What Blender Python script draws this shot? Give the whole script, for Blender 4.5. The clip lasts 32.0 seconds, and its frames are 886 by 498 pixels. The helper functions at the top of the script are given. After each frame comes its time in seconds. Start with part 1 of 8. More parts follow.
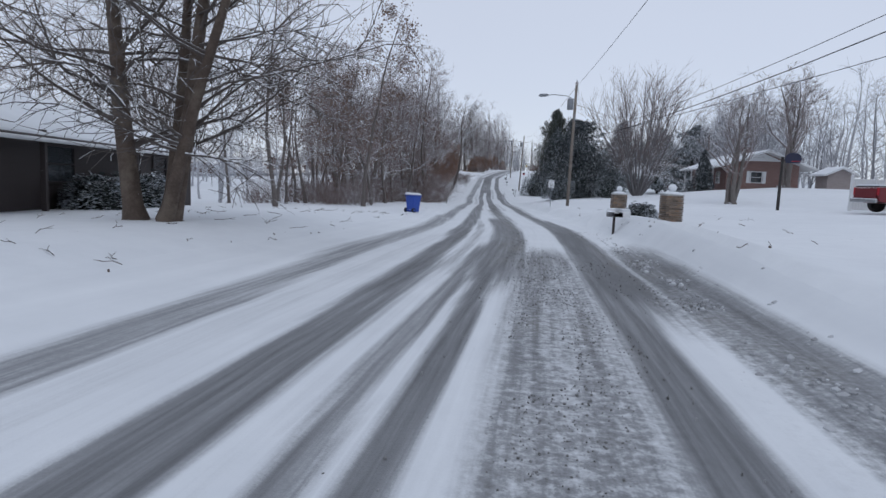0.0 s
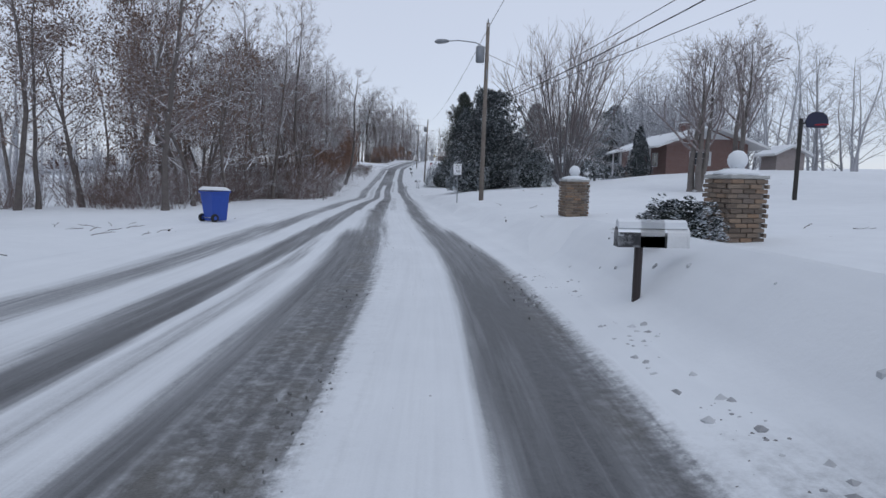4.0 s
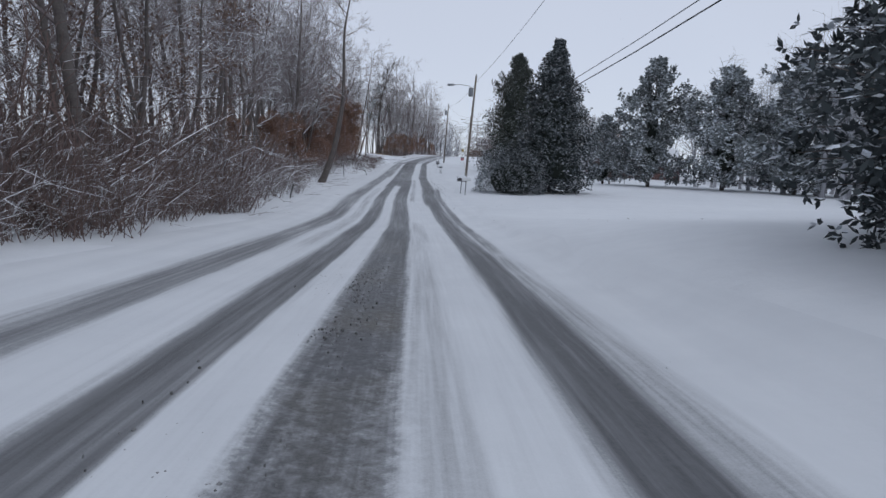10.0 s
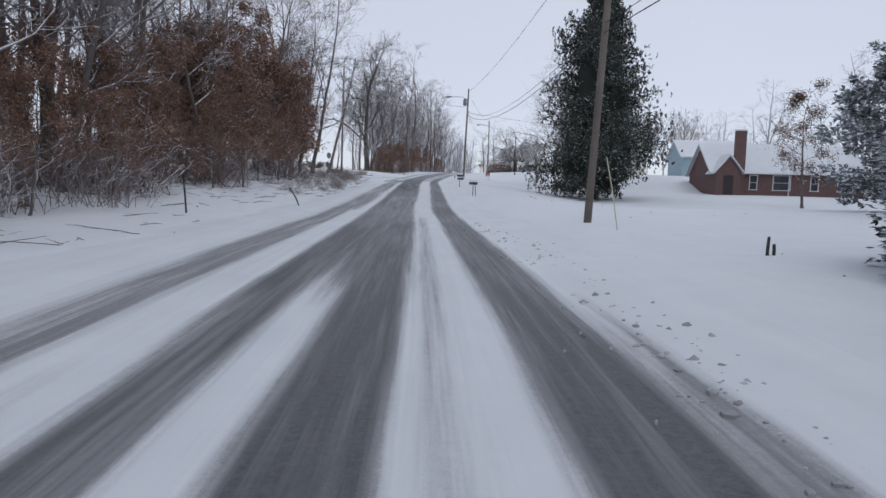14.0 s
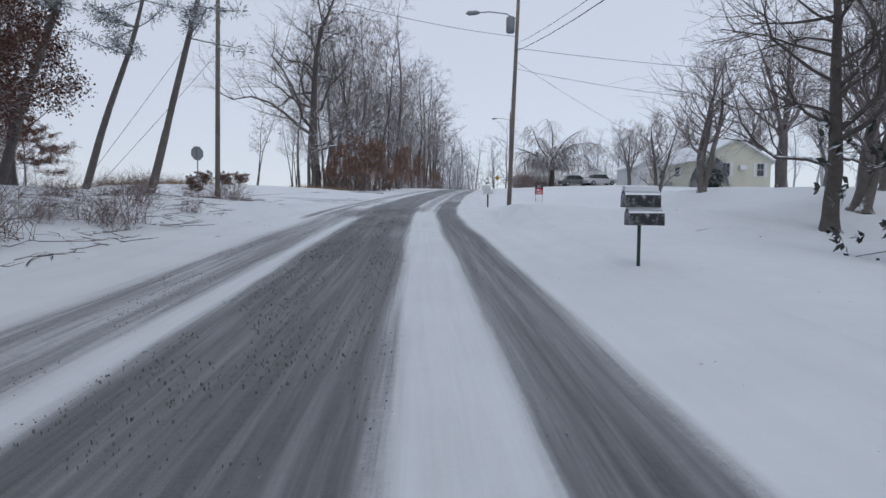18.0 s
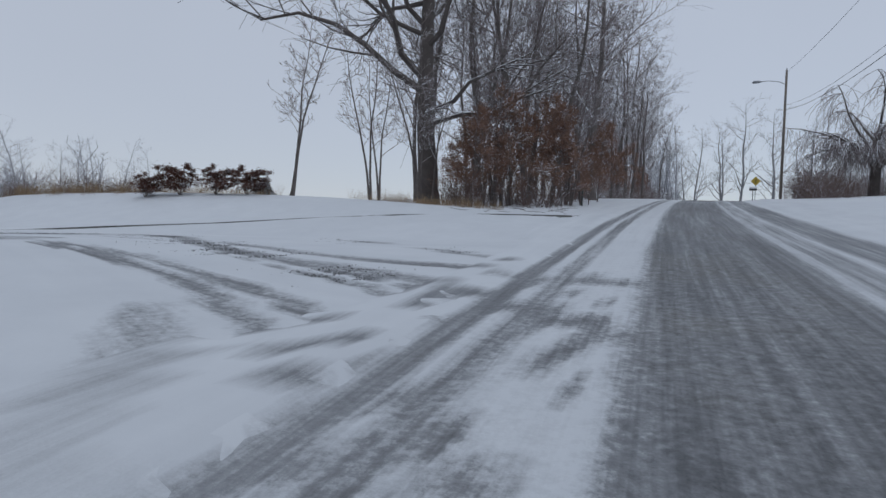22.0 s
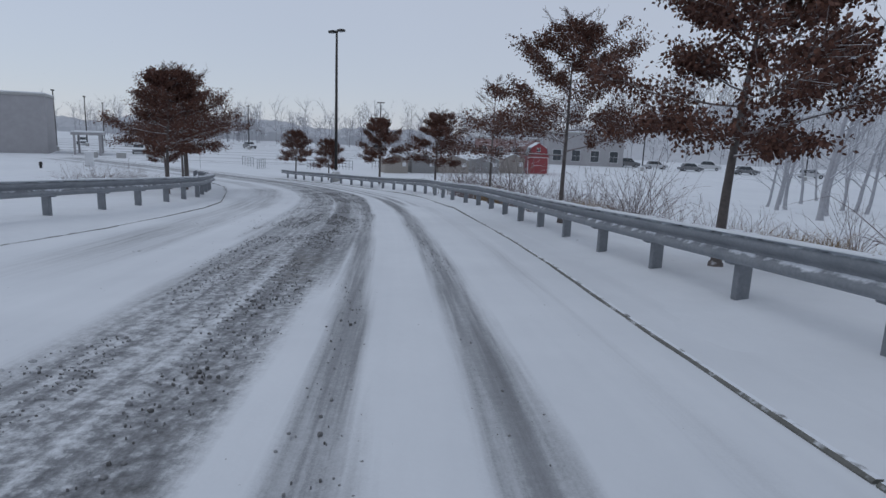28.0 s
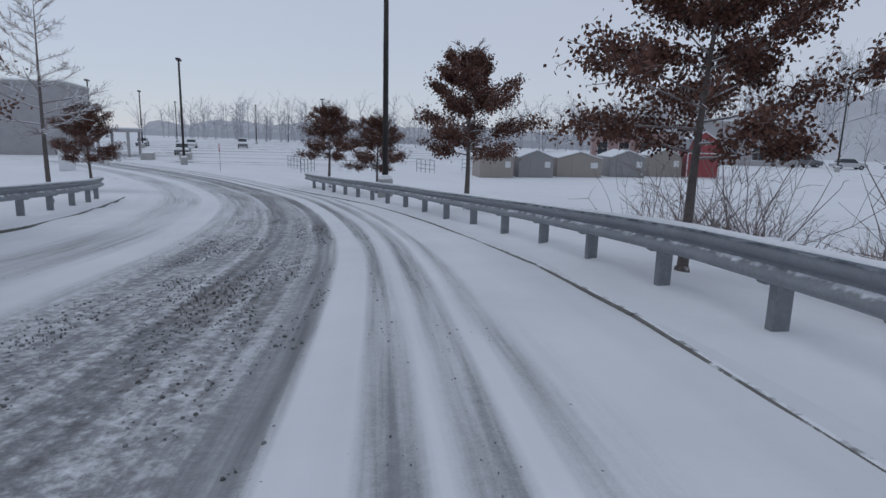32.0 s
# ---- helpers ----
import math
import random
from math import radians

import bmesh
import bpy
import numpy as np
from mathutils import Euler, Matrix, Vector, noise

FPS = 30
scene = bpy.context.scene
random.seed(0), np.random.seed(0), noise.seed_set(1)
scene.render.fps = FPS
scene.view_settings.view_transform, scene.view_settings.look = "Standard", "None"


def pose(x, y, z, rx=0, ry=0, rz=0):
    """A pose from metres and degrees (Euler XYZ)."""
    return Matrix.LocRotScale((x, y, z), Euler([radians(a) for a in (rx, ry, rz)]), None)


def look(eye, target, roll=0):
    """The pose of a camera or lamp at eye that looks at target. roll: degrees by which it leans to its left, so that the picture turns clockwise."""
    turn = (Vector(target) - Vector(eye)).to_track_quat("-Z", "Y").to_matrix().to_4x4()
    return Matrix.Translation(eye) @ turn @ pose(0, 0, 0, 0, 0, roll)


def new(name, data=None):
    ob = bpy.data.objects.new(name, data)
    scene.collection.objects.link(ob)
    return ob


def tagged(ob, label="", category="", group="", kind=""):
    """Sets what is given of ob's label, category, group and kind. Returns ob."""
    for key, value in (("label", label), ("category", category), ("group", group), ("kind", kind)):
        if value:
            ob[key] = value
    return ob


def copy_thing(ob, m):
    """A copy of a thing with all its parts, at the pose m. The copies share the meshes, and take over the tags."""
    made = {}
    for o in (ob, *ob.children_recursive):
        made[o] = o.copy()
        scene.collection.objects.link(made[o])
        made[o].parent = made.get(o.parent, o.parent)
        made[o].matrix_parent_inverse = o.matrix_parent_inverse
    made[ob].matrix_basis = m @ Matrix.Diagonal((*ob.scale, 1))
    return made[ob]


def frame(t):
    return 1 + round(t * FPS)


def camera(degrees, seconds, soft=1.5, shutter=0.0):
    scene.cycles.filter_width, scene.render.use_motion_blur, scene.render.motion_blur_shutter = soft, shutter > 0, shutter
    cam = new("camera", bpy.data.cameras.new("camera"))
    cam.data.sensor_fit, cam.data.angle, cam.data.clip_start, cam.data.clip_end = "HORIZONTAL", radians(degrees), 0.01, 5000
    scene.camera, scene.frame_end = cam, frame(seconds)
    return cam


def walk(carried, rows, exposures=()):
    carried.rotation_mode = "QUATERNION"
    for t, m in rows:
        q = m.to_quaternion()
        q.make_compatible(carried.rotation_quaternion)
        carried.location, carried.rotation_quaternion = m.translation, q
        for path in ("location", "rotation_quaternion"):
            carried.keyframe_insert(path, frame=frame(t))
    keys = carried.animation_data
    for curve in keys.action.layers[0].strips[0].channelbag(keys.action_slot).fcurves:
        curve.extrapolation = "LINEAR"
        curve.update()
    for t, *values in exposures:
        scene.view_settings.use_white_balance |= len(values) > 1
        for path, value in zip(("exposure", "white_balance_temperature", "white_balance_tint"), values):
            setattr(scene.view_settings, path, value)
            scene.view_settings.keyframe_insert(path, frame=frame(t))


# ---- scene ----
cam = camera(73.0, 32.0)
PATH = [
    (0, (2.767, -17.854, 2.464), (2.46, -15.891, 2.242), 2.3),
    (0.5, (2.782, -16.578, 2.457), (2.734, -14.59, 2.238), 2.0),
    (1, (3.023, -14.875, 2.439), (3.188, -12.895, 2.205), 2.2),
    (1.5, (3.19, -13.32, 2.408), (3.418, -11.347, 2.179), 1.4),
    (2, (3.26, -11.722, 2.383), (3.435, -9.743, 2.155), 1.2),
    (2.5, (3.302, -9.885, 2.323), (3.416, -7.902, 2.089), 1.2),
    (3, (3.303, -8.041, 2.303), (3.365, -6.057, 2.065), 1.0),
    (3.5, (3.324, -5.855, 2.26), (3.341, -3.869, 2.021), 1.0),
    (5.5, (2.506, 4.874, 2.148), (2.416, 6.859, 1.922), 1.2),
    (6, (2.2, 8.001, 2.069), (2.099, 9.986, 1.847), 1.3),
    (6.5, (1.844, 11.167, 2.043), (1.74, 13.151, 1.815), 1.5),
    (7, (1.482, 14.585, 2.017), (1.374, 16.568, 1.78), 1.6),
    (7.5, (1.114, 18.091, 1.989), (1.005, 20.073, 1.747), 0.9),
    (8, (0.756, 21.75, 1.925), (0.637, 23.73, 1.668), 0.3),
    (8.5, (0.43, 25.719, 1.912), (0.327, 27.7, 1.659), 1.1),
    (9, (0.018, 29.823, 1.868), (-0.073, 31.806, 1.62), 1.5),
    (9.5, (-0.545, 33.738, 1.748), (-0.625, 35.722, 1.509), 2.1),
    (10, (-1.004, 38.666, 1.706), (-1.071, 40.651, 1.469), 3.1),
    (10.5, (-1.373, 43.819, 1.55), (-1.448, 45.804, 1.316), 3.0),
    (11, (-1.778, 48.912, 1.414), (-1.865, 50.897, 1.188), 2.9),
    (11.5, (-2.272, 54.152, 1.28), (-2.37, 56.139, 1.076), 2.4),
    (12, (-2.642, 59.272, 1.249), (-2.746, 61.261, 1.067), 2.4),
    (12.5, (-3.345, 64.308, 1.228), (-3.441, 66.299, 1.074), 2.1),
    (13, (-3.87, 69.411, 1.503), (-3.963, 71.402, 1.334), 2.0),
    (13.5, (-4.665, 74.632, 1.683), (-4.739, 76.624, 1.519), 2.3),
    (14, (-4.837, 80.296, 1.934), (-4.921, 82.287, 1.77), 1.6),
    (14.5, (-5.208, 85.961, 2.154), (-5.305, 87.952, 2.0), 1.5),
    (16.5, (-7.172, 108.442, 2.887), (-7.262, 110.437, 2.768), 2.0),
    (17, (-7.616, 113.6, 3.203), (-7.695, 115.595, 3.087), 1.4),
    (17.5, (-7.965, 118.59, 3.475), (-8.035, 120.586, 3.359), 0.8),
    (18, (-8.339, 123.233, 3.779), (-8.397, 125.229, 3.671), 0.6),
    (18.5, (-8.637, 127.865, 4.089), (-8.686, 129.861, 3.982), 0.3),
    (19, (-9.003, 132.393, 4.386), (-9.033, 134.389, 4.269), -0.1),
    (19.5, (-9.262, 136.639, 4.606), (-9.285, 138.634, 4.474), -0.1),
    (20, (-9.522, 140.671, 4.829), (-9.546, 142.667, 4.704), -0.3),
    (20.5, (-9.892, 144.396, 5.025), (-9.977, 146.39, 4.898), -0.5),
    (21, (-10.391, 147.925, 5.193), (-10.601, 149.91, 5.071), -0.8),
    (21.5, (-11.194, 151.014, 5.395), (-11.595, 152.97, 5.277), 0.1),
    (22, (-12.684, 153.896, 5.466), (-13.314, 155.792, 5.37), 1.4),
    (22.5, (-14.043, 156.287, 5.794), (-14.973, 158.053, 5.665), 1.9),
    (23, (-15.975, 158.129, 6.193), (-17.157, 159.735, 6.038), 2.7),
    (23.5, (-18.412, 159.87, 6.368), (-19.808, 161.292, 6.197), 2.6),
    (24, (-20.655, 161.427, 6.458), (-22.255, 162.615, 6.293), 2.0),
    (24.5, (-23.487, 162.612, 6.404), (-25.266, 163.507, 6.219), 2.1),
    (25, (-25.956, 163.117, 6.314), (-27.846, 163.747, 6.136), 2.6),
    (25.5, (-28.524, 163.354, 6.302), (-30.475, 163.723, 6.066), 2.9),
    (26, (-31.277, 163.262, 6.182), (-33.254, 163.398, 5.914), 3.0),
    (26.5, (-34.077, 162.926, 6.044), (-36.05, 162.83, 5.731), 3.2),
    (28.5, (-44.889, 160.221, 5.332), (-46.801, 159.772, 4.957), 2.1),
    (29, (-47.171, 159.349, 5.223), (-49.086, 158.907, 4.854), 1.9),
    (29.5, (-50.071, 158.517, 5.029), (-51.977, 158.037, 4.661), 1.9),
    (30, (-52.929, 157.6, 4.858), (-54.838, 157.128, 4.495), 2.2),
    (30.5, (-55.954, 156.708, 4.645), (-57.848, 156.185, 4.271), 1.8),
    (31, (-59.303, 155.813, 4.456), (-61.184, 155.241, 4.093), 1.7),
    (31.5, (-62.357, 154.72, 4.349), (-64.209, 154.072, 3.965), 0.9),
    (32, (-65.14, 153.471, 4.068), (-66.963, 152.741, 3.691), 1.4),
]
EXPOSURES = [(0, -0.28, 6350, 10), (6, -0.32, 6300, 10), (9, -0.36, 6350, 10), (13, -0.24, 6550, 11), (18, -0.28, 6450, 9), (20, -0.48, 6450, 8), (24, -0.66, 6200, 8), (32, -0.60, 6250, 10)]
walk(cam, [(t, look(eye, target, roll)) for t, eye, target, roll in PATH], EXPOSURES)

# ---- sky and light: overcast, falling snow ----
world = bpy.data.worlds.new("overcast_sky")
scene.world = world
world.use_nodes = True
wn = world.node_tree
wn.nodes.clear()
w_out = wn.nodes.new("ShaderNodeOutputWorld")
w_sky = wn.nodes.new("ShaderNodeTexSky")
w_sky.sky_type, w_sky.sun_disc = "NISHITA", False
w_sky.sun_elevation, w_sky.sun_rotation = radians(38), radians(200)
w_sky.dust_density, w_sky.air_density, w_sky.ozone_density = 0.0, 1.0, 3.0
w_b1 = wn.nodes.new("ShaderNodeBackground")
w_b1.inputs["Strength"].default_value = 0.02
w_b2 = wn.nodes.new("ShaderNodeBackground")
w_co, w_sep = wn.nodes.new("ShaderNodeTexCoord"), wn.nodes.new("ShaderNodeSeparateXYZ")
w_ramp = wn.nodes.new("ShaderNodeValToRGB")
w_ramp.color_ramp.elements[0].position, w_ramp.color_ramp.elements[0].color = 0.0, (0.690, 0.720, 0.815, 1)
w_ramp.color_ramp.elements[1].position, w_ramp.color_ramp.elements[1].color = 0.6, (0.650, 0.700, 0.810, 1)
w_noise = wn.nodes.new("ShaderNodeTexNoise")
w_noise.inputs["Scale"].default_value, w_noise.inputs["Detail"].default_value = 1.6, 3
w_mul = wn.nodes.new("ShaderNodeMath")
w_mul.operation = "MULTIPLY_ADD"
w_mul.inputs[1].default_value, w_mul.inputs[2].default_value = 0.12, 0.94
w_b2.inputs["Strength"].default_value = 1.0
w_add = wn.nodes.new("ShaderNodeAddShader")
wn.links.new(w_co.outputs["Generated"], w_sep.inputs[0])
wn.links.new(w_co.outputs["Generated"], w_noise.inputs["Vector"])
wn.links.new(w_sep.outputs["Z"], w_ramp.inputs[0])
wn.links.new(w_ramp.outputs[0], w_b2.inputs["Color"])
wn.links.new(w_noise.outputs["Fac"], w_mul.inputs[0])
wn.links.new(w_mul.outputs[0], w_b2.inputs["Strength"])
wn.links.new(w_sky.outputs[0], w_b1.inputs["Color"])
wn.links.new(w_b1.outputs[0], w_add.inputs[0])
wn.links.new(w_b2.outputs[0], w_add.inputs[1])
wn.links.new(w_add.outputs[0], w_out.inputs["Surface"])
sun = new("sun", bpy.data.lights.new("sun", "SUN"))
sun.data.energy, sun.data.angle, sun.data.color = 0.5, radians(40), (1.0, 0.985, 0.97)
sun.matrix_basis = look((0, 0, 60), (-13, 36, 0))


# ---- materials ----
def ramp_node(nt, fac, stops):
    n = nt.nodes.new("ShaderNodeValToRGB")
    while len(n.color_ramp.elements) < len(stops):
        n.color_ramp.elements.new(0.5)
    for e, (p, c) in zip(n.color_ramp.elements, stops):
        e.position, e.color = p, (*c, 1)
    nt.links.new(fac, n.inputs[0])
    return n.outputs[0]


def noise_node(nt, scale, detail=4.0, rough=0.6, vec=None):
    n = nt.nodes.new("ShaderNodeTexNoise")
    n.inputs["Scale"].default_value, n.inputs["Detail"].default_value, n.inputs["Roughness"].default_value = scale, detail, rough
    if vec is None:
        vec = nt.nodes.new("ShaderNodeTexCoord").outputs["Object"]
    nt.links.new(vec, n.inputs["Vector"])
    return n.outputs["Fac"]


def math_node(nt, op, a, b, c=None):
    n = nt.nodes.new("ShaderNodeMath")
    n.operation, n.use_clamp = op, False
    for i, v in enumerate((a, b, c)):
        if v is None:
            continue
        if isinstance(v, (int, float)):
            n.inputs[i].default_value = v
        else:
            nt.links.new(v, n.inputs[i])
    return n.outputs[0]


def mix_node(nt, fac, a, b):
    n = nt.nodes.new("ShaderNodeMix")
    n.data_type = "RGBA"
    if isinstance(fac, (int, float)):
        n.inputs[0].default_value = fac
    else:
        nt.links.new(fac, n.inputs[0])
    for i, v in ((6, a), (7, b)):
        if isinstance(v, tuple):
            n.inputs[i].default_value = (*v, 1)
        else:
            nt.links.new(v, n.inputs[i])
    return n.outputs[2]


def mat(name, c1, c2=None, scale=6.0, rough=0.7, metal=0.0, bump=0.2, bump_scale=None, snow=0.0, spec=0.4, fine=40.0, dirt=None, dirt_scale=0.7):
    """A surface that varies between two colours at two scales, with fine relief and, where it faces up, settled snow."""
    m = bpy.data.materials.new(name)
    m.use_nodes = True
    nt = m.node_tree
    b = nt.nodes["Principled BSDF"]
    c2 = c2 or tuple(v * 0.75 for v in c1)
    big, small = noise_node(nt, scale, 5), noise_node(nt, fine, 3)
    f = math_node(nt, "MULTIPLY_ADD", small, 0.45, math_node(nt, "MULTIPLY", big, 0.6))
    col = ramp_node(nt, f, [(0.33, c1), (0.72, c2)])
    if dirt:
        d = ramp_node(nt, noise_node(nt, dirt_scale, 6, 0.7), [(0.48, (0, 0, 0)), (0.66, (1, 1, 1))])
        col = mix_node(nt, math_node(nt, "MULTIPLY", d, 0.7), col, dirt)
    if snow > 0:
        g = nt.nodes.new("ShaderNodeNewGeometry")
        s = nt.nodes.new("ShaderNodeSeparateXYZ")
        nt.links.new(g.outputs["Normal"], s.inputs[0])
        lim = math_node(nt, "MULTIPLY_ADD", noise_node(nt, 5.0, 4), 1.1, s.outputs["Z"])
        edge = 1.55 - snow
        mask = ramp_node(nt, math_node(nt, "MULTIPLY", lim, 0.5), [(edge / 2 - 0.03, (0, 0, 0)), (edge / 2 + 0.05, (1, 1, 1))])
        col = mix_node(nt, mask, col, (0.78, 0.81, 0.85))
    nt.links.new(col, b.inputs["Base Color"])
    b.inputs["Roughness"].default_value, b.inputs["Metallic"].default_value = rough, metal
    b.inputs["Specular IOR Level"].default_value = spec
    if bump:
        bp = nt.nodes.new("ShaderNodeBump")
        bp.inputs["Strength"].default_value, bp.inputs["Distance"].default_value = bump, 0.02
        nt.links.new(noise_node(nt, bump_scale or fine, 5), bp.inputs["Height"])
        nt.links.new(bp.outputs[0], b.inputs["Normal"])
    return m


def leaf_mat(name, a, b_, snow=0.0, rough=0.65):
    """Leaves: every island its own shade, snow lying on those that face up."""
    m = bpy.data.materials.new(name)
    m.use_nodes = True
    nt = m.node_tree
    b = nt.nodes["Principled BSDF"]
    g = nt.nodes.new("ShaderNodeNewGeometry")
    col = ramp_node(nt, g.outputs["Random Per Island"], [(0.0, a), (1.0, b_)])
    col = mix_node(nt, math_node(nt, "MULTIPLY", noise_node(nt, 3.0, 3), 0.35), col, tuple(v * 0.5 for v in a))
    if snow > 0:
        s = nt.nodes.new("ShaderNodeSeparateXYZ")
        nt.links.new(g.outputs["True Normal"], s.inputs[0])
        up = math_node(nt, "ABSOLUTE", s.outputs["Z"], 0)
        lim = math_node(nt, "MULTIPLY_ADD", noise_node(nt, 3.2, 5), 1.05, up)
        lim = math_node(nt, "MULTIPLY_ADD", g.outputs["Random Per Island"], 0.2, lim)
        edge = (1.95 - snow) / 2
        mask = ramp_node(nt, math_node(nt, "MULTIPLY", lim, 0.5), [(edge - 0.03, (0, 0, 0)), (edge + 0.04, (1, 1, 1))])
        col = mix_node(nt, mask, col, (0.72, 0.76, 0.81))
    nt.links.new(col, b.inputs["Base Color"])
    b.inputs["Roughness"].default_value = rough
    b.inputs["Specular IOR Level"].default_value = 0.25
    return m


def snow_mat():
    m = bpy.data.materials.new("fresh_snow")
    m.use_nodes = True
    nt = m.node_tree
    b = nt.nodes["Principled BSDF"]
    pos = nt.nodes.new("ShaderNodeNewGeometry").outputs["Position"]
    big, mid = noise_node(nt, 0.12, 4, 0.55, pos), noise_node(nt, 1.6, 5, 0.6, pos)
    col = ramp_node(nt, math_node(nt, "MULTIPLY_ADD", mid, 0.4, math_node(nt, "MULTIPLY", big, 0.6)), [(0.3, (0.66, 0.685, 0.715)), (0.7, (0.76, 0.785, 0.81))])
    specks = ramp_node(nt, noise_node(nt, 7.0, 2, 0.5, pos), [(0.74, (0, 0, 0)), (0.765, (1, 1, 1))])
    where = ramp_node(nt, noise_node(nt, 0.5, 3, 0.6, pos), [(0.55, (0, 0, 0)), (0.7, (1, 1, 1))])
    col = mix_node(nt, math_node(nt, "MULTIPLY", math_node(nt, "MULTIPLY", specks, where), 0.75), col, (0.12, 0.10, 0.08))
    nt.links.new(col, b.inputs["Base Color"])
    b.inputs["Roughness"].default_value = 0.85
    b.inputs["Specular IOR Level"].default_value = 0.15
    bp = nt.nodes.new("ShaderNodeBump")
    bp.inputs["Strength"].default_value, bp.inputs["Distance"].default_value = 0.35, 0.06
    nt.links.new(math_node(nt, "MULTIPLY_ADD", noise_node(nt, 2.2, 6, 0.6, pos), 1.0, math_node(nt, "MULTIPLY", noise_node(nt, 14.0, 4, 0.6, pos), 0.15)), bp.inputs["Height"])
    nt.links.new(bp.outputs[0], b.inputs["Normal"])
    return m


def road_mat():
    """Wet asphalt under packed snow; the sheet's 'bare' value says how far wheels have cleared it, 'slush' how churned it is, 'way' runs along it."""
    m = bpy.data.materials.new("snowy_asphalt")
    m.use_nodes = True
    nt = m.node_tree
    b = nt.nodes["Principled BSDF"]
    pos = nt.nodes.new("ShaderNodeNewGeometry").outputs["Position"]
    ats = {}
    for key in ("bare", "slush", "way"):
        ats[key] = nt.nodes.new("ShaderNodeAttribute")
        ats[key].attribute_name = key
    bare, slush = ats["bare"].outputs["Fac"], ats["slush"].outputs["Fac"]

    def streak(sx, sy, detail, rough):
        mp = nt.nodes.new("ShaderNodeMapping")
        mp.inputs["Scale"].default_value = (sx, sy, 1)
        nt.links.new(ats["way"].outputs["Vector"], mp.inputs["Vector"])
        return noise_node(nt, 1.0, detail, rough, mp.outputs[0])

    centred = lambda f, k: math_node(nt, "MULTIPLY", math_node(nt, "SUBTRACT", f, 0.5), k)
    broad, lines, thread = streak(2.2, 0.10, 3, 0.55), streak(9.0, 0.22, 3, 0.6), streak(30.0, 1.1, 2, 0.5)
    grit = noise_node(nt, 16.0, 5, 0.72, pos)
    fine = noise_node(nt, 70.0, 3, 0.7, pos)
    lump = noise_node(nt, 9.0, 4, 0.65, pos)
    mid = noise_node(nt, 0.7, 4, 0.6, pos)
    on = ramp_node(nt, bare, [(0.02, (0, 0, 0)), (0.35, (1, 1, 1))])
    wob = math_node(nt, "ADD", centred(broad, 0.55), centred(lines, 0.50))
    wob = math_node(nt, "ADD", wob, centred(thread, 0.22))
    v = math_node(nt, "MULTIPLY_ADD", wob, on, bare)
    churn = math_node(nt, "ADD", centred(lump, 1.5), centred(grit, 1.2))
    v = math_node(nt, "MULTIPLY_ADD", churn, math_node(nt, "MULTIPLY", slush, on), v)
    v = math_node(nt, "MULTIPLY_ADD", centred(fine, 0.30), on, v)
    asphalt = ramp_node(nt, math_node(nt, "MULTIPLY_ADD", grit, 0.5, math_node(nt, "MULTIPLY", fine, 0.5)), [(0.32, (0.055, 0.057, 0.062)), (0.68, (0.155, 0.160, 0.170))])
    mud = math_node(nt, "MULTIPLY", ramp_node(nt, noise_node(nt, 0.5, 4, 0.6, pos), [(0.48, (0, 0, 0)), (0.66, (1, 1, 1))]), slush)
    asphalt = mix_node(nt, math_node(nt, "MULTIPLY", mud, 0.6), asphalt, (0.15, 0.135, 0.10))
    thin = ramp_node(nt, math_node(nt, "MULTIPLY_ADD", lines, 0.6, math_node(nt, "MULTIPLY", grit, 0.4)), [(0.35, (0.44, 0.455, 0.475)), (0.66, (0.27, 0.28, 0.295))])
    snow = ramp_node(nt, math_node(nt, "MULTIPLY_ADD", broad, 0.5, math_node(nt, "MULTIPLY", mid, 0.5)), [(0.3, (0.64, 0.665, 0.695)), (0.7, (0.75, 0.775, 0.80))])
    f1 = ramp_node(nt, v, [(0.10, (0, 0, 0)), (0.52, (1, 1, 1))])
    f2 = ramp_node(nt, v, [(0.46, (0, 0, 0)), (0.95, (1, 1, 1))])
    col = mix_node(nt, f2, mix_node(nt, f1, snow, thin), asphalt)
    nt.links.new(col, b.inputs["Base Color"])
    r = nt.nodes.new("ShaderNodeMapRange")
    r.inputs["To Min"].default_value, r.inputs["To Max"].default_value = 0.85, 0.5
    nt.links.new(v, r.inputs["Value"])
    nt.links.new(r.outputs[0], b.inputs["Roughness"])
    b.inputs["Specular IOR Level"].default_value = 0.25
    bp = nt.nodes.new("ShaderNodeBump")
    bp.inputs["Strength"].default_value, bp.inputs["Distance"].default_value = 0.75, 0.04
    h = math_node(nt, "MULTIPLY_ADD", lump, math_node(nt, "MULTIPLY_ADD", math_node(nt, "MULTIPLY", slush, on), 1.6, 0.12), math_node(nt, "MULTIPLY", f2, -0.4))
    h = math_node(nt, "MULTIPLY_ADD", grit, math_node(nt, "MULTIPLY_ADD", on, 0.22, 0.05), h)
    nt.links.new(h, bp.inputs["Height"])
    nt.links.new(bp.outputs[0], b.inputs["Normal"])
    return m


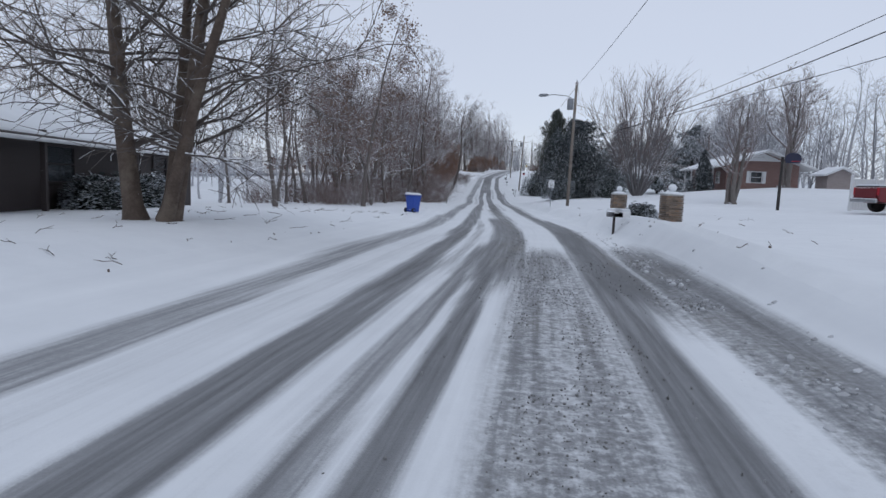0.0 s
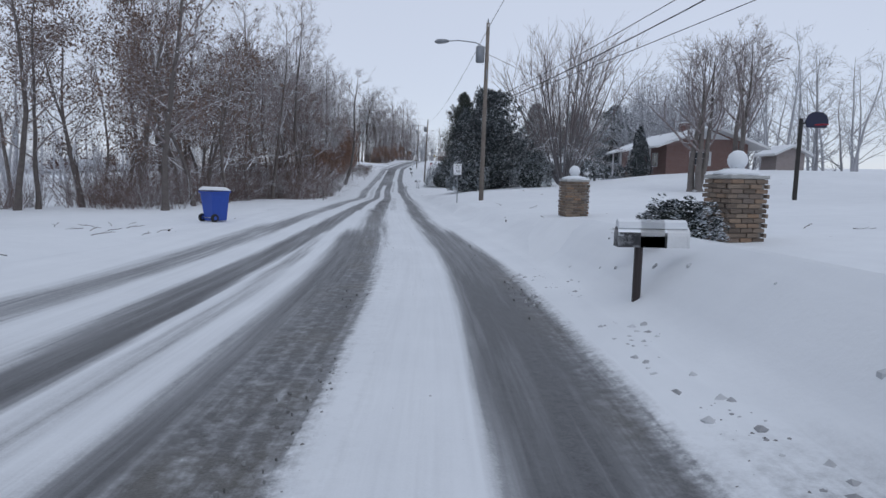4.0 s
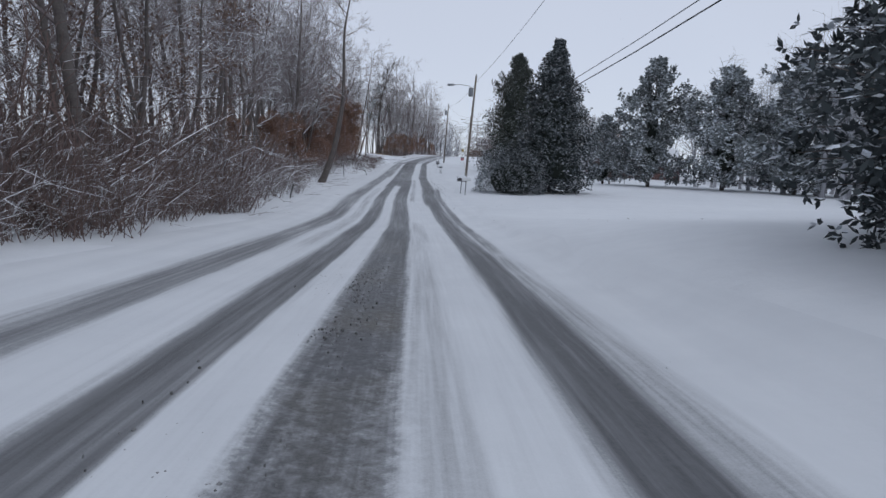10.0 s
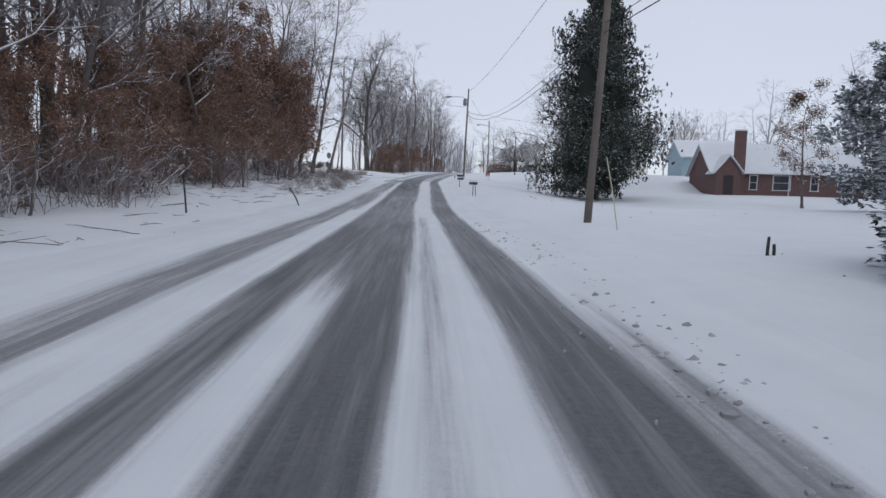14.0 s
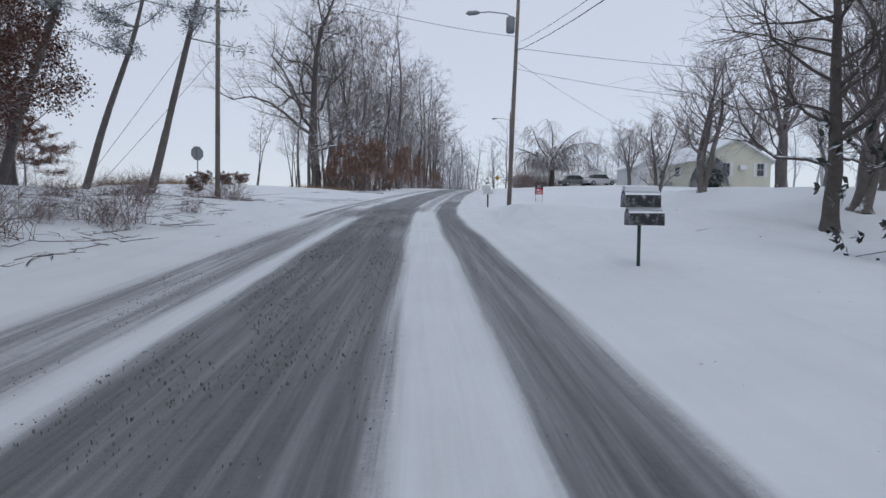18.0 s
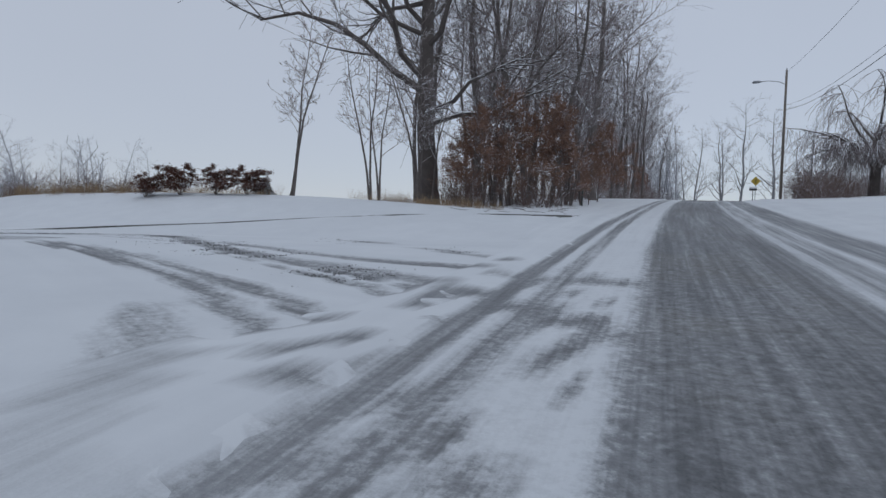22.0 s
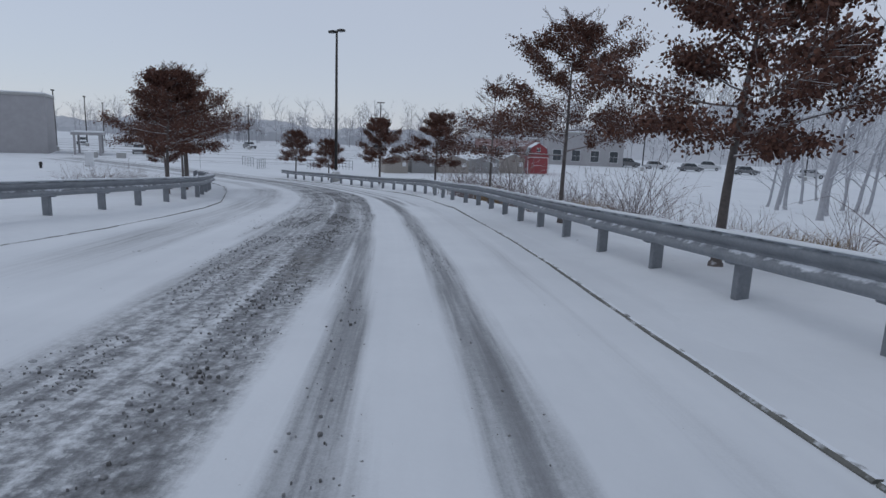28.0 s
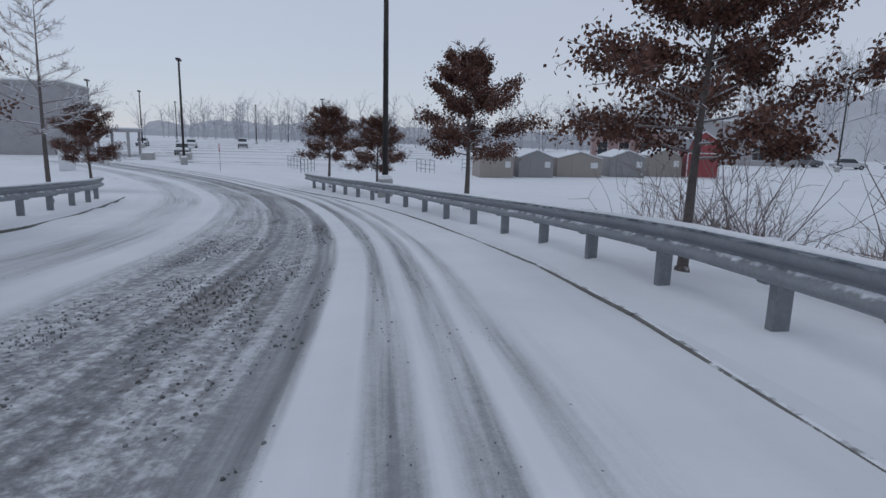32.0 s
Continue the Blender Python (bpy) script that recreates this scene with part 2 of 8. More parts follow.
SNOW, ROAD = snow_mat(), road_mat()
BARK = mat("dark_bark", (0.085, 0.073, 0.068), (0.185, 0.162, 0.152), 4, 0.9, bump=0.6, fine=25, snow=0.34)
BARK_GREY = mat("grey_bark", (0.10, 0.088, 0.08), (0.20, 0.18, 0.17), 4, 0.9, bump=0.5, fine=25, snow=0.45)
BARK_BROWN = mat("brown_bark", (0.060, 0.043, 0.034), (0.13, 0.098, 0.078), 3, 0.9, bump=0.7, fine=22, snow=0.3, dirt=(0.17, 0.14, 0.11), dirt_scale=1.5)
TWIG = mat("thin_twigs", (0.165, 0.138, 0.135), (0.29, 0.25, 0.245), 3, 0.9, bump=0, snow=0.52)
TWIG_RED = mat("reddish_twigs", (0.13, 0.085, 0.07), (0.23, 0.165, 0.14), 3, 0.9, bump=0, snow=0.55)
BRUSHWOOD = mat("brown_brush_stems", (0.12, 0.082, 0.072), (0.20, 0.145, 0.13), 3, 0.9, bump=0, snow=0.32)
# far twigs: distance haze is put into a paler base colour
TWIG_HAZE = mat("haze_paled_twigs", (0.31, 0.31, 0.33), (0.46, 0.47, 0.50), 3, 0.95, bump=0, snow=0.6)
# middle-distance wood greyed so that its colour stands for snow haze
DIMWOOD = mat("haze_grey_wood", (0.20, 0.20, 0.215), (0.30, 0.30, 0.32), 3, 0.95, bump=0, snow=0.35)
OAKLEAF = leaf_mat("dry_oak_leaves", (0.13, 0.085, 0.07), (0.26, 0.185, 0.15), 0.55)
PINOAK = leaf_mat("dry_red_oak_leaves", (0.085, 0.040, 0.032), (0.20, 0.098, 0.068), 0.3)
BEECH = leaf_mat("copper_beech_leaves", (0.20, 0.114, 0.082), (0.35, 0.208, 0.15), 0.3)
# cedar and pine greens are lifted, haze put into the needle colour
CEDAR = leaf_mat("cedar_needles", (0.045, 0.056, 0.060), (0.10, 0.115, 0.12), 0.50)
PINE = leaf_mat("pine_needles", (0.14, 0.16, 0.162), (0.24, 0.26, 0.262), 0.64)
RHODO = leaf_mat("dark_evergreen_leaves", (0.026, 0.035, 0.034), (0.070, 0.084, 0.080), 0.46)
MAGNOLIA = leaf_mat("glossy_magnolia_leaves", (0.030, 0.040, 0.032), (0.080, 0.088, 0.072), 0.50, 0.4)
TANGRASS = leaf_mat("dry_grass", (0.24, 0.16, 0.09), (0.42, 0.31, 0.19), 0.0)
POLEWOOD = mat("weathered_pole_wood", (0.14, 0.118, 0.10), (0.25, 0.215, 0.185), 2, 0.9, bump=0.5, fine=30, snow=0.2)
GALV = mat("galvanised_steel", (0.20, 0.215, 0.235), (0.31, 0.325, 0.345), 3, 0.6, 0.45, bump=0.1, fine=30, snow=0.32)
DARKMETAL = mat("dark_bronze_metal", (0.03, 0.028, 0.026), (0.055, 0.05, 0.048), 3, 0.5, 0.4, bump=0.05, snow=0.2)
CABLE = mat("black_cable", (0.02, 0.02, 0.022), (0.04, 0.04, 0.045), 3, 0.6, bump=0)
PAINTWHITE = mat("white_paint", (0.72, 0.73, 0.74), (0.62, 0.63, 0.64), 2, 0.5, bump=0.05)
CONCRETE = mat("weathered_concrete", (0.32, 0.32, 0.31), (0.46, 0.46, 0.45), 3, 0.85, bump=0.3, snow=0.3)


# ---- mesh building ----
class MB:
    """Vertices and faces gathered for one mesh."""

    def __init__(self):
        self.v, self.f = [], []

    def add(self, verts, faces):
        n = len(self.v)
        self.v.extend(verts)
        self.f.extend(tuple(i + n for i in q) for q in faces)
        return self

    def box(self, c, s, rz=0.0, ch=0.008, tilt=0.0):
        """A box with chamfered edges, centre c, size s, turned by rz degrees and tipped by tilt about its own x."""
        hx, hy, hz = s[0] / 2, s[1] / 2, s[2] / 2
        k = min(ch, hx * 0.45, hy * 0.45, hz * 0.45)
        m = Matrix.Translation(c) @ Euler((radians(tilt), 0, radians(rz))).to_matrix().to_4x4()
        idx, vs = {}, []
        for sx in (-1, 1):
            for sy in (-1, 1):
                for sz in (-1, 1):
                    for a in range(3):
                        p = [sx * (hx - k), sy * (hy - k), sz * (hz - k)]
                        p[a] = (sx * hx, sy * hy, sz * hz)[a]
                        idx[sx, sy, sz, a] = len(vs)
                        vs.append(tuple(m @ Vector(p)))
        fs = []
        for a in range(3):
            b, c_ = (a + 1) % 3, (a + 2) % 3
            for s_ in (-1, 1):
                q = []
                for tb, tc in ((-1, -1), (1, -1), (1, 1), (-1, 1)):
                    k3 = [0, 0, 0]
                    k3[a], k3[b], k3[c_] = s_, tb, tc
                    q.append(idx[(*k3, a)])
                fs.append(tuple(q if s_ > 0 else q[::-1]))
            for tb in (-1, 1):
                for tc in (-1, 1):
                    k1, k2 = [0, 0, 0], [0, 0, 0]
                    k1[a], k1[b], k1[c_] = -1, tb, tc
                    k2[a], k2[b], k2[c_] = 1, tb, tc
                    q = [idx[(*k1, b)], idx[(*k2, b)], idx[(*k2, c_)], idx[(*k1, c_)]]
                    fs.append(tuple(q if tb * tc > 0 else q[::-1]))
        for sx in (-1, 1):
            for sy in (-1, 1):
                for sz in (-1, 1):
                    q = [idx[sx, sy, sz, a] for a in range(3)]
                    fs.append(tuple(q if sx * sy * sz > 0 else q[::-1]))
        return self.add(vs, fs)

    def tube(self, pts, rad, n=6, cap=True):
        """A tapered tube along points."""
        pts = [Vector(p) for p in pts]
        rings, up = [], Vector((0.31, 0.17, 0.93))
        for i, p in enumerate(pts):
            d = (pts[min(i + 1, len(pts) - 1)] - pts[max(i - 1, 0)])
            d = d.normalized() if d.length > 1e-9 else Vector((0, 0, 1))
            a = d.cross(up)
            if a.length < 0.15:
                a = d.cross(Vector((1, 0, 0)))
            a.normalize()
            b = d.cross(a)
            r = rad[i] if isinstance(rad, (list, tuple)) else rad
            rings.append([tuple(p + (a * math.cos(2 * math.pi * k / n) + b * math.sin(2 * math.pi * k / n)) * r) for k in range(n)])
        vs = [v for r in rings for v in r]
        fs = []
        for i in range(len(pts) - 1):
            for k in range(n):
                k2 = (k + 1) % n
                fs.append((i * n + k, i * n + k2, (i + 1) * n + k2, (i + 1) * n + k))
        if cap:
            fs.append(tuple(range(n))[::-1])
            fs.append(tuple((len(pts) - 1) * n + k for k in range(n)))
        return self.add(vs, fs)

    def leaf(self, p, d, side, l, w):
        """A pointed leaf of two triangles, bent along its rib."""
        p, d, side = Vector(p), Vector(d), Vector(side)
        tip = p + d * l
        mid = p + d * l * 0.5
        return self.add([tuple(p), tuple(mid + side * w), tuple(tip), tuple(mid - side * w)], [(0, 1, 2, 3)])

    def prism(self, outline, y0, y1):
        """An outline in x and z, pushed from y0 to y1."""
        n = len(outline)
        vs = [(x, y0, z) for x, z in outline] + [(x, y1, z) for x, z in outline]
        fs = [tuple(range(n)), tuple(range(2 * n - 1, n - 1, -1))]
        fs += [(i, i + n, (i + 1) % n + n, (i + 1) % n) for i in range(n)]
        return self.add(vs, fs)

    def lathe(self, profile, n=16, at=(0, 0, 0)):
        """A profile of (radius, z) turned about the upright axis."""
        vs = [(at[0] + r * math.cos(2 * math.pi * k / n), at[1] + r * math.sin(2 * math.pi * k / n), at[2] + z) for r, z in profile for k in range(n)]
        fs = [(i * n + k, i * n + (k + 1) % n, (i + 1) * n + (k + 1) % n, (i + 1) * n + k) for i in range(len(profile) - 1) for k in range(n)]
        fs += [tuple(range(n))[::-1], tuple((len(profile) - 1) * n + k for k in range(n))]
        return self.add(vs, fs)

    def mesh(self, name, material, smooth=False):
        me = bpy.data.meshes.new(name)
        me.from_pydata(self.v, [], self.f)
        me.materials.append(material)
        if smooth:
            me.polygons.foreach_set("use_smooth", [True] * len(me.polygons))
        me.update()
        return me


def part(name, mb, material, parent, label="", smooth=False, at=None):
    ob = new(name, mb if isinstance(mb, bpy.types.Mesh) else mb.mesh(name, material, smooth))
    ob.parent = parent
    if at is not None:
        ob.matrix_basis = at
    if label:
        tagged(ob, label)
    return ob


def thing(name, x, y, z, rz, label, category, group=""):
    ob = new(name)
    ob.empty_display_size = 0.2
    ob.matrix_basis = pose(x, y, z, 0, 0, rz)
    return tagged(ob, label, category, group)


def solid(name, mb, material, label, category, group="", kind="", smooth=False):
    return tagged(new(name, mb.mesh(name, material, smooth)), label, category, group, kind)


# ---- the lie of the land ----
MAIN = [(-140, 3.0, 1.9), (-60, 1.9, 1.45), (-18, 1.6, 1.06), (5, 1.25, 0.74), (22, -0.5, 0.53), (38.7, -2.2, 0.30), (54, -3.5, 0.0), (64, -4.45, -0.12), (75, -5.65, 0.26),
        (86, -6.5, 0.76), (108, -8.45, 1.5), (123, -9.55, 2.38), (136.6, -10.5, 3.2), (144, -11.0, 3.62), (150, -11.3, 4.0), (165, -11.0, 5.0), (180, -10.3, 6.0), (200, -8.8, 7.25), (215, -7.2, 7.9),
        (235, -4.5, 8.15), (270, 0.5, 7.6), (330, 8, 6.2), (500, 30, 4)]
SIDE = [(-10.5, 155.0, 4.25), (-16, 158.2, 4.6), (-21, 160.4, 4.95), (-26, 161.6, 4.92), (-31.4, 161.7, 4.78), (-38, 160.6, 4.4), (-45.4, 158.6, 3.93), (-53.5, 156, 3.46), (-60, 153.6, 3.06), (-66, 150.9, 2.67),
        (-74.5, 146, 2.05), (-82, 140, 1.55), (-88, 133.7, 1.15), (-94, 126, 0.85), (-99, 118, 0.65), (-103.5, 109, 0.55), (-108, 98, 0.5), (-112, 84, 0.5)]


def spline(keys, t):
    """Smooth values between rows (t, values...)."""
    n = len(keys)
    i = 0
    while i < n - 2 and keys[i + 1][0] < t:
        i += 1
    t0, t1 = keys[i][0], keys[i + 1][0]
    u = min(max((t - t0) / (t1 - t0), 0), 1)
    out = []
    for k in range(1, len(keys[0])):
        m0 = (keys[i + 1][k] - keys[max(i - 1, 0)][k]) / (t1 - keys[max(i - 1, 0)][0])
        j = min(i + 2, n - 1)
        m1 = (keys[j][k] - keys[i][k]) / (keys[j][0] - t0)
        h = t1 - t0
        out.append((2 * u**3 - 3 * u**2 + 1) * keys[i][k] + (u**3 - 2 * u**2 + u) * h * m0 + (-2 * u**3 + 3 * u**2) * keys[i + 1][k] + (u**3 - u**2) * h * m1)
    return out


side_s = [0.0]
for a_, b_ in zip(SIDE, SIDE[1:]):
    side_s.append(side_s[-1] + math.hypot(b_[0] - a_[0], b_[1] - a_[1]))
SIDE_KEYS = [(s, *p) for s, p in zip(side_s, SIDE)]
SIDE_LEN = side_s[-1]
SIDE_FINE = np.array([[s, *spline(SIDE_KEYS, s)] for s in np.arange(0, SIDE_LEN, 0.5)])
MAIN_FINE = np.array([[y, *spline(MAIN, y)] for y in np.arange(-140, 500, 0.5)])


def step(a, b, x):
    t = min(max((x - a) / (b - a), 0.0), 1.0)
    return t * t * (3 - 2 * t)


def main_at(y):
    return np.interp(y, MAIN_FINE[:, 0], MAIN_FINE[:, 1]), np.interp(y, MAIN_FINE[:, 0], MAIN_FINE[:, 2])


def side_foot(x, y):
    """Way along the side road, distance to its right hand, height of its middle."""
    i = int(np.argmin((SIDE_FINE[:, 1] - x) ** 2 + (SIDE_FINE[:, 2] - y) ** 2))
    j = min(max(i, 1), len(SIDE_FINE) - 2)
    tx, ty = SIDE_FINE[j + 1, 1] - SIDE_FINE[j - 1, 1], SIDE_FINE[j + 1, 2] - SIDE_FINE[j - 1, 2]
    l = math.hypot(tx, ty)
    e = ((x - SIDE_FINE[i, 1]) * ty - (y - SIDE_FINE[i, 2]) * tx) / l
    far = math.hypot(x - SIDE_FINE[i, 1], y - SIDE_FINE[i, 2])
    return SIDE_FINE[i, 0], (far if e > 0 else -far) if far > abs(e) + 2.0 else e, SIDE_FINE[i, 3]


def side_half(s):
    return 4.3 + 8.5 * math.exp(-((max(s, 0) / 9.0) ** 2))


def ground_z(x, y, dug=True):
    """Height of the ground; under the roads it lies a little deeper."""
    xc, zc = main_at(y)
    d = x - xc
    a = abs(d)
    if d > 0:
        near = 1 - step(45, 78, y)
        rise = (0.10 + 0.32 * near) * step(3.2, 4.9, a)
        rise += (0.045 + 0.045 * step(25, 54, y) * near) * near * max(min(a, 30) - 4.5, 0)
        rise += (0.02 + 0.04 * step(150, 172, y)) * (1 - near) * max(min(a, 34) - 6, 0)
        rise += 0.58 * step(11, 24, a) * step(28, 46, y) * (1 - step(62, 82, y))
        rise += 0.28 * (step(4.5, 7.5, a) - step(10, 20, a)) * step(26, 38, y) * (1 - step(52, 68, y))
        rise += 0.42 * (step(3.3, 4.0, a) - step(4.3, 6.0, a)) * step(-14, -4, y) * (1 - step(7, 14, y))
        rise -= 1.05 * step(6, 16, a) * step(106, 124, y) * (1 - step(146, 160, y))
    else:
        rise = -0.012 * max(a - 4, 0) * (1 - step(70, 85, y)) - 0.9 * step(14, 30, a) * step(16, 30, y) * (1 - step(70, 90, y))
        rise += 0.42 * step(3.2, 7, a) * (1 - step(2, 15, y))
        rise += (0.75 * step(4.2, 8, a) + 0.35 * step(7, 13, a)) * step(84, 108, y) * (1 - step(142, 150, y))
    zm = zc + 0.07 * step(3.2, 4.4, a) + max(min(rise, 4.0), -3.0)
    zm += 0.05 * noise.noise((x * 0.35, y * 0.35, 3.1)) * step(4, 8, a)
    s, e, zs0 = side_foot(x, y)
    ae = abs(e)
    hw = side_half(s)
    if e > 0:
        ke = 4.5 + 12 * math.exp(-max(s, 0) / 8.5)
        rs = 0.12 * step(ke, ke + 0.6, ae)
        rs += (1.52 * (1 - step(25, 37, s)) - 0.8 * step(37, 50, s)) * step(ke + 0.3, ke + 6.5, ae)
        rs -= 0.9 * step(hw + 8, hw + 40, ae) * step(30, 50, s)
    else:
        rs = 0.12 * step(hw, hw + 0.8, ae) - 0.5 * step(hw + 2, hw + 14, ae) * step(20, 40, s)
    zs = zs0 + rs
    wm, ws = 1 / (max(a - 3.1, 0) + 0.35) ** 2, 1 / (max(ae - hw, 0) + 0.35) ** 2
    ws *= 1 - step(2, 8, d) * (1 - step(146, 164, y))
    z = (wm * zm + ws * zs) / (wm + ws)
    flat = step(80, 106, -x)
    z = z * (1 - flat) + 0.45 * flat if ae > hw + 1 else z
    if dug:
        if a < 4.3:
            z = min(z, zc - 0.2 * (1 - step(3.9, 4.3, a)))
        if ae < hw - 0.7 and 0.5 < s < SIDE_LEN - 1:
            z = min(z, zs0 - 0.16)
    return z


def axis(spans):
    out = []
    for a, b, h in spans:
        out += list(np.arange(a, b - 1e-6, h))
    return out + [spans[-1][1]]


gx = axis([(-1800, -400, 200), (-400, -220, 15), (-220, -112, 4), (-112, -45, 1.6), (-45, 26, 0.8), (26, 70, 3), (70, 250, 15), (250, 1800, 200)])
gy = axis([(-1500, -200, 200), (-200, -30, 8), (-30, 190, 0.8), (190, 250, 2.0), (250, 420, 10), (420, 2000, 200)])
gv = [(x, y, ground_z(x, y)) for y in gy for x in gx]
nx_ = len(gx)
gf = [(j * nx_ + i, j * nx_ + i + 1, (j + 1) * nx_ + i + 1, (j + 1) * nx_ + i) for j in range(len(gy) - 1) for i in range(nx_ - 1)]
gm = MB()
gm.v, gm.f = gv, gf
ground = solid("ground", gm, SNOW, "snow-covered rolling lawns and fields", "snow", kind="structure", smooth=True)


def road_sheet(name, rows, us, place, bare, slush, label):
    """A road as a fine sheet with its snow relief; place(v, u) gives x, y, z; bare and slush give 0 to 1."""
    vs, ba, sl, wy = [], [], [], []
    for v in rows:
        for u in us:
            x, y, z = place(v, u)
            b_ = bare(v, u)
            c_ = slush(v, u)
            ba.append(b_)
            sl.append(c_)
            wy += [u if abs(us[0]) > 1.5 else u * 4.3, v, 0.0]
            vs.append((x, y, z - 0.035 * min(b_, 1.0) + 0.010 * noise.noise((x * 1.3, y * 1.3, 0.5)) + 0.012 * c_ * noise.noise((x * 5, y * 5, 2.5))))
    n = len(us)
    fs = [(j * n + i, j * n + i + 1, (j + 1) * n + i + 1, (j + 1) * n + i) for j in range(len(rows) - 1) for i in range(n - 1)]
    mb = MB()
    mb.v, mb.f = vs, fs
    ob = solid(name, mb, ROAD, label, "road", kind="structure", smooth=True)
    for key, vals in (("bare", ba), ("slush", sl)):
        at = ob.data.attributes.new(key, "FLOAT", "POINT")
        at.data.foreach_set("value", vals)
    at = ob.data.attributes.new("way", "FLOAT_VECTOR", "POINT")
    at.data.foreach_set("vector", wy)
    return ob


# wheel tracks on the main road: from y, middle there, to y, middle there, half width, strength, softness
TRACKS = [(-48, -2.3, -12, -2.45, 0.30, 0.62, 0.6), (-14, -2.45, -2, -2.9, 0.34, 0.62, 0.6), (-4, -2.9, 14, -2.7, 0.40, 0.62, 0.6), (12, -2.5, 32, -2.2, 0.34, 0.66, 0.6), (30, -2.2, 74, -2.2, 0.40, 0.66, 0.6), (72, -2.2, 110, -2.1, 0.46, 0.62, 0.5), (108, -2.0, 150, -2.0, 0.62, 0.56, 0.5),
          (-48, -1.7, 0, -1.8, 0.24, 0.20, 0.8), (-48, -0.72, -8, -0.85, 0.31, 0.84, 0.3), (-9, -0.95, 6, -1.3, 0.28, 0.84, 0.3), (4, -1.35, 18, -1.0, 0.30, 0.84, 0.35), (16, -0.98, 32, -0.72, 0.33, 0.84, 0.35), (30, -0.62, 96, -0.5, 0.30, 0.88, 0.3),
          (-48, 0.28, -4, -0.1, 0.14, 0.78, 0.25), (-6, -0.45, 10, -0.75, 0.15, 0.40, 0.5), (54, -1.28, 82, -1.25, 0.22, 0.30, 0.7),
          (-48, 0.62, -4, 0.36, 0.14, 0.86, 0.25), (-6, 0.55, 12, 0.25, 0.50, 0.86, 0.3), (10, 0.45, 26, 0.62, 0.29, 0.92, 0.6), (12, 0.5, 28, 0.60, 0.50, 0.42, 0.5), (24, 0.62, 34, 0.78, 0.35, 0.90, 0.45), (32, 0.78, 46, 0.72, 0.40, 0.88, 0.3), (44, 0.68, 98, 0.66, 0.38, 0.90, 0.3), (30, 1.45, 60, 1.35, 0.22, 0.30, 0.7), (76, 1.38, 100, 1.35, 0.14, 0.42, 0.7),
          (-48, 1.55, -5, 1.4, 0.56, 0.62, 0.35), (-48, 2.4, -5, 2.28, 0.26, 0.82, 0.4), (-48, 3.45, -4, 3.55, 0.42, 0.82, 0.4),
          (-8, 2.55, 13, 2.5, 0.50, 0.95, 0.3), (11, 2.40, 24, 2.44, 0.26, 0.94, 0.6), (11, 2.40, 24, 2.48, 0.46, 0.45, 0.5), (22, 2.44, 36, 2.70, 0.30, 0.94, 0.45), (22, 2.48, 36, 2.76, 0.50, 0.43, 0.45), (34, 2.70, 46, 2.66, 0.33, 0.94, 0.35), (34, 2.76, 50, 2.8, 0.55, 0.42, 0.4), (44, 2.66, 76, 2.60, 0.33, 0.92, 0.35), (55, 3.17, 84, 3.14, 0.15, 0.70, 0.5), (74, 2.55, 92, 2.42, 0.44, 0.90, 0.4), (90, 2.4, 160, 2.32, 0.44, 0.90, 0.35),
          (90, 0.12, 128, 0.08, 0.96, 0.82, 0.2), (120, 0.0, 152, -0.05, 0.97, 0.92, 0.2), (88, -0.75, 124, -0.7, 0.18, 0.9, 0.5), (148, -3.08, 205, -2.7, 0.15, 0.66, 0.4), (148, -2.6, 205, -2.3, 0.14, 0.62, 0.4), (148, -0.45, 250, -0.1, 1.15, 0.82, 0.2), (152, 2.2, 270, 2.2, 0.55, 0.66, 0.4), (152, 1.2, 240, 1.25, 0.3, 0.5, 0.5), (230, 0.3, 500, 0.4, 2.4, 0.70, 0.3)]


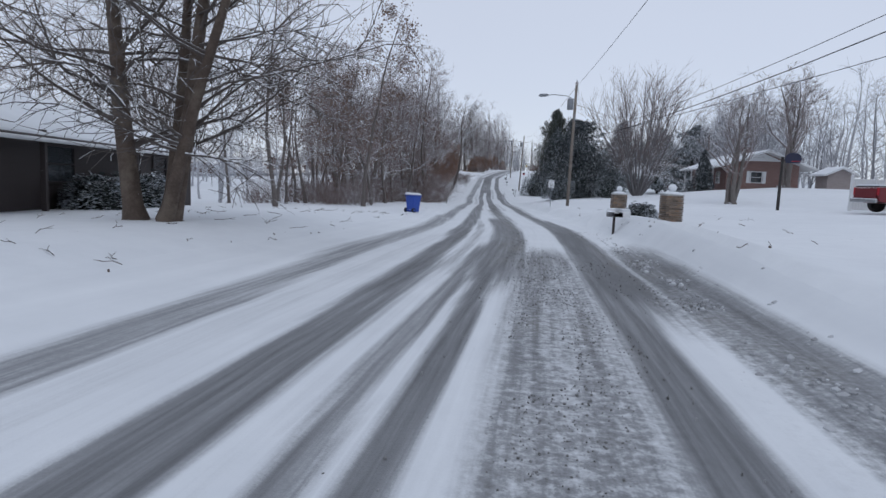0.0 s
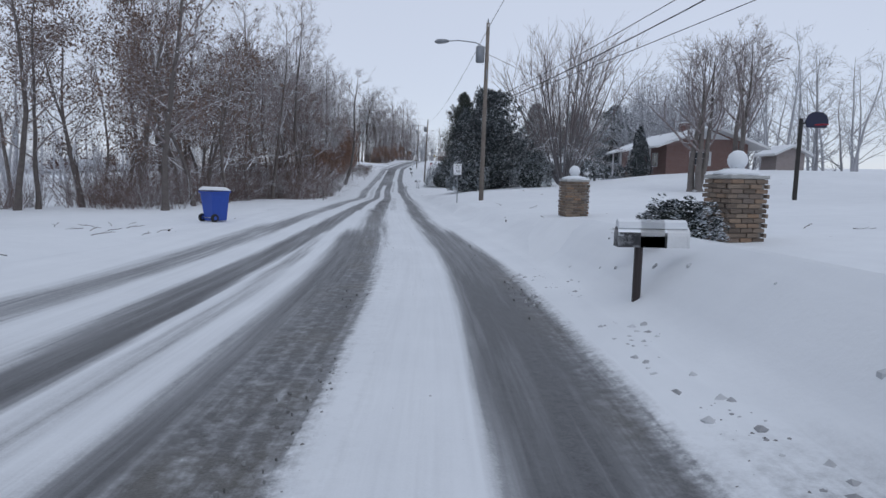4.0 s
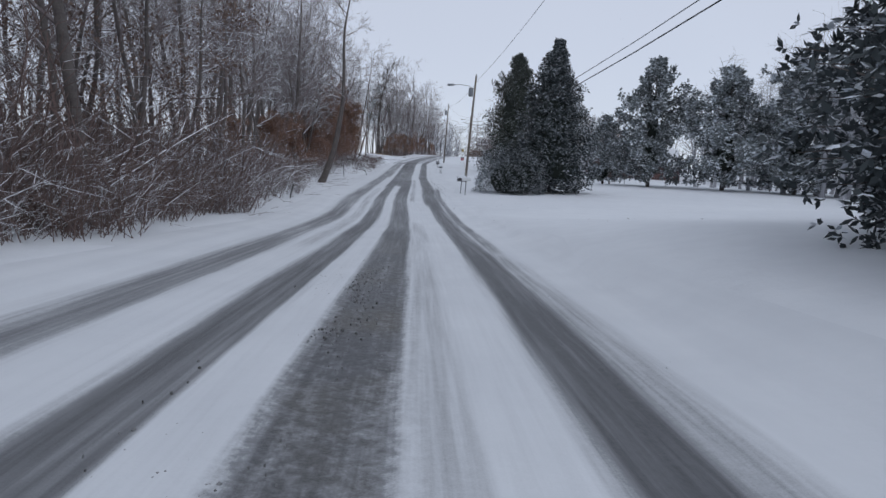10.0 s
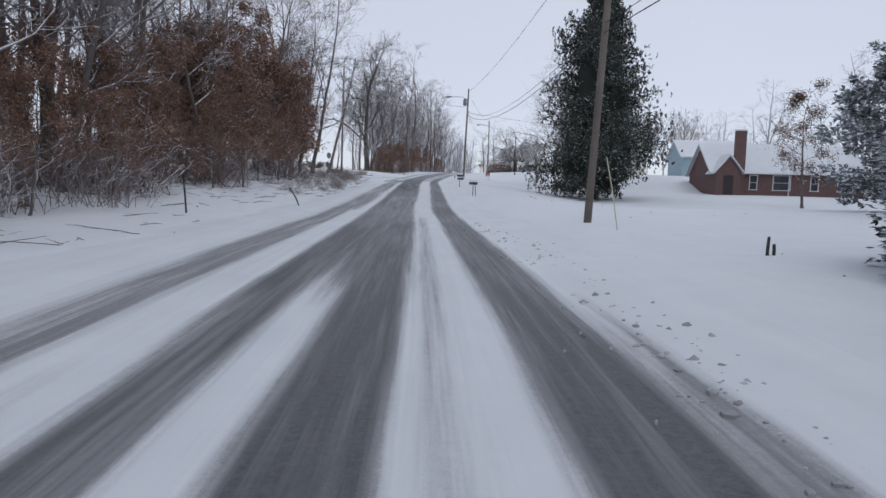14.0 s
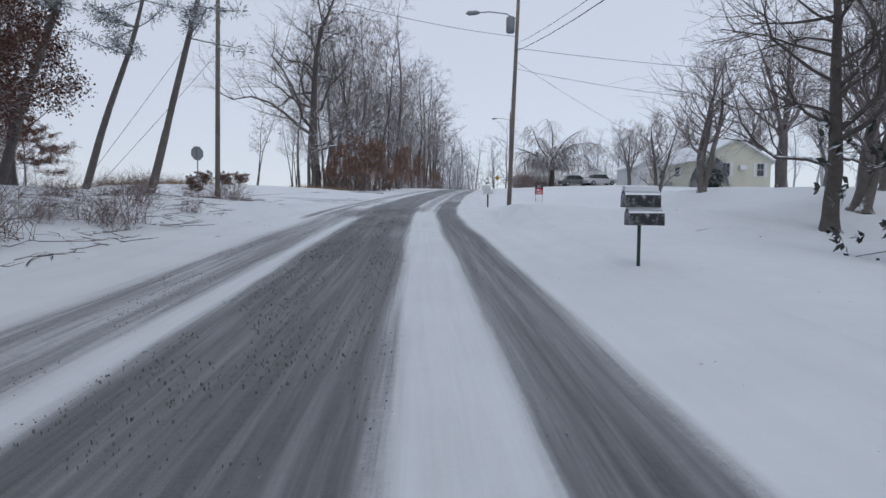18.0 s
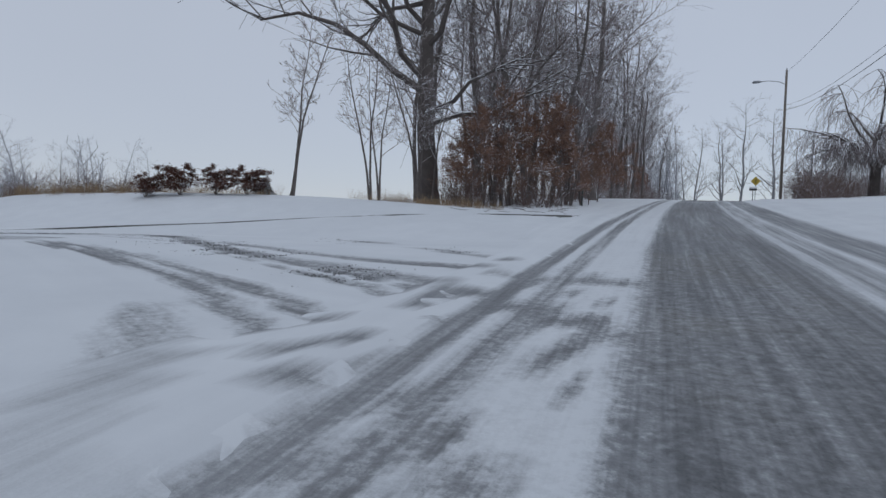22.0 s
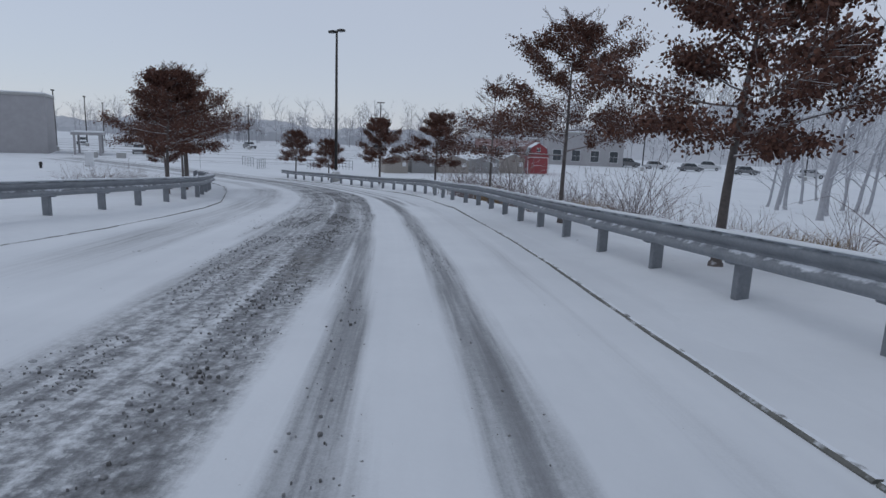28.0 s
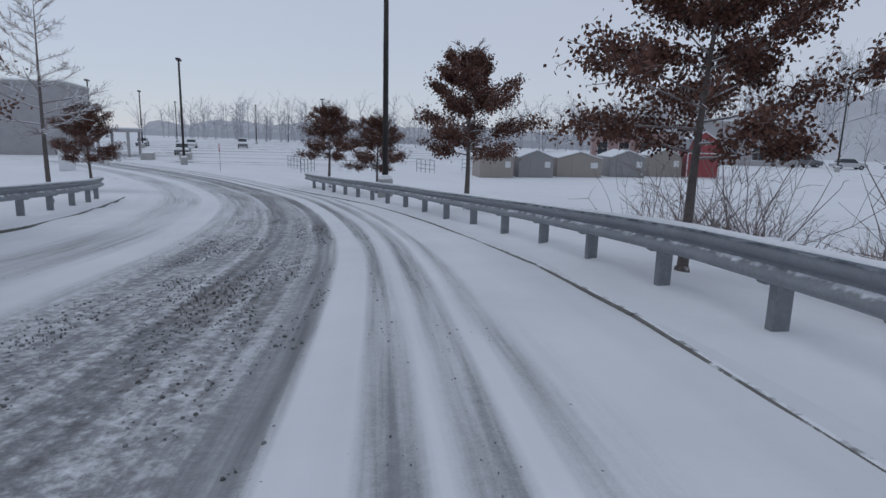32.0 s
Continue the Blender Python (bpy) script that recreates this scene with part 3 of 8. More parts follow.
# wheel tracks of cars that turned in the mouth of the side road: points along, half width, strength
ARCS = [([(-34, 161.7), (-30.4, 163.0), (-28.4, 163.7), (-26.4, 164.4), (-24.5, 164.9), (-22.3, 164.3), (-20.6, 163.0), (-18.7, 162.0), (-16.8, 161.4), (-14.6, 160.3), (-12.8, 158.9), (-11.4, 157)], 0.26, 0.66),
        ([(-31, 165.3), (-27.7, 166.2), (-25.7, 166.9), (-22.5, 166.9), (-18.5, 165.4), (-15, 163.2), (-10.5, 160)], 0.16, 0.52),
        ([(-24, 161.0), (-20.6, 160.5), (-18.6, 159.9), (-17.5, 159.4), (-16.4, 158.6), (-15.4, 157.8), (-14.3, 156.6), (-13.2, 154.6)], 0.15, 0.68),
        ([(-24, 161.4), (-19.5, 160.6), (-17.9, 160.0), (-16.7, 159.45), (-15.6, 158.7), (-14.8, 158.0), (-13.6, 156.6), (-12.5, 154.6)], 0.15, 0.68),
        ([(-23, 162.6), (-19, 161.7), (-16.9, 160.7), (-15.9, 160.2), (-15.1, 159.6), (-14.3, 158.9), (-13.3, 157.9), (-12, 156)], 0.10, 0.64),
        ([(-23, 163.2), (-19, 162.2), (-16.9, 161.15), (-15.8, 160.6), (-14.7, 159.8), (-13.9, 159.1), (-13.0, 158.2), (-11.5, 156.1)], 0.10, 0.64),
        ([(-20, 163.2), (-17.5, 162.5), (-15.8, 162.1), (-14.7, 161.8), (-12.9, 161.5), (-11, 160.6)], 0.20, 0.62), ([(-17.5, 154.6), (-15, 155.4), (-13, 156), (-10.5, 156.6)], 0.5, 0.16),
        ([(-15, 162.0), (-13.5, 160.7), (-12.8, 159.9), (-11.6, 158.3)], 0.10, 0.55), ([(-16.9, 158.2), (-16.3, 157.5), (-15.8, 156.9), (-15.4, 156.2), (-15.0, 155.3)], 0.34, 0.30),
        ([(-31, 162.0), (-27.1, 162.1), (-25.5, 162.1), (-23, 161.9)], 0.30, 0.42), ([(-30, 162.6), (-26.9, 163.6), (-25.5, 164.1), (-24, 164.2)], 0.25, 0.5)]
ARC_FINE = []
for pts_, h_, k_ in ARCS:
    keys_ = [(i, *p) for i, p in enumerate(pts_)]
    ARC_FINE.append((np.array([spline(keys_, t) for t in np.arange(0, len(pts_) - 1 + 1e-6, 0.1)]), h_, k_))


def arc_bare(px, py):
    """How far turning wheels have cleared the snow at a place."""
    b = 0.0
    for fine_, h, g in ARC_FINE:
        e = (math.sqrt(float(np.min((fine_[:, 0] - px) ** 2 + (fine_[:, 1] - py) ** 2))) + 0.04 * noise.noise((px * 0.6, py * 0.6, h * 9))) / h
        if e < 1.35:
            b = max(b, g * (1 - step(0.6, 1.35, e)) * (0.88 + 0.45 * noise.noise((px * 0.35, py * 0.35, h * 30))))
    return b


def main_bare(y, u):
    w = 0.07 * noise.noise((y * 0.09, u * 0.3, 7.7)) + 0.02 * noise.noise((y * 0.6, u, 1.7))
    b = 0.0
    for y0, c0, y1, c1, h, k, soft in TRACKS:
        if y < y0 - 5 or y > y1 + 5:
            continue
        c = c0 + (c1 - c0) * min(max((y - y0) / (y1 - y0), 0), 1)
        e = abs(u + w - c) / h
        if e > 1 + soft:
            continue
        on = step(y0 - 5, y0, y) * (1 - step(y1, y1 + 5, y))
        b = max(b, k * (1 - step(1 - soft * 0.8, 1 + soft, e)) * on * (0.92 + 0.2 * noise.noise((y * 0.15, c0 * 5, 0.3))))
    if 152 < y < 166 and u < 2.5:
        b = max(b, arc_bare(main_at(y)[0] + u, y))
    edge = 3.2 + 0.15 * noise.noise((y * 0.2, 5.0 if u > 0 else 9.0, 0))
    return max(b, 0.12 * (1 - step(edge - 0.4, edge + 0.1, abs(u))))


def main_slush(y, u):
    s = 0.04
    s = max(s, 0.75 * (1 - step(0.3, 0.8, abs(u - 1.5))) * (1 - step(-8, 0, y)))
    s = max(s, 0.65 * (1 - step(0.25, 0.7, abs(u - 0.75))) * step(-8, -2, y) * (1 - step(48, 58, y)))
    s = max(s, 0.6 * (1 - step(0.3, 0.7, abs(u - 3.3))) * (1 - step(4, 12, y)))
    s = max(s, 0.55 * step(134, 146, y) * (1 - step(0.8, 2.8, abs(u + 1.2))))
    return s


def main_place(y, u):
    xc, zc = main_at(y)
    x, a = xc + u, abs(u)
    z = zc - 0.012 * a * a / 9 + 0.06 * step(2.95, 3.5, a) + 0.05 * step(3.4, 4.4, a) + 0.02 * noise.noise((x * 2.2, y * 0.7, 4.2)) * step(2.9, 3.4, a)
    if a > 3.7:
        k = step(3.7, 4.75, a)
        z = z * (1 - k) + (ground_z(x, y, False) - 0.03) * k
    return x, y, z


main_us = [-4.75, -4.4, -4.1, -3.8, -3.6] + list(np.arange(-3.45, 3.46, 0.095)) + [3.6, 3.8, 4.1, 4.4, 4.75]
main_rows = list(np.arange(-45, 190, 0.45)) + list(np.arange(190, 400, 2.0))
road_main = road_sheet("road_main", main_rows, main_us, main_place, main_bare, main_slush, "two-lane asphalt road with dark wheel tracks in snow")

# on the side road: from, middle, to, middle, half width, strength, softness
SIDE_TRACKS = [(16, 0.30, 40, 0.24, 0.28, 0.82, 0.4), (38, 0.24, 54, 0.18, 0.26, 0.80, 0.4), (52, 0.2, 130, 0.35, 0.28, 0.76, 0.4), (26, 1.45, 34, 1.15, 0.20, 0.60, 0.4), (32, 1.12, 54, 0.86, 0.16, 0.62, 0.4), (52, 0.86, 61, 1.15, 0.18, 0.72, 0.4), (60, 1.15, 130, 0.85, 0.18, 0.78, 0.4),
               (20, 2.25, 40, 2.12, 0.22, 0.58, 0.5), (38, 2.12, 56, 1.95, 0.20, 0.56, 0.5), (54, 1.92, 62, 1.9, 0.13, 0.60, 0.5), (60, 1.9, 130, 1.55, 0.13, 0.60, 0.5), (56, 2.36, 130, 2.25, 0.14, 0.50, 0.5), (56, 2.78, 130, 2.65, 0.10, 0.44, 0.5),
               (42, 0.55, 58, 0.72, 0.22, 0.54, 0.5), (56, 0.72, 130, 0.62, 0.22, 0.62, 0.5), (34, -0.55, 130, -0.6, 0.50, 0.54, 0.4), (18, -0.35, 36, -0.45, 0.42, 0.38, 0.5), (42, -2.7, 130, -2.8, 0.70, 0.34, 0.5), (46, -1.15, 130, -1.25, 0.24, 0.36, 0.6), (24, 3.2, 60, 3.0, 0.2, 0.18, 0.8)]


def side_bare(s, k):
    u = k * side_half(s)
    b = 0.06
    w = 0.10 * noise.noise((s * 0.12, u * 0.2, 2.7)) + 0.02 * noise.noise((s * 0.7, u, 1.1))
    for s0, c0, s1, c1, h, g, soft in SIDE_TRACKS:
        c = c0 + (c1 - c0) * min(max((s - s0) / (s1 - s0), 0), 1)
        e = abs(u + w - c) / h
        if e < 1 + soft:
            b = max(b, g * (1 - step(1 - soft, 1 + soft, e)) * step(s0 - 4, s0, s) * (1 - step(s1, s1 + 4, s)) * (0.9 + 0.35 * noise.noise((s * 0.25, c0 * 5, 0.9))))
    if s < 30:
        px, py, _z = side_place(s, k)
        b = max(b, arc_bare(px, py) * (1 - step(24, 30, s)))
    return b * (1 - step(0.86, 0.95, abs(k)))


def side_slush(s, k):
    u = k * side_half(s)
    return max(0.05, 0.9 * (1 - step(0.4, 1.1, abs(u + 0.1))) * step(14, 22, s) * (1 - step(48, 54, s)), 0.85 * (1 - step(0.8, 1.4, abs(u + 0.1))) * step(40, 50, s), 0.55 * (1 - step(18, 26, s)))


def side_place(s, k):
    x, y, z = spline(SIDE_KEYS, s)
    x2, y2, _ = spline(SIDE_KEYS, min(s + 0.5, SIDE_LEN))
    x1, y1, _ = spline(SIDE_KEYS, max(s - 0.5, 0))
    l = math.hypot(x2 - x1, y2 - y1)
    hw = side_half(s)
    px, py = x + (y2 - y1) / l * hw * k, y - (x2 - x1) / l * hw * k
    xc, zc = main_at(py)
    near = 1 - step(3.3, 11.0, abs(px - xc))
    return px, py, z * (1 - near) + (zc + 0.02) * near + 0.015 - 0.2 * step(-0.15, 0.25, px - (xc - 3.1))


side_rows = list(np.arange(3.3, 100, 0.4)) + list(np.arange(100, SIDE_LEN - 0.5, 1.5))
road_side = road_sheet("road_side", side_rows, list(np.linspace(-1.0, 1.0, 84)), side_place, side_bare, side_slush, "curving side road under churned, rutted snow")


# ---- trees ----
def perp(d, rng):
    a = d.cross(Vector((rng.uniform(-1, 1), rng.uniform(-1, 1), rng.uniform(-1, 1))))
    return a.normalized() if a.length > 1e-6 else Vector((1, 0, 0))


def limb(mb, rng, p, d, length, r, segs, n, wander, lift, tip=0.25, flare=False):
    """One limb as a bent tapered tube; gives its points, ways and radii."""
    pts, rs, ds = [p.copy()], [r], [d.copy()]
    for i in range(segs):
        d = (d + perp(d, rng) * rng.uniform(0, wander) + Vector((0, 0, lift))).normalized()
        p = p + d * (length / segs)
        pts.append(p.copy())
        ds.append(d.copy())
        rs.append(r * (1 - (1 - tip) * (i + 1) / segs))
    if flare:
        mb.tube([pts[0], pts[0] + Vector((0, 0, 0.2)), pts[0].lerp(pts[1], 0.5)] + pts[1:], [r * 1.65, r * 1.25, r] + rs[1:], n, cap=False)
    else:
        mb.tube(pts, rs, n, cap=False)
    return pts, ds, rs


def bare_tree(seed, h, r, spread=0.55, first=0.3, n1=13, n2=5, n3=4, n4=2, lean=(0, 0), lift=0.05, upright=0.55, forks=1, crook=0.28):
    """Trunk with main limbs, and the twigs, as two meshes. Gives also the twig ends."""
    rng = random.Random(seed)
    trunks, twigs, ends = [], MB(), []
    for k in range(forks):
        trunk = MB()
        trunks.append(trunk)
        d0 = Vector((lean[0] + (rng.uniform(-0.25, 0.25) if forks > 1 else 0), lean[1] + (rng.uniform(-0.25, 0.25) if forks > 1 else 0), 1)).normalized()
        base = Vector((rng.uniform(-0.5, 0.5) * r * 2.5 * (forks > 1), rng.uniform(-0.5, 0.5) * r * 2.5 * (forks > 1), -0.15))
        pts, ds, rs = limb(trunk, rng, base, d0, h, r, 12, 9, 0.16, 0.03, 0.08, True)
        for i in range(n1):
            t = first + (1 - first) * ((i + rng.random()) / n1) ** 0.9
            f = t * (len(pts) - 1)
            j = min(int(f), len(pts) - 2)
            p = pts[j].lerp(pts[j + 1], f - j)
            ang = rng.uniform(0, 2 * math.pi)
            out = Vector((math.cos(ang), math.sin(ang), 0))
            d = (out + Vector((0, 0, upright * rng.uniform(0.5, 1.5)))).normalized()
            l1 = h * spread * rng.uniform(0.55, 1.0) * (1.12 - 0.75 * t)
            r1 = max(rs[j] * rng.uniform(0.32, 0.55), 0.02)
            p1, d1, q1 = limb(twigs, rng, p, d, l1, r1, 5, 5, crook, lift, 0.3)
            for m in range(n2):
                t2 = rng.uniform(0.3, 1.0)
                f2 = t2 * 5
                j2 = min(int(f2), 4)
                pp = p1[j2].lerp(p1[j2 + 1], f2 - j2)
                dd = (d1[j2] + perp(d1[j2], rng) * rng.uniform(0.6, 1.1)).normalized()
                l2 = l1 * rng.uniform(0.3, 0.55)
                p2, d2, q2 = limb(twigs, rng, pp, dd, l2, max(q1[j2] * 0.5, 0.014), 3, 4, 0.3, lift, 0.4)
                for o in range(n3):
                    j3 = rng.randint(1, 3)
                    d3 = (d2[j3] + perp(d2[j3], rng) * rng.uniform(0.5, 1.0)).normalized()
                    l3 = l2 * rng.uniform(0.3, 0.6)
                    p3, e3, q3 = limb(twigs, rng, p2[j3], d3, l3, 0.011, 2, 3, 0.3, lift, 0.5)
                    ends.append((p3[1], e3[1]))
                    ends.append((p3[2], e3[2]))
                    for o4 in range(n4):
                        d4 = (e3[1] + perp(e3[1], rng) * rng.uniform(0.5, 1.0)).normalized()
                        p4 = p3[1 + o4 % 2] + d4 * l3 * rng.uniform(0.4, 0.9)
                        twigs.tube([p3[1 + o4 % 2], p4], [0.009, 0.006], 3, cap=False)
                        ends.append((p4, d4))
    return trunks, twigs, ends


def leafed(seed, ends, per, size, hang=0.6, spread=0.25):
    """Dry leaves hanging about the twig ends."""
    rng, mb = random.Random(seed), MB()
    for p, d in ends:
        for k in range(per):
            if rng.random() > per:
                break
            q = p + Vector((rng.gauss(0, spread), rng.gauss(0, spread), rng.gauss(0, spread)))
            w = (Vector((rng.uniform(-1, 1), rng.uniform(-1, 1), rng.uniform(-0.8, 0.4) - hang))).normalized()
            mb.leaf(q, w, perp(w, rng), size * rng.uniform(0.6, 1.3), size * rng.uniform(0.25, 0.42))
    return mb


def cone_tree(seed, h, r, n, size, bulge=0.55, base=0.15, rag=0.22, droop=-0.15):
    """A dense evergreen: short sprays set out from a stem in an uneven, tapering crown."""
    rng, mb = random.Random(seed), MB()
    for i in range(n):
        t = rng.random() ** 0.85
        z = base + (h - base) * t
        ang = rng.uniform(0, 2 * math.pi)
        prof = (1 - t) ** bulge * min(1, 0.55 + t * 5)
        lump = 1 + rag * noise.noise((math.cos(ang) * 1.8, math.sin(ang) * 1.8, z * 0.9 + seed)) * 1.8 + rag * 0.6 * noise.noise((math.cos(ang) * 5, math.sin(ang) * 5, z * 2.5 + seed))
        rr = r * prof * lump * (0.62 + 0.38 * rng.random() ** 0.5)
        p = Vector((math.cos(ang) * rr, math.sin(ang) * rr, z))
        out = Vector((math.cos(ang), math.sin(ang), 0))
        tang = Vector((-out.y, out.x, 0))
        for k in range(3):
            if k == 0:
                d = (out + Vector((rng.gauss(0, 0.5), rng.gauss(0, 0.5), rng.gauss(droop, 0.45) + 0.35 * t))).normalized()
                sd = d.cross(Vector((rng.gauss(0, 0.5), rng.gauss(0, 0.5), 1))).normalized()
            else:
                d = (tang * rng.choice((-1, 1)) * rng.uniform(0.2, 1.0) + out * rng.uniform(0.1, 0.8) + Vector((0, 0, rng.gauss(droop, 0.7)))).normalized()
                sd = d.cross(out + Vector((rng.gauss(0, 0.4), rng.gauss(0, 0.4), rng.gauss(0.3, 0.4)))).normalized()
            mb.leaf(p, d, sd, size * rng.uniform(0.6, 1.35), size * rng.uniform(0.16, 0.30))
    return mb


def conifer(seed, h, r, n, size, power=0.75, base=0.3, slope=-0.1, per=11, tuft=0.0, gaps=0.35):
    """Evergreen with separate boughs: each a bent arm carrying sprays, of uneven length, so that the outline is ragged."""
    rng, mb, wood = random.Random(seed), MB(), MB()
    for i in range(n):
        t = (i + rng.random()) / n
        z = base + (h - base) * t ** 0.92
        ang = i * 2.39996 + rng.uniform(-0.5, 0.5)
        lump = 1 + gaps * noise.noise((math.cos(ang) * 1.3, math.sin(ang) * 1.3, z * 0.45 + seed)) * 2
        l = max(r * (1 - t) ** power * min(1, 0.6 + t * 4) * lump * rng.uniform(0.7, 1.12), 0.25)
        out = Vector((math.cos(ang), math.sin(ang), 0))
        tang = Vector((-out.y, out.x, 0))
        rise = slope + 0.75 * t + rng.uniform(-0.12, 0.12)
        p0 = Vector((0, 0, z))
        tip = p0 + out * l + Vector((0, 0, rise * l))
        wood.tube([p0, p0.lerp(tip, 0.6) + Vector((0, 0, 0.04 * l)), tip], [0.035, 0.02, 0.008], 3, cap=False)
        m = max(int(per * (0.5 + l / r)), 4)
        for k in range(m):
            f = tuft + (1 - tuft) * rng.random() ** 0.6
            q = p0.lerp(tip, f) + tang * rng.gauss(0, 0.10 * l + 0.06) + Vector((0, 0, rng.gauss(0, 0.05 * l + 0.03)))
            for o in range(5):
                d = (out * rng.uniform(0.0, 1.0) + tang * rng.uniform(-1, 1) + Vector((0, 0, rng.gauss(slope * 0.8, 0.55)))).normalized()
                sd = d.cross(Vector((rng.gauss(0, 0.6), rng.gauss(0, 0.6), 1))).normalized() if o < 2 else d.cross(out + Vector((rng.gauss(0, 0.4), rng.gauss(0, 0.4), rng.gauss(0.3, 0.4)))).normalized()
                mb.leaf(q, d, sd, size * rng.uniform(0.6, 1.35), size * rng.uniform(0.16, 0.30))
    return mb, wood


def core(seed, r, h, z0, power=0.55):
    """A solid filling a dense plant, standing in for the shade inside it."""
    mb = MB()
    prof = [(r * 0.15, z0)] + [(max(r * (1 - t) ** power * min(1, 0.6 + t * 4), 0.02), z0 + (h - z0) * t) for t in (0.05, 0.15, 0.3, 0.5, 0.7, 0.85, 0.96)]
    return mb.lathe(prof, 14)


def bush(seed, rx, ry, h, n, size):
    """A rounded shrub: flat fans of small leaves reaching out from a lumpy crown, drooping towards the ground."""
    rng, mb = random.Random(seed), MB()
    for i in range(n // 5):
        a, t = rng.uniform(0, 2 * math.pi), rng.random() ** 0.9
        ph = math.asin(t)
        k = 1 + 0.24 * noise.noise((math.cos(a) * 1.7, math.sin(a) * 1.7, t * 2.2 + seed)) + 0.16 * noise.noise((math.cos(a) * 5, math.sin(a) * 5, t * 5 + seed))
        k *= 0.80 + 0.2 * rng.random() ** 0.6
        p = Vector((rx * math.cos(a) * math.cos(ph) ** 0.7 * k, ry * math.sin(a) * math.cos(ph) ** 0.7 * k, max(h * math.sin(ph) * k, 0.02)))
        out = Vector((p.x / rx, p.y / ry, 0.12)).normalized()
        tang = Vector((-out.y, out.x, 0))
        tilt = rng.gauss(0.30 - 0.55 * (1 - t), 0.28)
        d0 = (out + tang * rng.gauss(0, 0.6) + Vector((0, 0, tilt))).normalized()
        side = d0.cross(Vector((rng.gauss(0, 0.25), rng.gauss(0, 0.25), 1))).normalized()
        for m in range(5):
            f = (m - 2) * 0.42 + rng.uniform(-0.15, 0.15)
            d = (d0 * math.cos(f) + side * math.sin(f)).normalized()
            w = (side * math.cos(f) - d0 * math.sin(f) + Vector((0, 0, rng.gauss(0, 0.35)))).normalized()
            mb.leaf(p, d, w, size * rng.uniform(0.7, 1.35), size * rng.uniform(0.15, 0.26))
    return mb


def plant(x, y, sink=0.0):
    return ground_z(x, y) - sink


KINDS = {}


def tree_kind(key, name, label, category, pieces):
    """A first tree with its parts, kept far under ground level until copied."""
    ob = thing(name, 0, 0, -500, 0, label, category)
    for pn, mb, m_, lab in pieces:
        for one in mb if isinstance(mb, list) else [mb]:
            part(pn, one, m_, ob, lab, smooth=(pn == "trunk"))
    KINDS[key] = ob
    return ob


def set_tree(key, x, y, rz=0.0, scale=1.0, z=None, label="", group="", sz=1.0):
    src = KINDS[key]
    zz = plant(x, y) if z is None else z
    m = pose(x, y, zz, 0, 0, rz)
    if src.get("placed", 0) == 0:
        ob = src
        ob["placed"] = 1
        ob.matrix_basis = m @ Matrix.Diagonal((scale, scale, scale * sz, 1))
    else:
        ob = copy_thing(src, m)
        ob.scale = (scale, scale, scale * sz)
    if label:
        tagged(ob, label)
    if group:
        tagged(ob, group=group)
    return ob


for i_, (hh, rr, sp, fi, ln) in enumerate(((18, 0.19, 0.33, 0.26, (0.02, 0.03)), (16, 0.15, 0.32, 0.30, (-0.06, 0.02)), (20, 0.23, 0.36, 0.22, (0.03, -0.04)), (14, 0.11, 0.30, 0.24, (0.08, 0.05)), (17, 0.17, 0.40, 0.2, (-0.03, 0.07)))):
    tk, tw, en = bare_tree(100 + i_, hh, rr, sp, fi, 19, 6, 4, 2, ln, 0.06, 0.75)
    tree_kind("bare%d" % i_, "bare_tree", "tall bare hardwood tree dusted with snow", "tree", [("trunk", tk, BARK, ""), ("crown", tw, TWIG, "")])
for i_ in range(2):
    tk, tw, en = bare_tree(140 + i_, 13 + 2 * i_, 0.16, 0.34, 0.18, 16, 6, 4, 1, (0.04, -0.02))
    tree_kind("oak%d" % i_, "oak_tree", "woodland oak holding dry brown leaves", "tree", [("trunk", tk, BARK, ""), ("crown", tw, TWIG, ""), ("leaves", leafed(150 + i_, en, 2, 0.16), OAKLEAF, "")])
tk, tw, en = bare_tree(155, 10, 0.12, 0.36, 0.15, 18, 6, 4, 1, (0.03, 0.02))
tree_kind("redoak", "red_oak", "oak thick with dark red-brown dry leaves", "tree", [("trunk", tk, BARK, ""), ("crown", tw, TWIG_RED, ""), ("leaves", leafed(156, en, 4, 0.13, 0.4, 0.2), PINOAK, "")])
for i_ in range(3):
    tk, tw, en = bare_tree(160 + i_, 6.5, 0.06, 0.34, 0.08, 20, 5, 3, 1, (0.03 * i_, 0.05))
    tree_kind("beech%d" % i_, "beech_sapling", "beech sapling with copper-brown dry leaves", "tree", [("trunk", tk, BARK_GREY, ""), ("crown", tw, TWIG_RED, ""), ("leaves", leafed(170 + i_, en, 6, 0.11, 0.2, 0.16), BEECH, "")])
for i_ in range(3):
    tk, tw, en = bare_tree(180 + i_, 9 + i_, 0.26, 0.52, 0.25, 15, 6, 4, 2, (0, 0), 0.08, 0.9, 3)
    tree_kind("yard%d" % i_, "maple_tree", "many-stemmed bare yard maple", "tree", [("trunk", tk, BARK_GREY, ""), ("crown", tw, TWIG, "")])
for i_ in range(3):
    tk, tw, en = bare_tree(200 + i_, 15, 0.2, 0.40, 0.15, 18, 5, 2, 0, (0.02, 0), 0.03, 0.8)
    tree_kind("far%d" % i_, "hazed_tree", "bare tree whitened by frost and snowfall", "tree", [("trunk", tk, TWIG_HAZE, ""), ("crown", tw, TWIG_HAZE, "")])

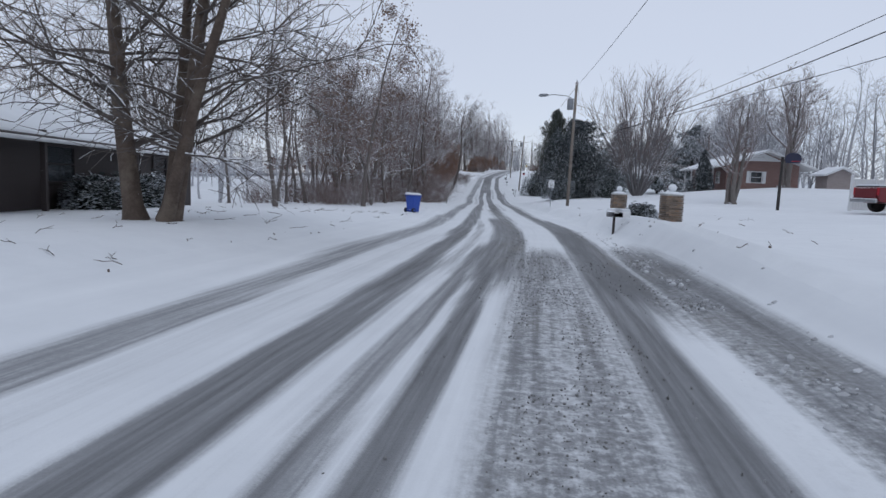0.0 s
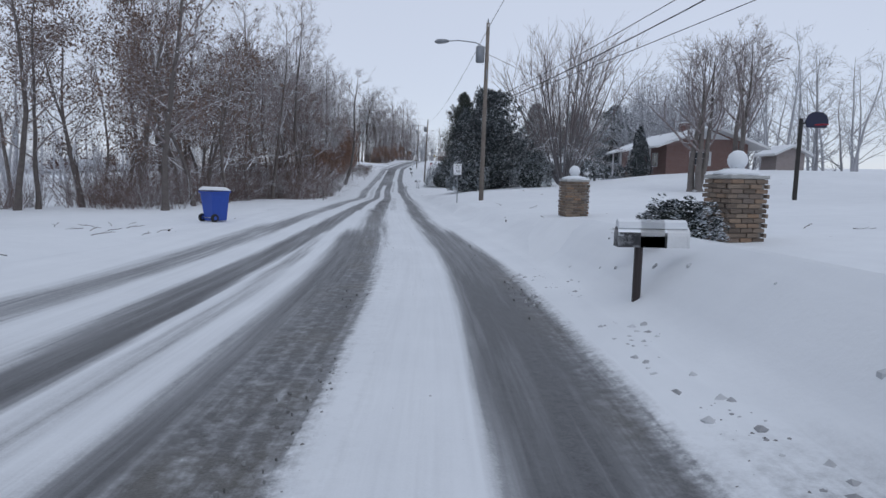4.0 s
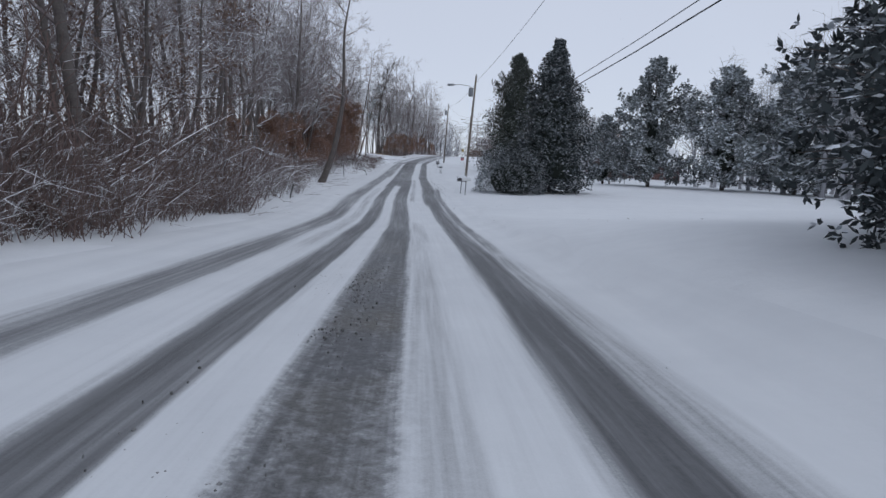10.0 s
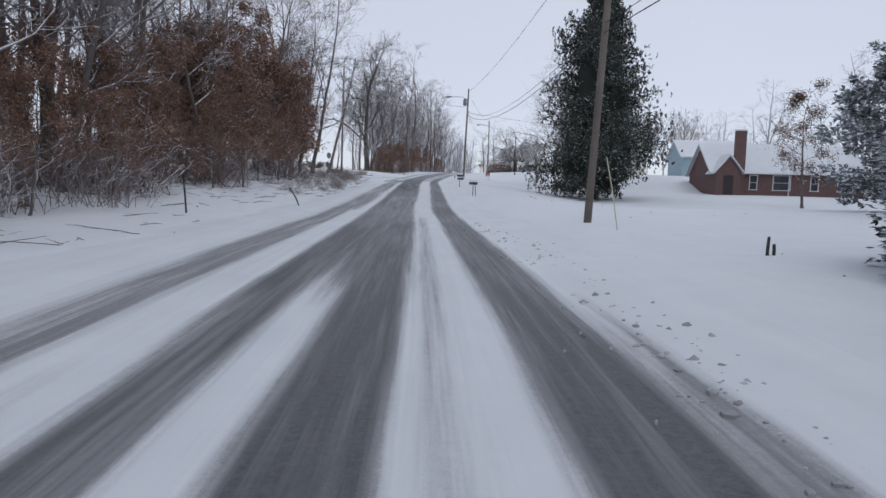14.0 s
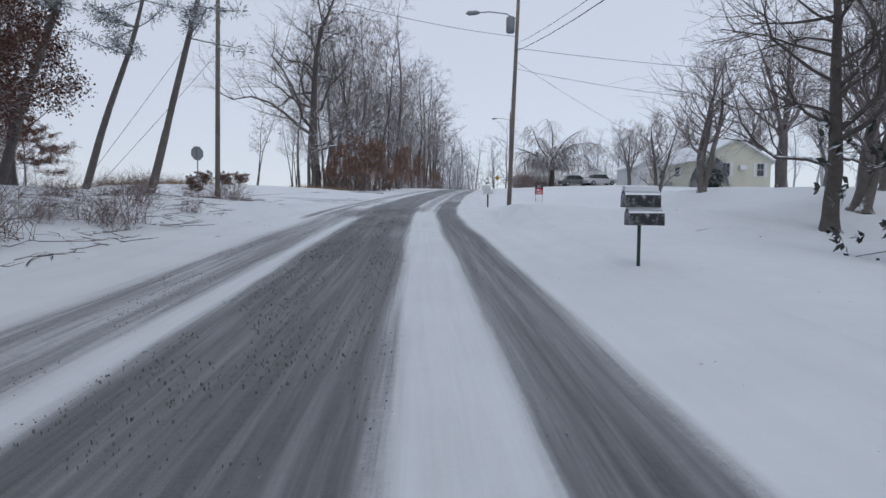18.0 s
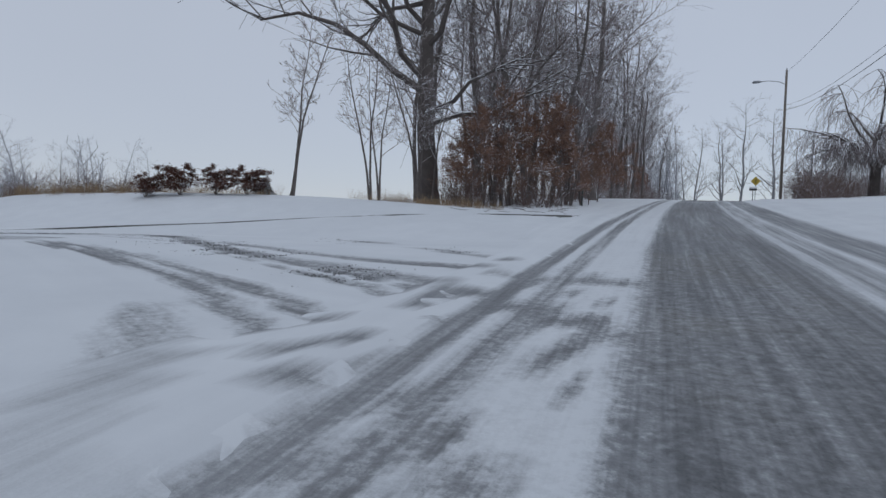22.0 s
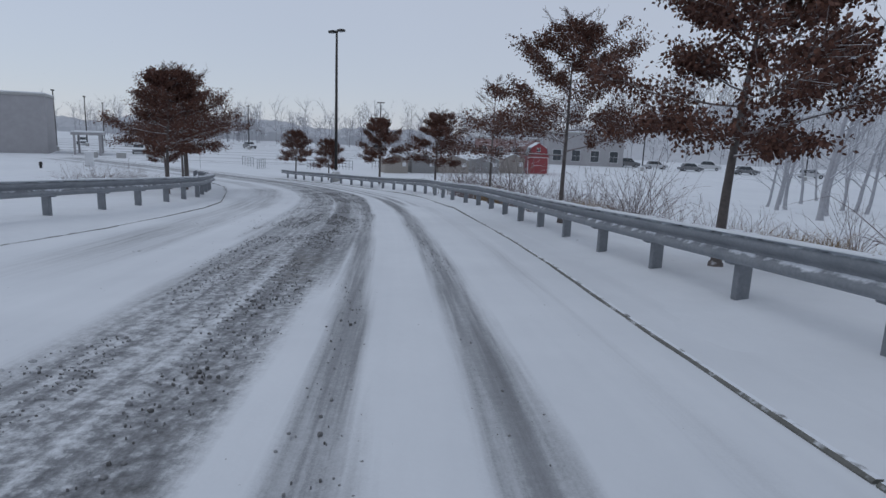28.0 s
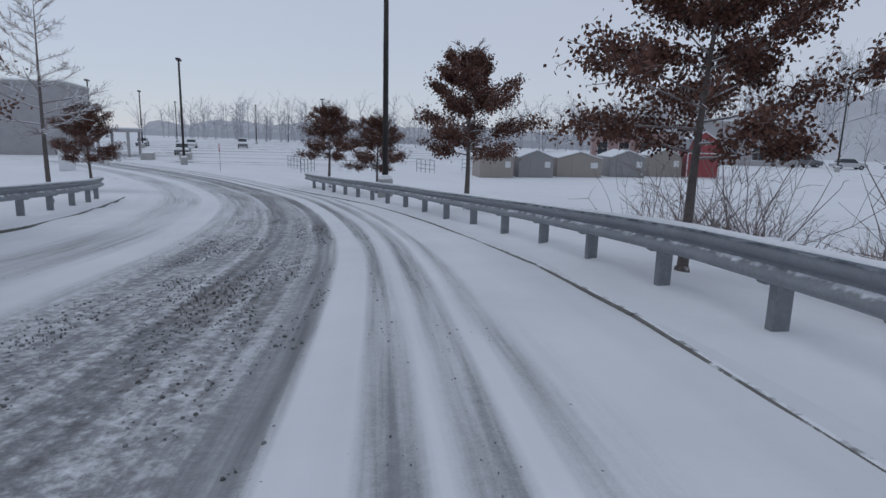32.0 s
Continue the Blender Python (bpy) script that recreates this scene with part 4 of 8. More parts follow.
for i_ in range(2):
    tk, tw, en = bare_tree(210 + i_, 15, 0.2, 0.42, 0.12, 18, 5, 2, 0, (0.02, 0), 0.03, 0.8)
    tree_kind("dim%d" % i_, "distant_tree", "bare tree with haze put into its grey colour", "tree", [("trunk", tk, DIMWOOD, ""), ("crown", tw, DIMWOOD, "")])


def thicket(seed, n, h, spread, material_twigs):
    """A tangle of thin arching stems."""
    rng, mb = random.Random(seed), MB()
    for i in range(n):
        a, q = rng.uniform(0, 2 * math.pi), rng.random() ** 0.5 * spread
        p = Vector((math.cos(a) * q, math.sin(a) * q, -0.05))
        d = Vector((rng.gauss(0, 0.45), rng.gauss(0, 0.45), 1)).normalized()
        l = h * rng.uniform(0.45, 1.1)
        pts, ds, rs = limb(mb, rng, p, d, l, rng.uniform(0.008, 0.02), 4, 3, 0.35, -0.06, 0.4)
        for k in range(5):
            j = rng.randint(1, 4)
            dd = (ds[j] + perp(ds[j], rng) * 0.9).normalized()
            limb(mb, rng, pts[j], dd, l * rng.uniform(0.15, 0.4), 0.007, 2, 3, 0.4, -0.02, 0.5)
    return mb


for i_ in range(3):
    tree_kind("brush%d" % i_, "brush", "snow-dusted tangle of bare brush", "bush", [("stem_tangle", thicket(300 + i_, 62, 2.3 + 0.4 * i_, 1.5, TWIG), BRUSHWOOD if i_ != 1 else TWIG, "")])

# ---- woods on the left of the main road ----
rw = random.Random(11)


def strew(keys, y0, y1, d0, d1, count, smin=0.8, smax=1.15, gap=1.0, group="roadside woods"):
    placed = []
    tries = 0
    while len(placed) < count and tries < count * 30:
        tries += 1
        y, d = rw.uniform(y0, y1), rw.uniform(d0, d1)
        x = main_at(y)[0] + d
        if any((x - a) ** 2 + (y - b) ** 2 < gap * gap for a, b in placed):
            continue
        placed.append((x, y))
        set_tree(rw.choice(keys), x, y, rw.uniform(0, 360), rw.uniform(smin, smax), group=group)


BARES = ["bare0", "bare1", "bare2", "bare3", "bare4"]
strew(BARES, 44, 70, -20, -6.8, 27, 0.75, 1.0, 1.2)
strew(BARES, 70, 134, -21, -8.2, 80, 0.75, 1.05, 1.2)
strew(["oak0", "oak1"], 22, 48, -17, -8.8, 15, 0.7, 0.95, 2.2)
strew(["brush0", "brush1", "brush2"], 24, 50, -19, -9.5, 46, 0.7, 1.15, 0.9, "roadside brush")
strew(["bare0", "bare3", "bare4"], 14, 44, -34, -13, 16, 0.65, 0.9, 1.8)
strew(["bare1", "bare4", "bare3"], 0, 20, -40, -22, 16, 0.7, 0.95, 2.0)
strew(["oak0", "oak1"], 48, 70, -16, -7.5, 6, 0.7, 0.9, 1.4)
strew(["beech0", "beech1", "beech2"], 76, 132, -13, -7.2, 42, 0.5, 0.85, 0.9)
strew(["beech0", "beech1", "beech2"], 112, 134, -15, -8.5, 26, 0.9, 1.6, 0.9)
strew(["brush0", "brush1", "brush2"], 42, 84, -11, -6.0, 74, 0.6, 1.0, 0.6, "roadside brush")
strew(["brush0", "brush1", "brush2"], 48, 74, -14, -7.5, 32, 1.2, 1.9, 0.9, "roadside brush")
strew(["brush0", "brush1", "brush2"], 84, 124, -12, -7.2, 44, 0.5, 0.9, 0.7, "roadside brush")
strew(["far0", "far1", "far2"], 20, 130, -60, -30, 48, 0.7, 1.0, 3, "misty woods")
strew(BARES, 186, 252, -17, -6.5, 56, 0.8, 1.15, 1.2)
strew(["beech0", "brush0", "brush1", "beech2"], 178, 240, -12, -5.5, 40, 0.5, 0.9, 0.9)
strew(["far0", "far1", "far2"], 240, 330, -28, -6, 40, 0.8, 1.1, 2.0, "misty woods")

# utility poles
def pole(x, y, z, h, lean, lamp_side=0, transformer=False, r=0.125):
    ob = thing("utility_pole", x, y, z, 0, "weathered wooden utility pole" + (" with street lamp" if lamp_side else ""), "utility pole", "utility poles")
    part("post", MB().tube([(0, 0, -0.4), (lean * 0.5, 0, h / 2), (lean, 0, h)], [r, r * 0.88, r * 0.72], 12), POLEWOOD, ob, "", True)
    lx = lean * 0.85
    part("insulator", MB().lathe([(0.03, 0), (0.05, 0.05), (0.03, 0.1), (0.045, 0.14), (0.02, 0.2)], 8, (lean, 0, h)), GALV, ob)
    if lamp_side:
        s = lamp_side
        part("lamp_arm", MB().tube([(lx, 0, h - 1.3), (lx + s * 0.6, 0, h - 1.0), (lx + s * 1.5, 0, h - 0.9), (lx + s * 2.1, 0, h - 0.95)], 0.03, 8), GALV, ob)
        part("lamp_head", MB().tube([(lx + s * 2.0, 0, h - 0.95), (lx + s * 2.2, 0, h - 0.94), (lx + s * 2.6, 0, h - 0.97), (lx + s * 2.75, 0, h - 1.0)], [0.05, 0.12, 0.13, 0.03], 10), GALV, ob, "grey cobra-head street lamp", True)
    if transformer:
        part("transformer", MB().lathe([(0.2, 0), (0.23, 0.04), (0.23, 0.75), (0.2, 0.82), (0.08, 0.86)], 14, (lx + 0.36 * (-1 if lamp_side > 0 else 1) * -1, 0.0, h - 2.0)), GALV, ob, "grey transformer can", True)
    part("conductor_rack", MB().box((lx, -0.18, h - 2.6), (0.06, 0.06, 0.5)), GALV, ob)
    return ob


pole(4.91, 28.84, plant(4.91, 28.84), 9.2, 0.15, -1, True)
pole(-1.2, 99.0, plant(-1.2, 99), 10.4, 0.5, -1, True)
pole(-5.74, 156.0, plant(-5.74, 156), 11.4, 0.35, -1, True)
pole(-1.07, 214.6, plant(-1.07, 214.6), 11.5, 0.0, -1, False)
pole(-20.5, 152.9, plant(-20.5, 152.9), 13.0, 0.15, 0, False)


def wire(name, pts, sag, r=0.012):
    mb = MB()
    for a, b in zip(pts, pts[1:]):
        a, b = Vector(a), Vector(b)
        mb.tube([a.lerp(b, k / 14) - Vector((0, 0, sag * 4 * (k / 14) * (1 - k / 14))) for k in range(15)], r, 4)
    return solid(name, mb, CABLE, "black overhead cable sagging between utility poles", "cable", "overhead cables")


hp = lambda x, y, up: (x, y, plant(x, y) + up)
wire("power_cable", [(9.5, -40, 11.5), hp(5.05, 28.84, 8.9), hp(-0.35, 99, 10.2), hp(-5.45, 156, 11.1), hp(-1.07, 214.6, 11.3)], 0.8)
wire("telephone_cable", [(15.0, -40, 9.1), hp(5.06, 28.84, 4.95), hp(-0.98, 99, 5.7), hp(-5.55, 156, 8.4), hp(-1.07, 214.6, 8.0)], 1.5, 0.018)
wire("telephone_cable", [(15.0, -40, 9.6), hp(5.06, 28.84, 5.2), hp(-0.95, 99, 6.0), hp(-5.5, 156, 8.8), hp(-1.07, 214.6, 8.4)], 1.5, 0.012)
wire("service_cable", [(23.0, -40, 8.6), hp(5.06, 28.84, 4.85)], 0.5, 0.014)
wire("service_cable", [hp(5.1, 28.84, 7.6), (29, 55, 6.2)], 0.6)
wire("service_cable", [hp(-5.5, 156, 7.5), (17.5, 152.5, 9.2)], 0.8, 0.01)
wire("service_cable", [hp(-5.5, 156, 7.9), (20.5, 195.5, 11.0)], 0.9, 0.01)

wire("guy_wire", [hp(-20.4, 152.9, 9.6), hp(-25.9, 150.4, 0.0)], 0.05, 0.01)
wire("guy_wire", [hp(-20.4, 152.9, 7.2), hp(-25.4, 150.8, 0.0)], 0.05, 0.01)
wire("service_cable", [hp(-5.5, 156, 9.2), hp(-20.4, 152.9, 11.6)], 0.5, 0.012)
wire("service_cable", [hp(-5.5, 156, 8.6), (30, 150, 10.5)], 1.0, 0.012)

# guard rails
RAIL_R = [(-38.3, 166.2), (-40.2, 165.6), (-42, 165.0), (-47, 163.5), (-53, 161.3), (-58.1, 159.5), (-61.3, 158.35), (-64.6, 156.98), (-67.7, 155.35), (-69.6, 154.55), (-71.1, 153.8), (-72.7, 152.85), (-75.7, 150.9), (-78, 149.1), (-82.0, 145.6), (-85.3, 142.3), (-88.6, 138.8), (-92.5, 134.5)]
RAIL_L = [(-45, 151.3), (-50, 151.0), (-54.2, 150.2), (-58, 149.1), (-61.5, 147.7), (-64.6, 145.9), (-68.3, 143.6), (-71.5, 141.3), (-75, 138.8), (-78.5, 136.0), (-80.3, 134.2)]
BEAM = [(0.0, -0.155), (0.03, -0.15), (0.08, -0.115), (0.08, -0.065), (0.015, -0.02), (0.0, 0.0), (0.015, 0.02), (0.08, 0.065), (0.08, 0.115), (0.03, 0.15), (0.0, 0.155)]


def along(path, gap):
    """Points every gap metres along a path, with its way there."""
    out, left = [], 0.0
    for a, b in zip(path, path[1:]):
        l = math.hypot(b[0] - a[0], b[1] - a[1])
        t = left
        while t < l:
            out.append((a[0] + (b[0] - a[0]) * t / l, a[1] + (b[1] - a[1]) * t / l, (b[0] - a[0]) / l, (b[1] - a[1]) / l))
            t += gap
        left = t - l
    return out


def guard_rail(path, side, label):
    """W-shaped steel beam on short posts; side: 1 where the road lies to the left of the path's way."""
    x0, y0 = path[0]
    ob = thing("guard_rail", x0, y0, plant(x0, y0), 0, label, "guard rail", "guard rails")
    o = Vector((x0, y0, plant(x0, y0)))
    pts = along(path, 1.905 / 2)
    loc = []
    for x, y, tx, ty in pts:
        loc.append((Vector((x, y, plant(x, y))) - o, Vector((-ty, tx, 0)) * side))
    zz = np.convolve(np.pad([p.z for p, _ in loc], 3, mode="edge"), np.ones(7) / 7, "valid")
    for (p, _), z in zip(loc, zz):
        p.z = z
    n = len(BEAM)
    vs = [tuple(p + q * (0.1 + u) + Vector((0, 0, 0.56 + w))) for p, q in loc for u, w in BEAM]
    fs = [(i * n + k, i * n + k + 1, (i + 1) * n + k + 1, (i + 1) * n + k) for i in range(len(loc) - 1) for k in range(n - 1)]
    bm_ = MB().add(vs, fs)
    vs2 = [tuple(p + q * (0.094 + u) + Vector((0, 0, 0.56 + w))) for p, q in loc for u, w in BEAM]
    bm_.add(vs2, [f[::-1] for f in fs])
    beam = part("beam", bm_, GALV, ob, "galvanised W-shaped steel beam", True)
    vs3, prof = [], [(0.0, 0.0), (-0.01, 0.03), (0.05, 0.05), (0.1, 0.02), (0.1, 0.0)]
    for i, (p, q) in enumerate(loc):
        k = 0.5 + 0.7 * abs(noise.noise((i * 0.35, 4.4 + side, 0)))
        vs3 += [tuple(p + q * (0.1 + u) + Vector((0, 0, 0.715 + w * k))) for u, w in prof]
    part("snow_cap", MB().add(vs3, [(i * 5 + a, i * 5 + a + 1, (i + 1) * 5 + a + 1, (i + 1) * 5 + a) for i in range(len(loc) - 1) for a in range(4)]), SNOW, ob, "ridge of snow lying along the beam", True)
    post_me = MB().box((0, 0, 0.28), (0.10, 0.15, 0.86), 0, 0.006).mesh("post", GALV)
    block_me = MB().box((0, 0, 0.56), (0.12, 0.12, 0.36), 0, 0.01).mesh("spacer", GALV)
    for i in range(0, len(loc), 2):
        p, q = loc[i]
        rz = math.degrees(math.atan2(q.y, q.x))
        part("post", post_me, GALV, ob, at=Matrix.Translation(p - q * 0.09) @ pose(0, 0, 0, 0, 0, rz - 90))
        part("spacer", block_me, GALV, ob, at=Matrix.Translation(p + q * 0.04) @ pose(0, 0, 0, 0, 0, rz - 90))
    return ob, loc


rail_r, loc_r = guard_rail(RAIL_R, 1, "galvanised guard rail with snow along its top")
rail_l, loc_l = guard_rail(RAIL_L, -1, "galvanised guard rail curving round the bend")
p0_, q0_ = loc_r[0]
rz0 = math.degrees(math.atan2(q0_.y, q0_.x))
part("end_plate", MB().box((0, 0, 0.53), (0.66, 0.03, 0.52), 0, 0.012), GALV, rail_r, "flat grey end plate", at=Matrix.Translation(p0_ + q0_ * 0.16) @ pose(0, 0, 0, 0, 0, rz0 - 90) @ pose(0.28, 0, 0))


# planted oaks along the side road
def pin_oak(seed, h, r, wide, n1=26):
    """Straight leader, even tiers of level branches, longest low down."""
    rng = random.Random(seed)
    trunk, twigs, ends = MB(), MB(), []
    pts, ds, rs = limb(trunk, rng, Vector((0, 0, -0.15)), Vector((0, 0, 1)), h, r, 12, 9, 0.03, 0.05, 0.06, True)
    for i in range(n1):
        t = 0.35 + 0.64 * i / n1
        f = t * 12
        j = min(int(f), 11)
        p = pts[j].lerp(pts[j + 1], f - j)
        ang = i * 2.4 + rng.uniform(-0.4, 0.4)
        d = Vector((math.cos(ang), math.sin(ang), -0.02 + 1.2 * (t - 0.35) + rng.uniform(-0.16, 0.24))).normalized()
        l1 = h * wide * ((1 - t) / 0.65) ** 0.85 * min(1, 0.8 + (t - 0.35) * 2.0) * rng.uniform(0.6, 1.12) + 0.3
        p1, d1, q1 = limb(twigs, rng, p, d, l1, max(rs[j] * 0.42, 0.012), 5, 5, 0.16, 0.03, 0.3)
        for m in range(9):
            f2 = rng.uniform(0.2, 1.0) * 5
            j2 = min(int(f2), 4)
            pp = p1[j2].lerp(p1[j2 + 1], f2 - j2)
            sd = d1[j2].cross(Vector((0, 0, 1))).normalized() * rng.choice((-1, 1))
            dd = (d1[j2] + sd * rng.uniform(0.5, 1.0) + Vector((0, 0, rng.uniform(-0.15, 0.35)))).normalized()
            l2 = l1 * rng.uniform(0.2, 0.40)
            p2, d2, q2 = limb(twigs, rng, pp, dd, l2, 0.009, 3, 3, 0.2, 0.03, 0.4)
            ends += [(p2[k].lerp(p2[k + 1], f), d2[k]) for k in range(3) for f in (0.4, 0.95)]
            for o in range(5):
                k = 1 + o % 3
                d3 = (d2[2] + perp(d2[2], rng) * 0.8 + Vector((0, 0, 0.15))).normalized()
                p3 = p2[k] + d3 * l2 * rng.uniform(0.3, 0.65)
                twigs.tube([p2[k], p3], [0.007, 0.004], 3, cap=False)
                ends += [(p2[k].lerp(p3, f), d3) for f in (0.35, 0.65, 1.0)]
    return trunk, twigs, ends


for i_, (hh, wd, per) in enumerate(((6.7, 0.52, 4), (5.1, 0.40, 3), (4.5, 0.36, 2))):
    tk, tw, en = pin_oak(400 + i_, hh, 0.085, wd, 32)
    tree_kind("pin%d" % i_, "pin_oak", "young pin oak thick with dry red-brown leaves", "tree", [("trunk", tk, BARK, ""), ("crown", tw, TWIG, ""), ("leaves", leafed(410 + i_, [e for e in en if e[0].z < hh * 0.93], per + 2, 0.075, 0.5, 0.075), PINOAK, "")])
tk, tw, en = pin_oak(430, 6.4, 0.085, 0.34)
tree_kind("barepin", "young_tree", "young bare tree with level spreading twigs", "tree", [("trunk", tk, BARK, ""), ("crown", tw, TWIG, "")])
for key, x, y, sc in (("pin0", -41.0, 167.4, 1.0), ("barepin", -45.7, 165.1, 0.82), ("pin1", -51.5, 163.0, 0.94), ("pin0", -57.74, 160.6, 0.76), ("barepin", -65.43, 157.63, 0.76), ("pin1", -73.17, 153.53, 0.86), ("pin2", -82.1, 147.4, 1.08), ("pin2", -89.6, 140.3, 0.86), ("pin2", -92.8, 135.7, 0.98),
                      ("pin0", -66.98, 143.17, 0.84), ("pin1", -70.8, 140.5, 1.08), ("barepin", -78.0, 134.9, 1.0), ("pin1", -62.0, 146.0, 0.95), ("pin2", -84.2, 128.8, 0.9)):
    set_tree(key, x, y, rw.uniform(0, 360), sc, group="planted street trees")


# ---- surfaces of houses and things ----
def brick_mat(name, a, b_, mortar, scale=1.0):
    m = bpy.data.materials.new(name)
    m.use_nodes = True
    nt = m.node_tree
    b = nt.nodes["Principled BSDF"]
    co = nt.nodes.new("ShaderNodeTexCoord").outputs["Object"]
    sp, cb = nt.nodes.new("ShaderNodeSeparateXYZ"), nt.nodes.new("ShaderNodeCombineXYZ")
    nt.links.new(co, sp.inputs[0])
    nt.links.new(math_node(nt, "ADD", sp.outputs[0], sp.outputs[1]), cb.inputs[0])
    nt.links.new(sp.outputs[2], cb.inputs[1])
    t = nt.nodes.new("ShaderNodeTexBrick")
    t.inputs["Scale"].default_value = scale
    t.inputs["Brick Width"].default_value, t.inputs["Row Height"].default_value, t.inputs["Mortar Size"].default_value = 0.22, 0.075, 0.008
    for k, c in (("Color1", a), ("Color2", b_), ("Mortar", mortar)):
        t.inputs[k].default_value = (*c, 1)
    nt.links.new(cb.outputs[0], t.inputs["Vector"])
    col = mix_node(nt, math_node(nt, "MULTIPLY", noise_node(nt, 1.3, 5), 0.45), t.outputs["Color"], tuple(v * 0.6 for v in a))
    nt.links.new(col, b.inputs["Base Color"])
    b.inputs["Roughness"].default_value = 0.9
    bp = nt.nodes.new("ShaderNodeBump")
    bp.inputs["Strength"].default_value, bp.inputs["Distance"].default_value = 0.5, 0.01
    nt.links.new(t.outputs["Fac"], bp.inputs["Height"])
    bp.invert = True
    nt.links.new(bp.outputs[0], b.inputs["Normal"])
    return m


def loose_brick_mat():
    """Old brick in mixed shades, each piece its own."""
    m = bpy.data.materials.new("mixed_old_brick")
    m.use_nodes = True
    nt = m.node_tree
    b = nt.nodes["Principled BSDF"]
    r = nt.nodes.new("ShaderNodeObjectInfo").outputs["Random"]
    col = ramp_node(nt, r, [(0.0, (0.10, 0.075, 0.06)), (0.35, (0.20, 0.15, 0.115)), (0.65, (0.27, 0.21, 0.16)), (0.85, (0.30, 0.19, 0.12)), (1.0, (0.16, 0.14, 0.13))])
    col = mix_node(nt, math_node(nt, "MULTIPLY", noise_node(nt, 14, 5), 0.55), col, (0.13, 0.11, 0.09))
    nt.links.new(col, b.inputs["Base Color"])
    b.inputs["Roughness"].default_value = 0.92
    bp = nt.nodes.new("ShaderNodeBump")
    bp.inputs["Strength"].default_value, bp.inputs["Distance"].default_value = 0.6, 0.01
    nt.links.new(noise_node(nt, 60, 5), bp.inputs["Height"])
    nt.links.new(bp.outputs[0], b.inputs["Normal"])
    return m


def siding_mat(name, c, pitch=0.12):
    m = mat(name, c, tuple(v * 0.9 for v in c), 1.5, 0.6, bump=0)
    nt = m.node_tree
    w = nt.nodes.new("ShaderNodeTexWave")
    w.bands_direction, w.wave_profile = "Z", "SAW"
    w.inputs["Scale"].default_value = 1 / pitch / 3.14
    nt.links.new(nt.nodes.new("ShaderNodeTexCoord").outputs["Object"], w.inputs["Vector"])
    bp = nt.nodes.new("ShaderNodeBump")
    bp.inputs["Strength"].default_value, bp.inputs["Distance"].default_value = 0.7, 0.02
    nt.links.new(w.outputs["Fac"], bp.inputs["Height"])
    nt.links.new(bp.outputs[0], nt.nodes["Principled BSDF"].inputs["Normal"])
    return m


def glass_mat(name, tint=(0.03, 0.035, 0.04)):
    m = mat(name, tint, tuple(v * 1.6 for v in tint), 1.0, 0.08, bump=0, spec=0.8)
    return m


OLDBRICK = loose_brick_mat()
MORTAR = mat("grey_mortar", (0.22, 0.20, 0.18), (0.30, 0.28, 0.26), 8, 0.95, bump=0.4)
TANBRICK = brick_mat("tan_brick", (0.30, 0.20, 0.14), (0.22, 0.13, 0.095), (0.30, 0.27, 0.24))
REDBRICK = brick_mat("red_brick", (0.25, 0.145, 0.125), (0.20, 0.11, 0.095), (0.28, 0.24, 0.23))
# paler copy of the brick; haze before the outbuilding is in its colour
HAZEBRICK = brick_mat("haze_paled_brick", (0.36, 0.31, 0.30), (0.31, 0.26, 0.25), (0.38, 0.35, 0.34))
DARKRED = brick_mat("dark_red_brick", (0.165, 0.088, 0.080), (0.125, 0.066, 0.062), (0.22, 0.17, 0.165))
DARKWOOD = siding_mat("dark_brown_siding", (0.045, 0.035, 0.034), 0.2)
YELLOW = siding_mat("pale_yellow_siding", (0.64, 0.62, 0.52))
BLUESIDE = siding_mat("pale_blue_siding", (0.36, 0.50, 0.56))
# shed and barn colours are muted, snow haze put into the siding
GREYSIDE = siding_mat("grey_shed_siding", (0.29, 0.288, 0.288), 0.25)
TANSIDE = siding_mat("tan_shed_siding", (0.345, 0.315, 0.285), 0.25)
BARNRED = siding_mat("barn_red_siding", (0.30, 0.065, 0.072), 0.3)
WHITETRIM = mat("white_trim", (0.70, 0.71, 0.72), (0.60, 0.61, 0.62), 2, 0.55, bump=0.05)
GLASS = glass_mat("dark_window_glass")
BLUEBIN = mat("blue_plastic", (0.020, 0.065, 0.34), (0.03, 0.085, 0.42), 2, 0.42, bump=0.08, spec=0.45, snow=0.06)
RUBBER = mat("black_rubber", (0.018, 0.018, 0.018), (0.035, 0.035, 0.035), 5, 0.85, bump=0.2)
TRUCKRED = mat("dark_red_car_paint", (0.16, 0.010, 0.018), (0.12, 0.008, 0.014), 1.2, 0.28, bump=0, spec=0.6, snow=0.42)
CHROME = mat("dull_chrome", (0.5, 0.51, 0.53), (0.4, 0.41, 0.43), 4, 0.3, 0.9, bump=0, snow=0.35)
SIGNWHITE = mat("white_sign_face", (0.78, 0.79, 0.80), (0.72, 0.73, 0.74), 2, 0.45, bump=0)
SIGNBLACK = mat("black_sign_paint", (0.015, 0.015, 0.015), (0.03, 0.03, 0.03), 2, 0.5, bump=0)
SIGNRED = mat("red_sign_face", (0.42, 0.015, 0.03), (0.36, 0.012, 0.025), 2, 0.45, bump=0)
SIGNYELLOW = mat("yellow_sign_face", (0.55, 0.40, 0.06), (0.48, 0.34, 0.05), 2, 0.45, bump=0)
BLACKMETAL = mat("black_mailbox_metal", (0.022, 0.022, 0.025), (0.06, 0.06, 0.065), 6, 0.5, 0.3, bump=0.1, snow=0.75, dirt=(0.45, 0.46, 0.48), dirt_scale=5)
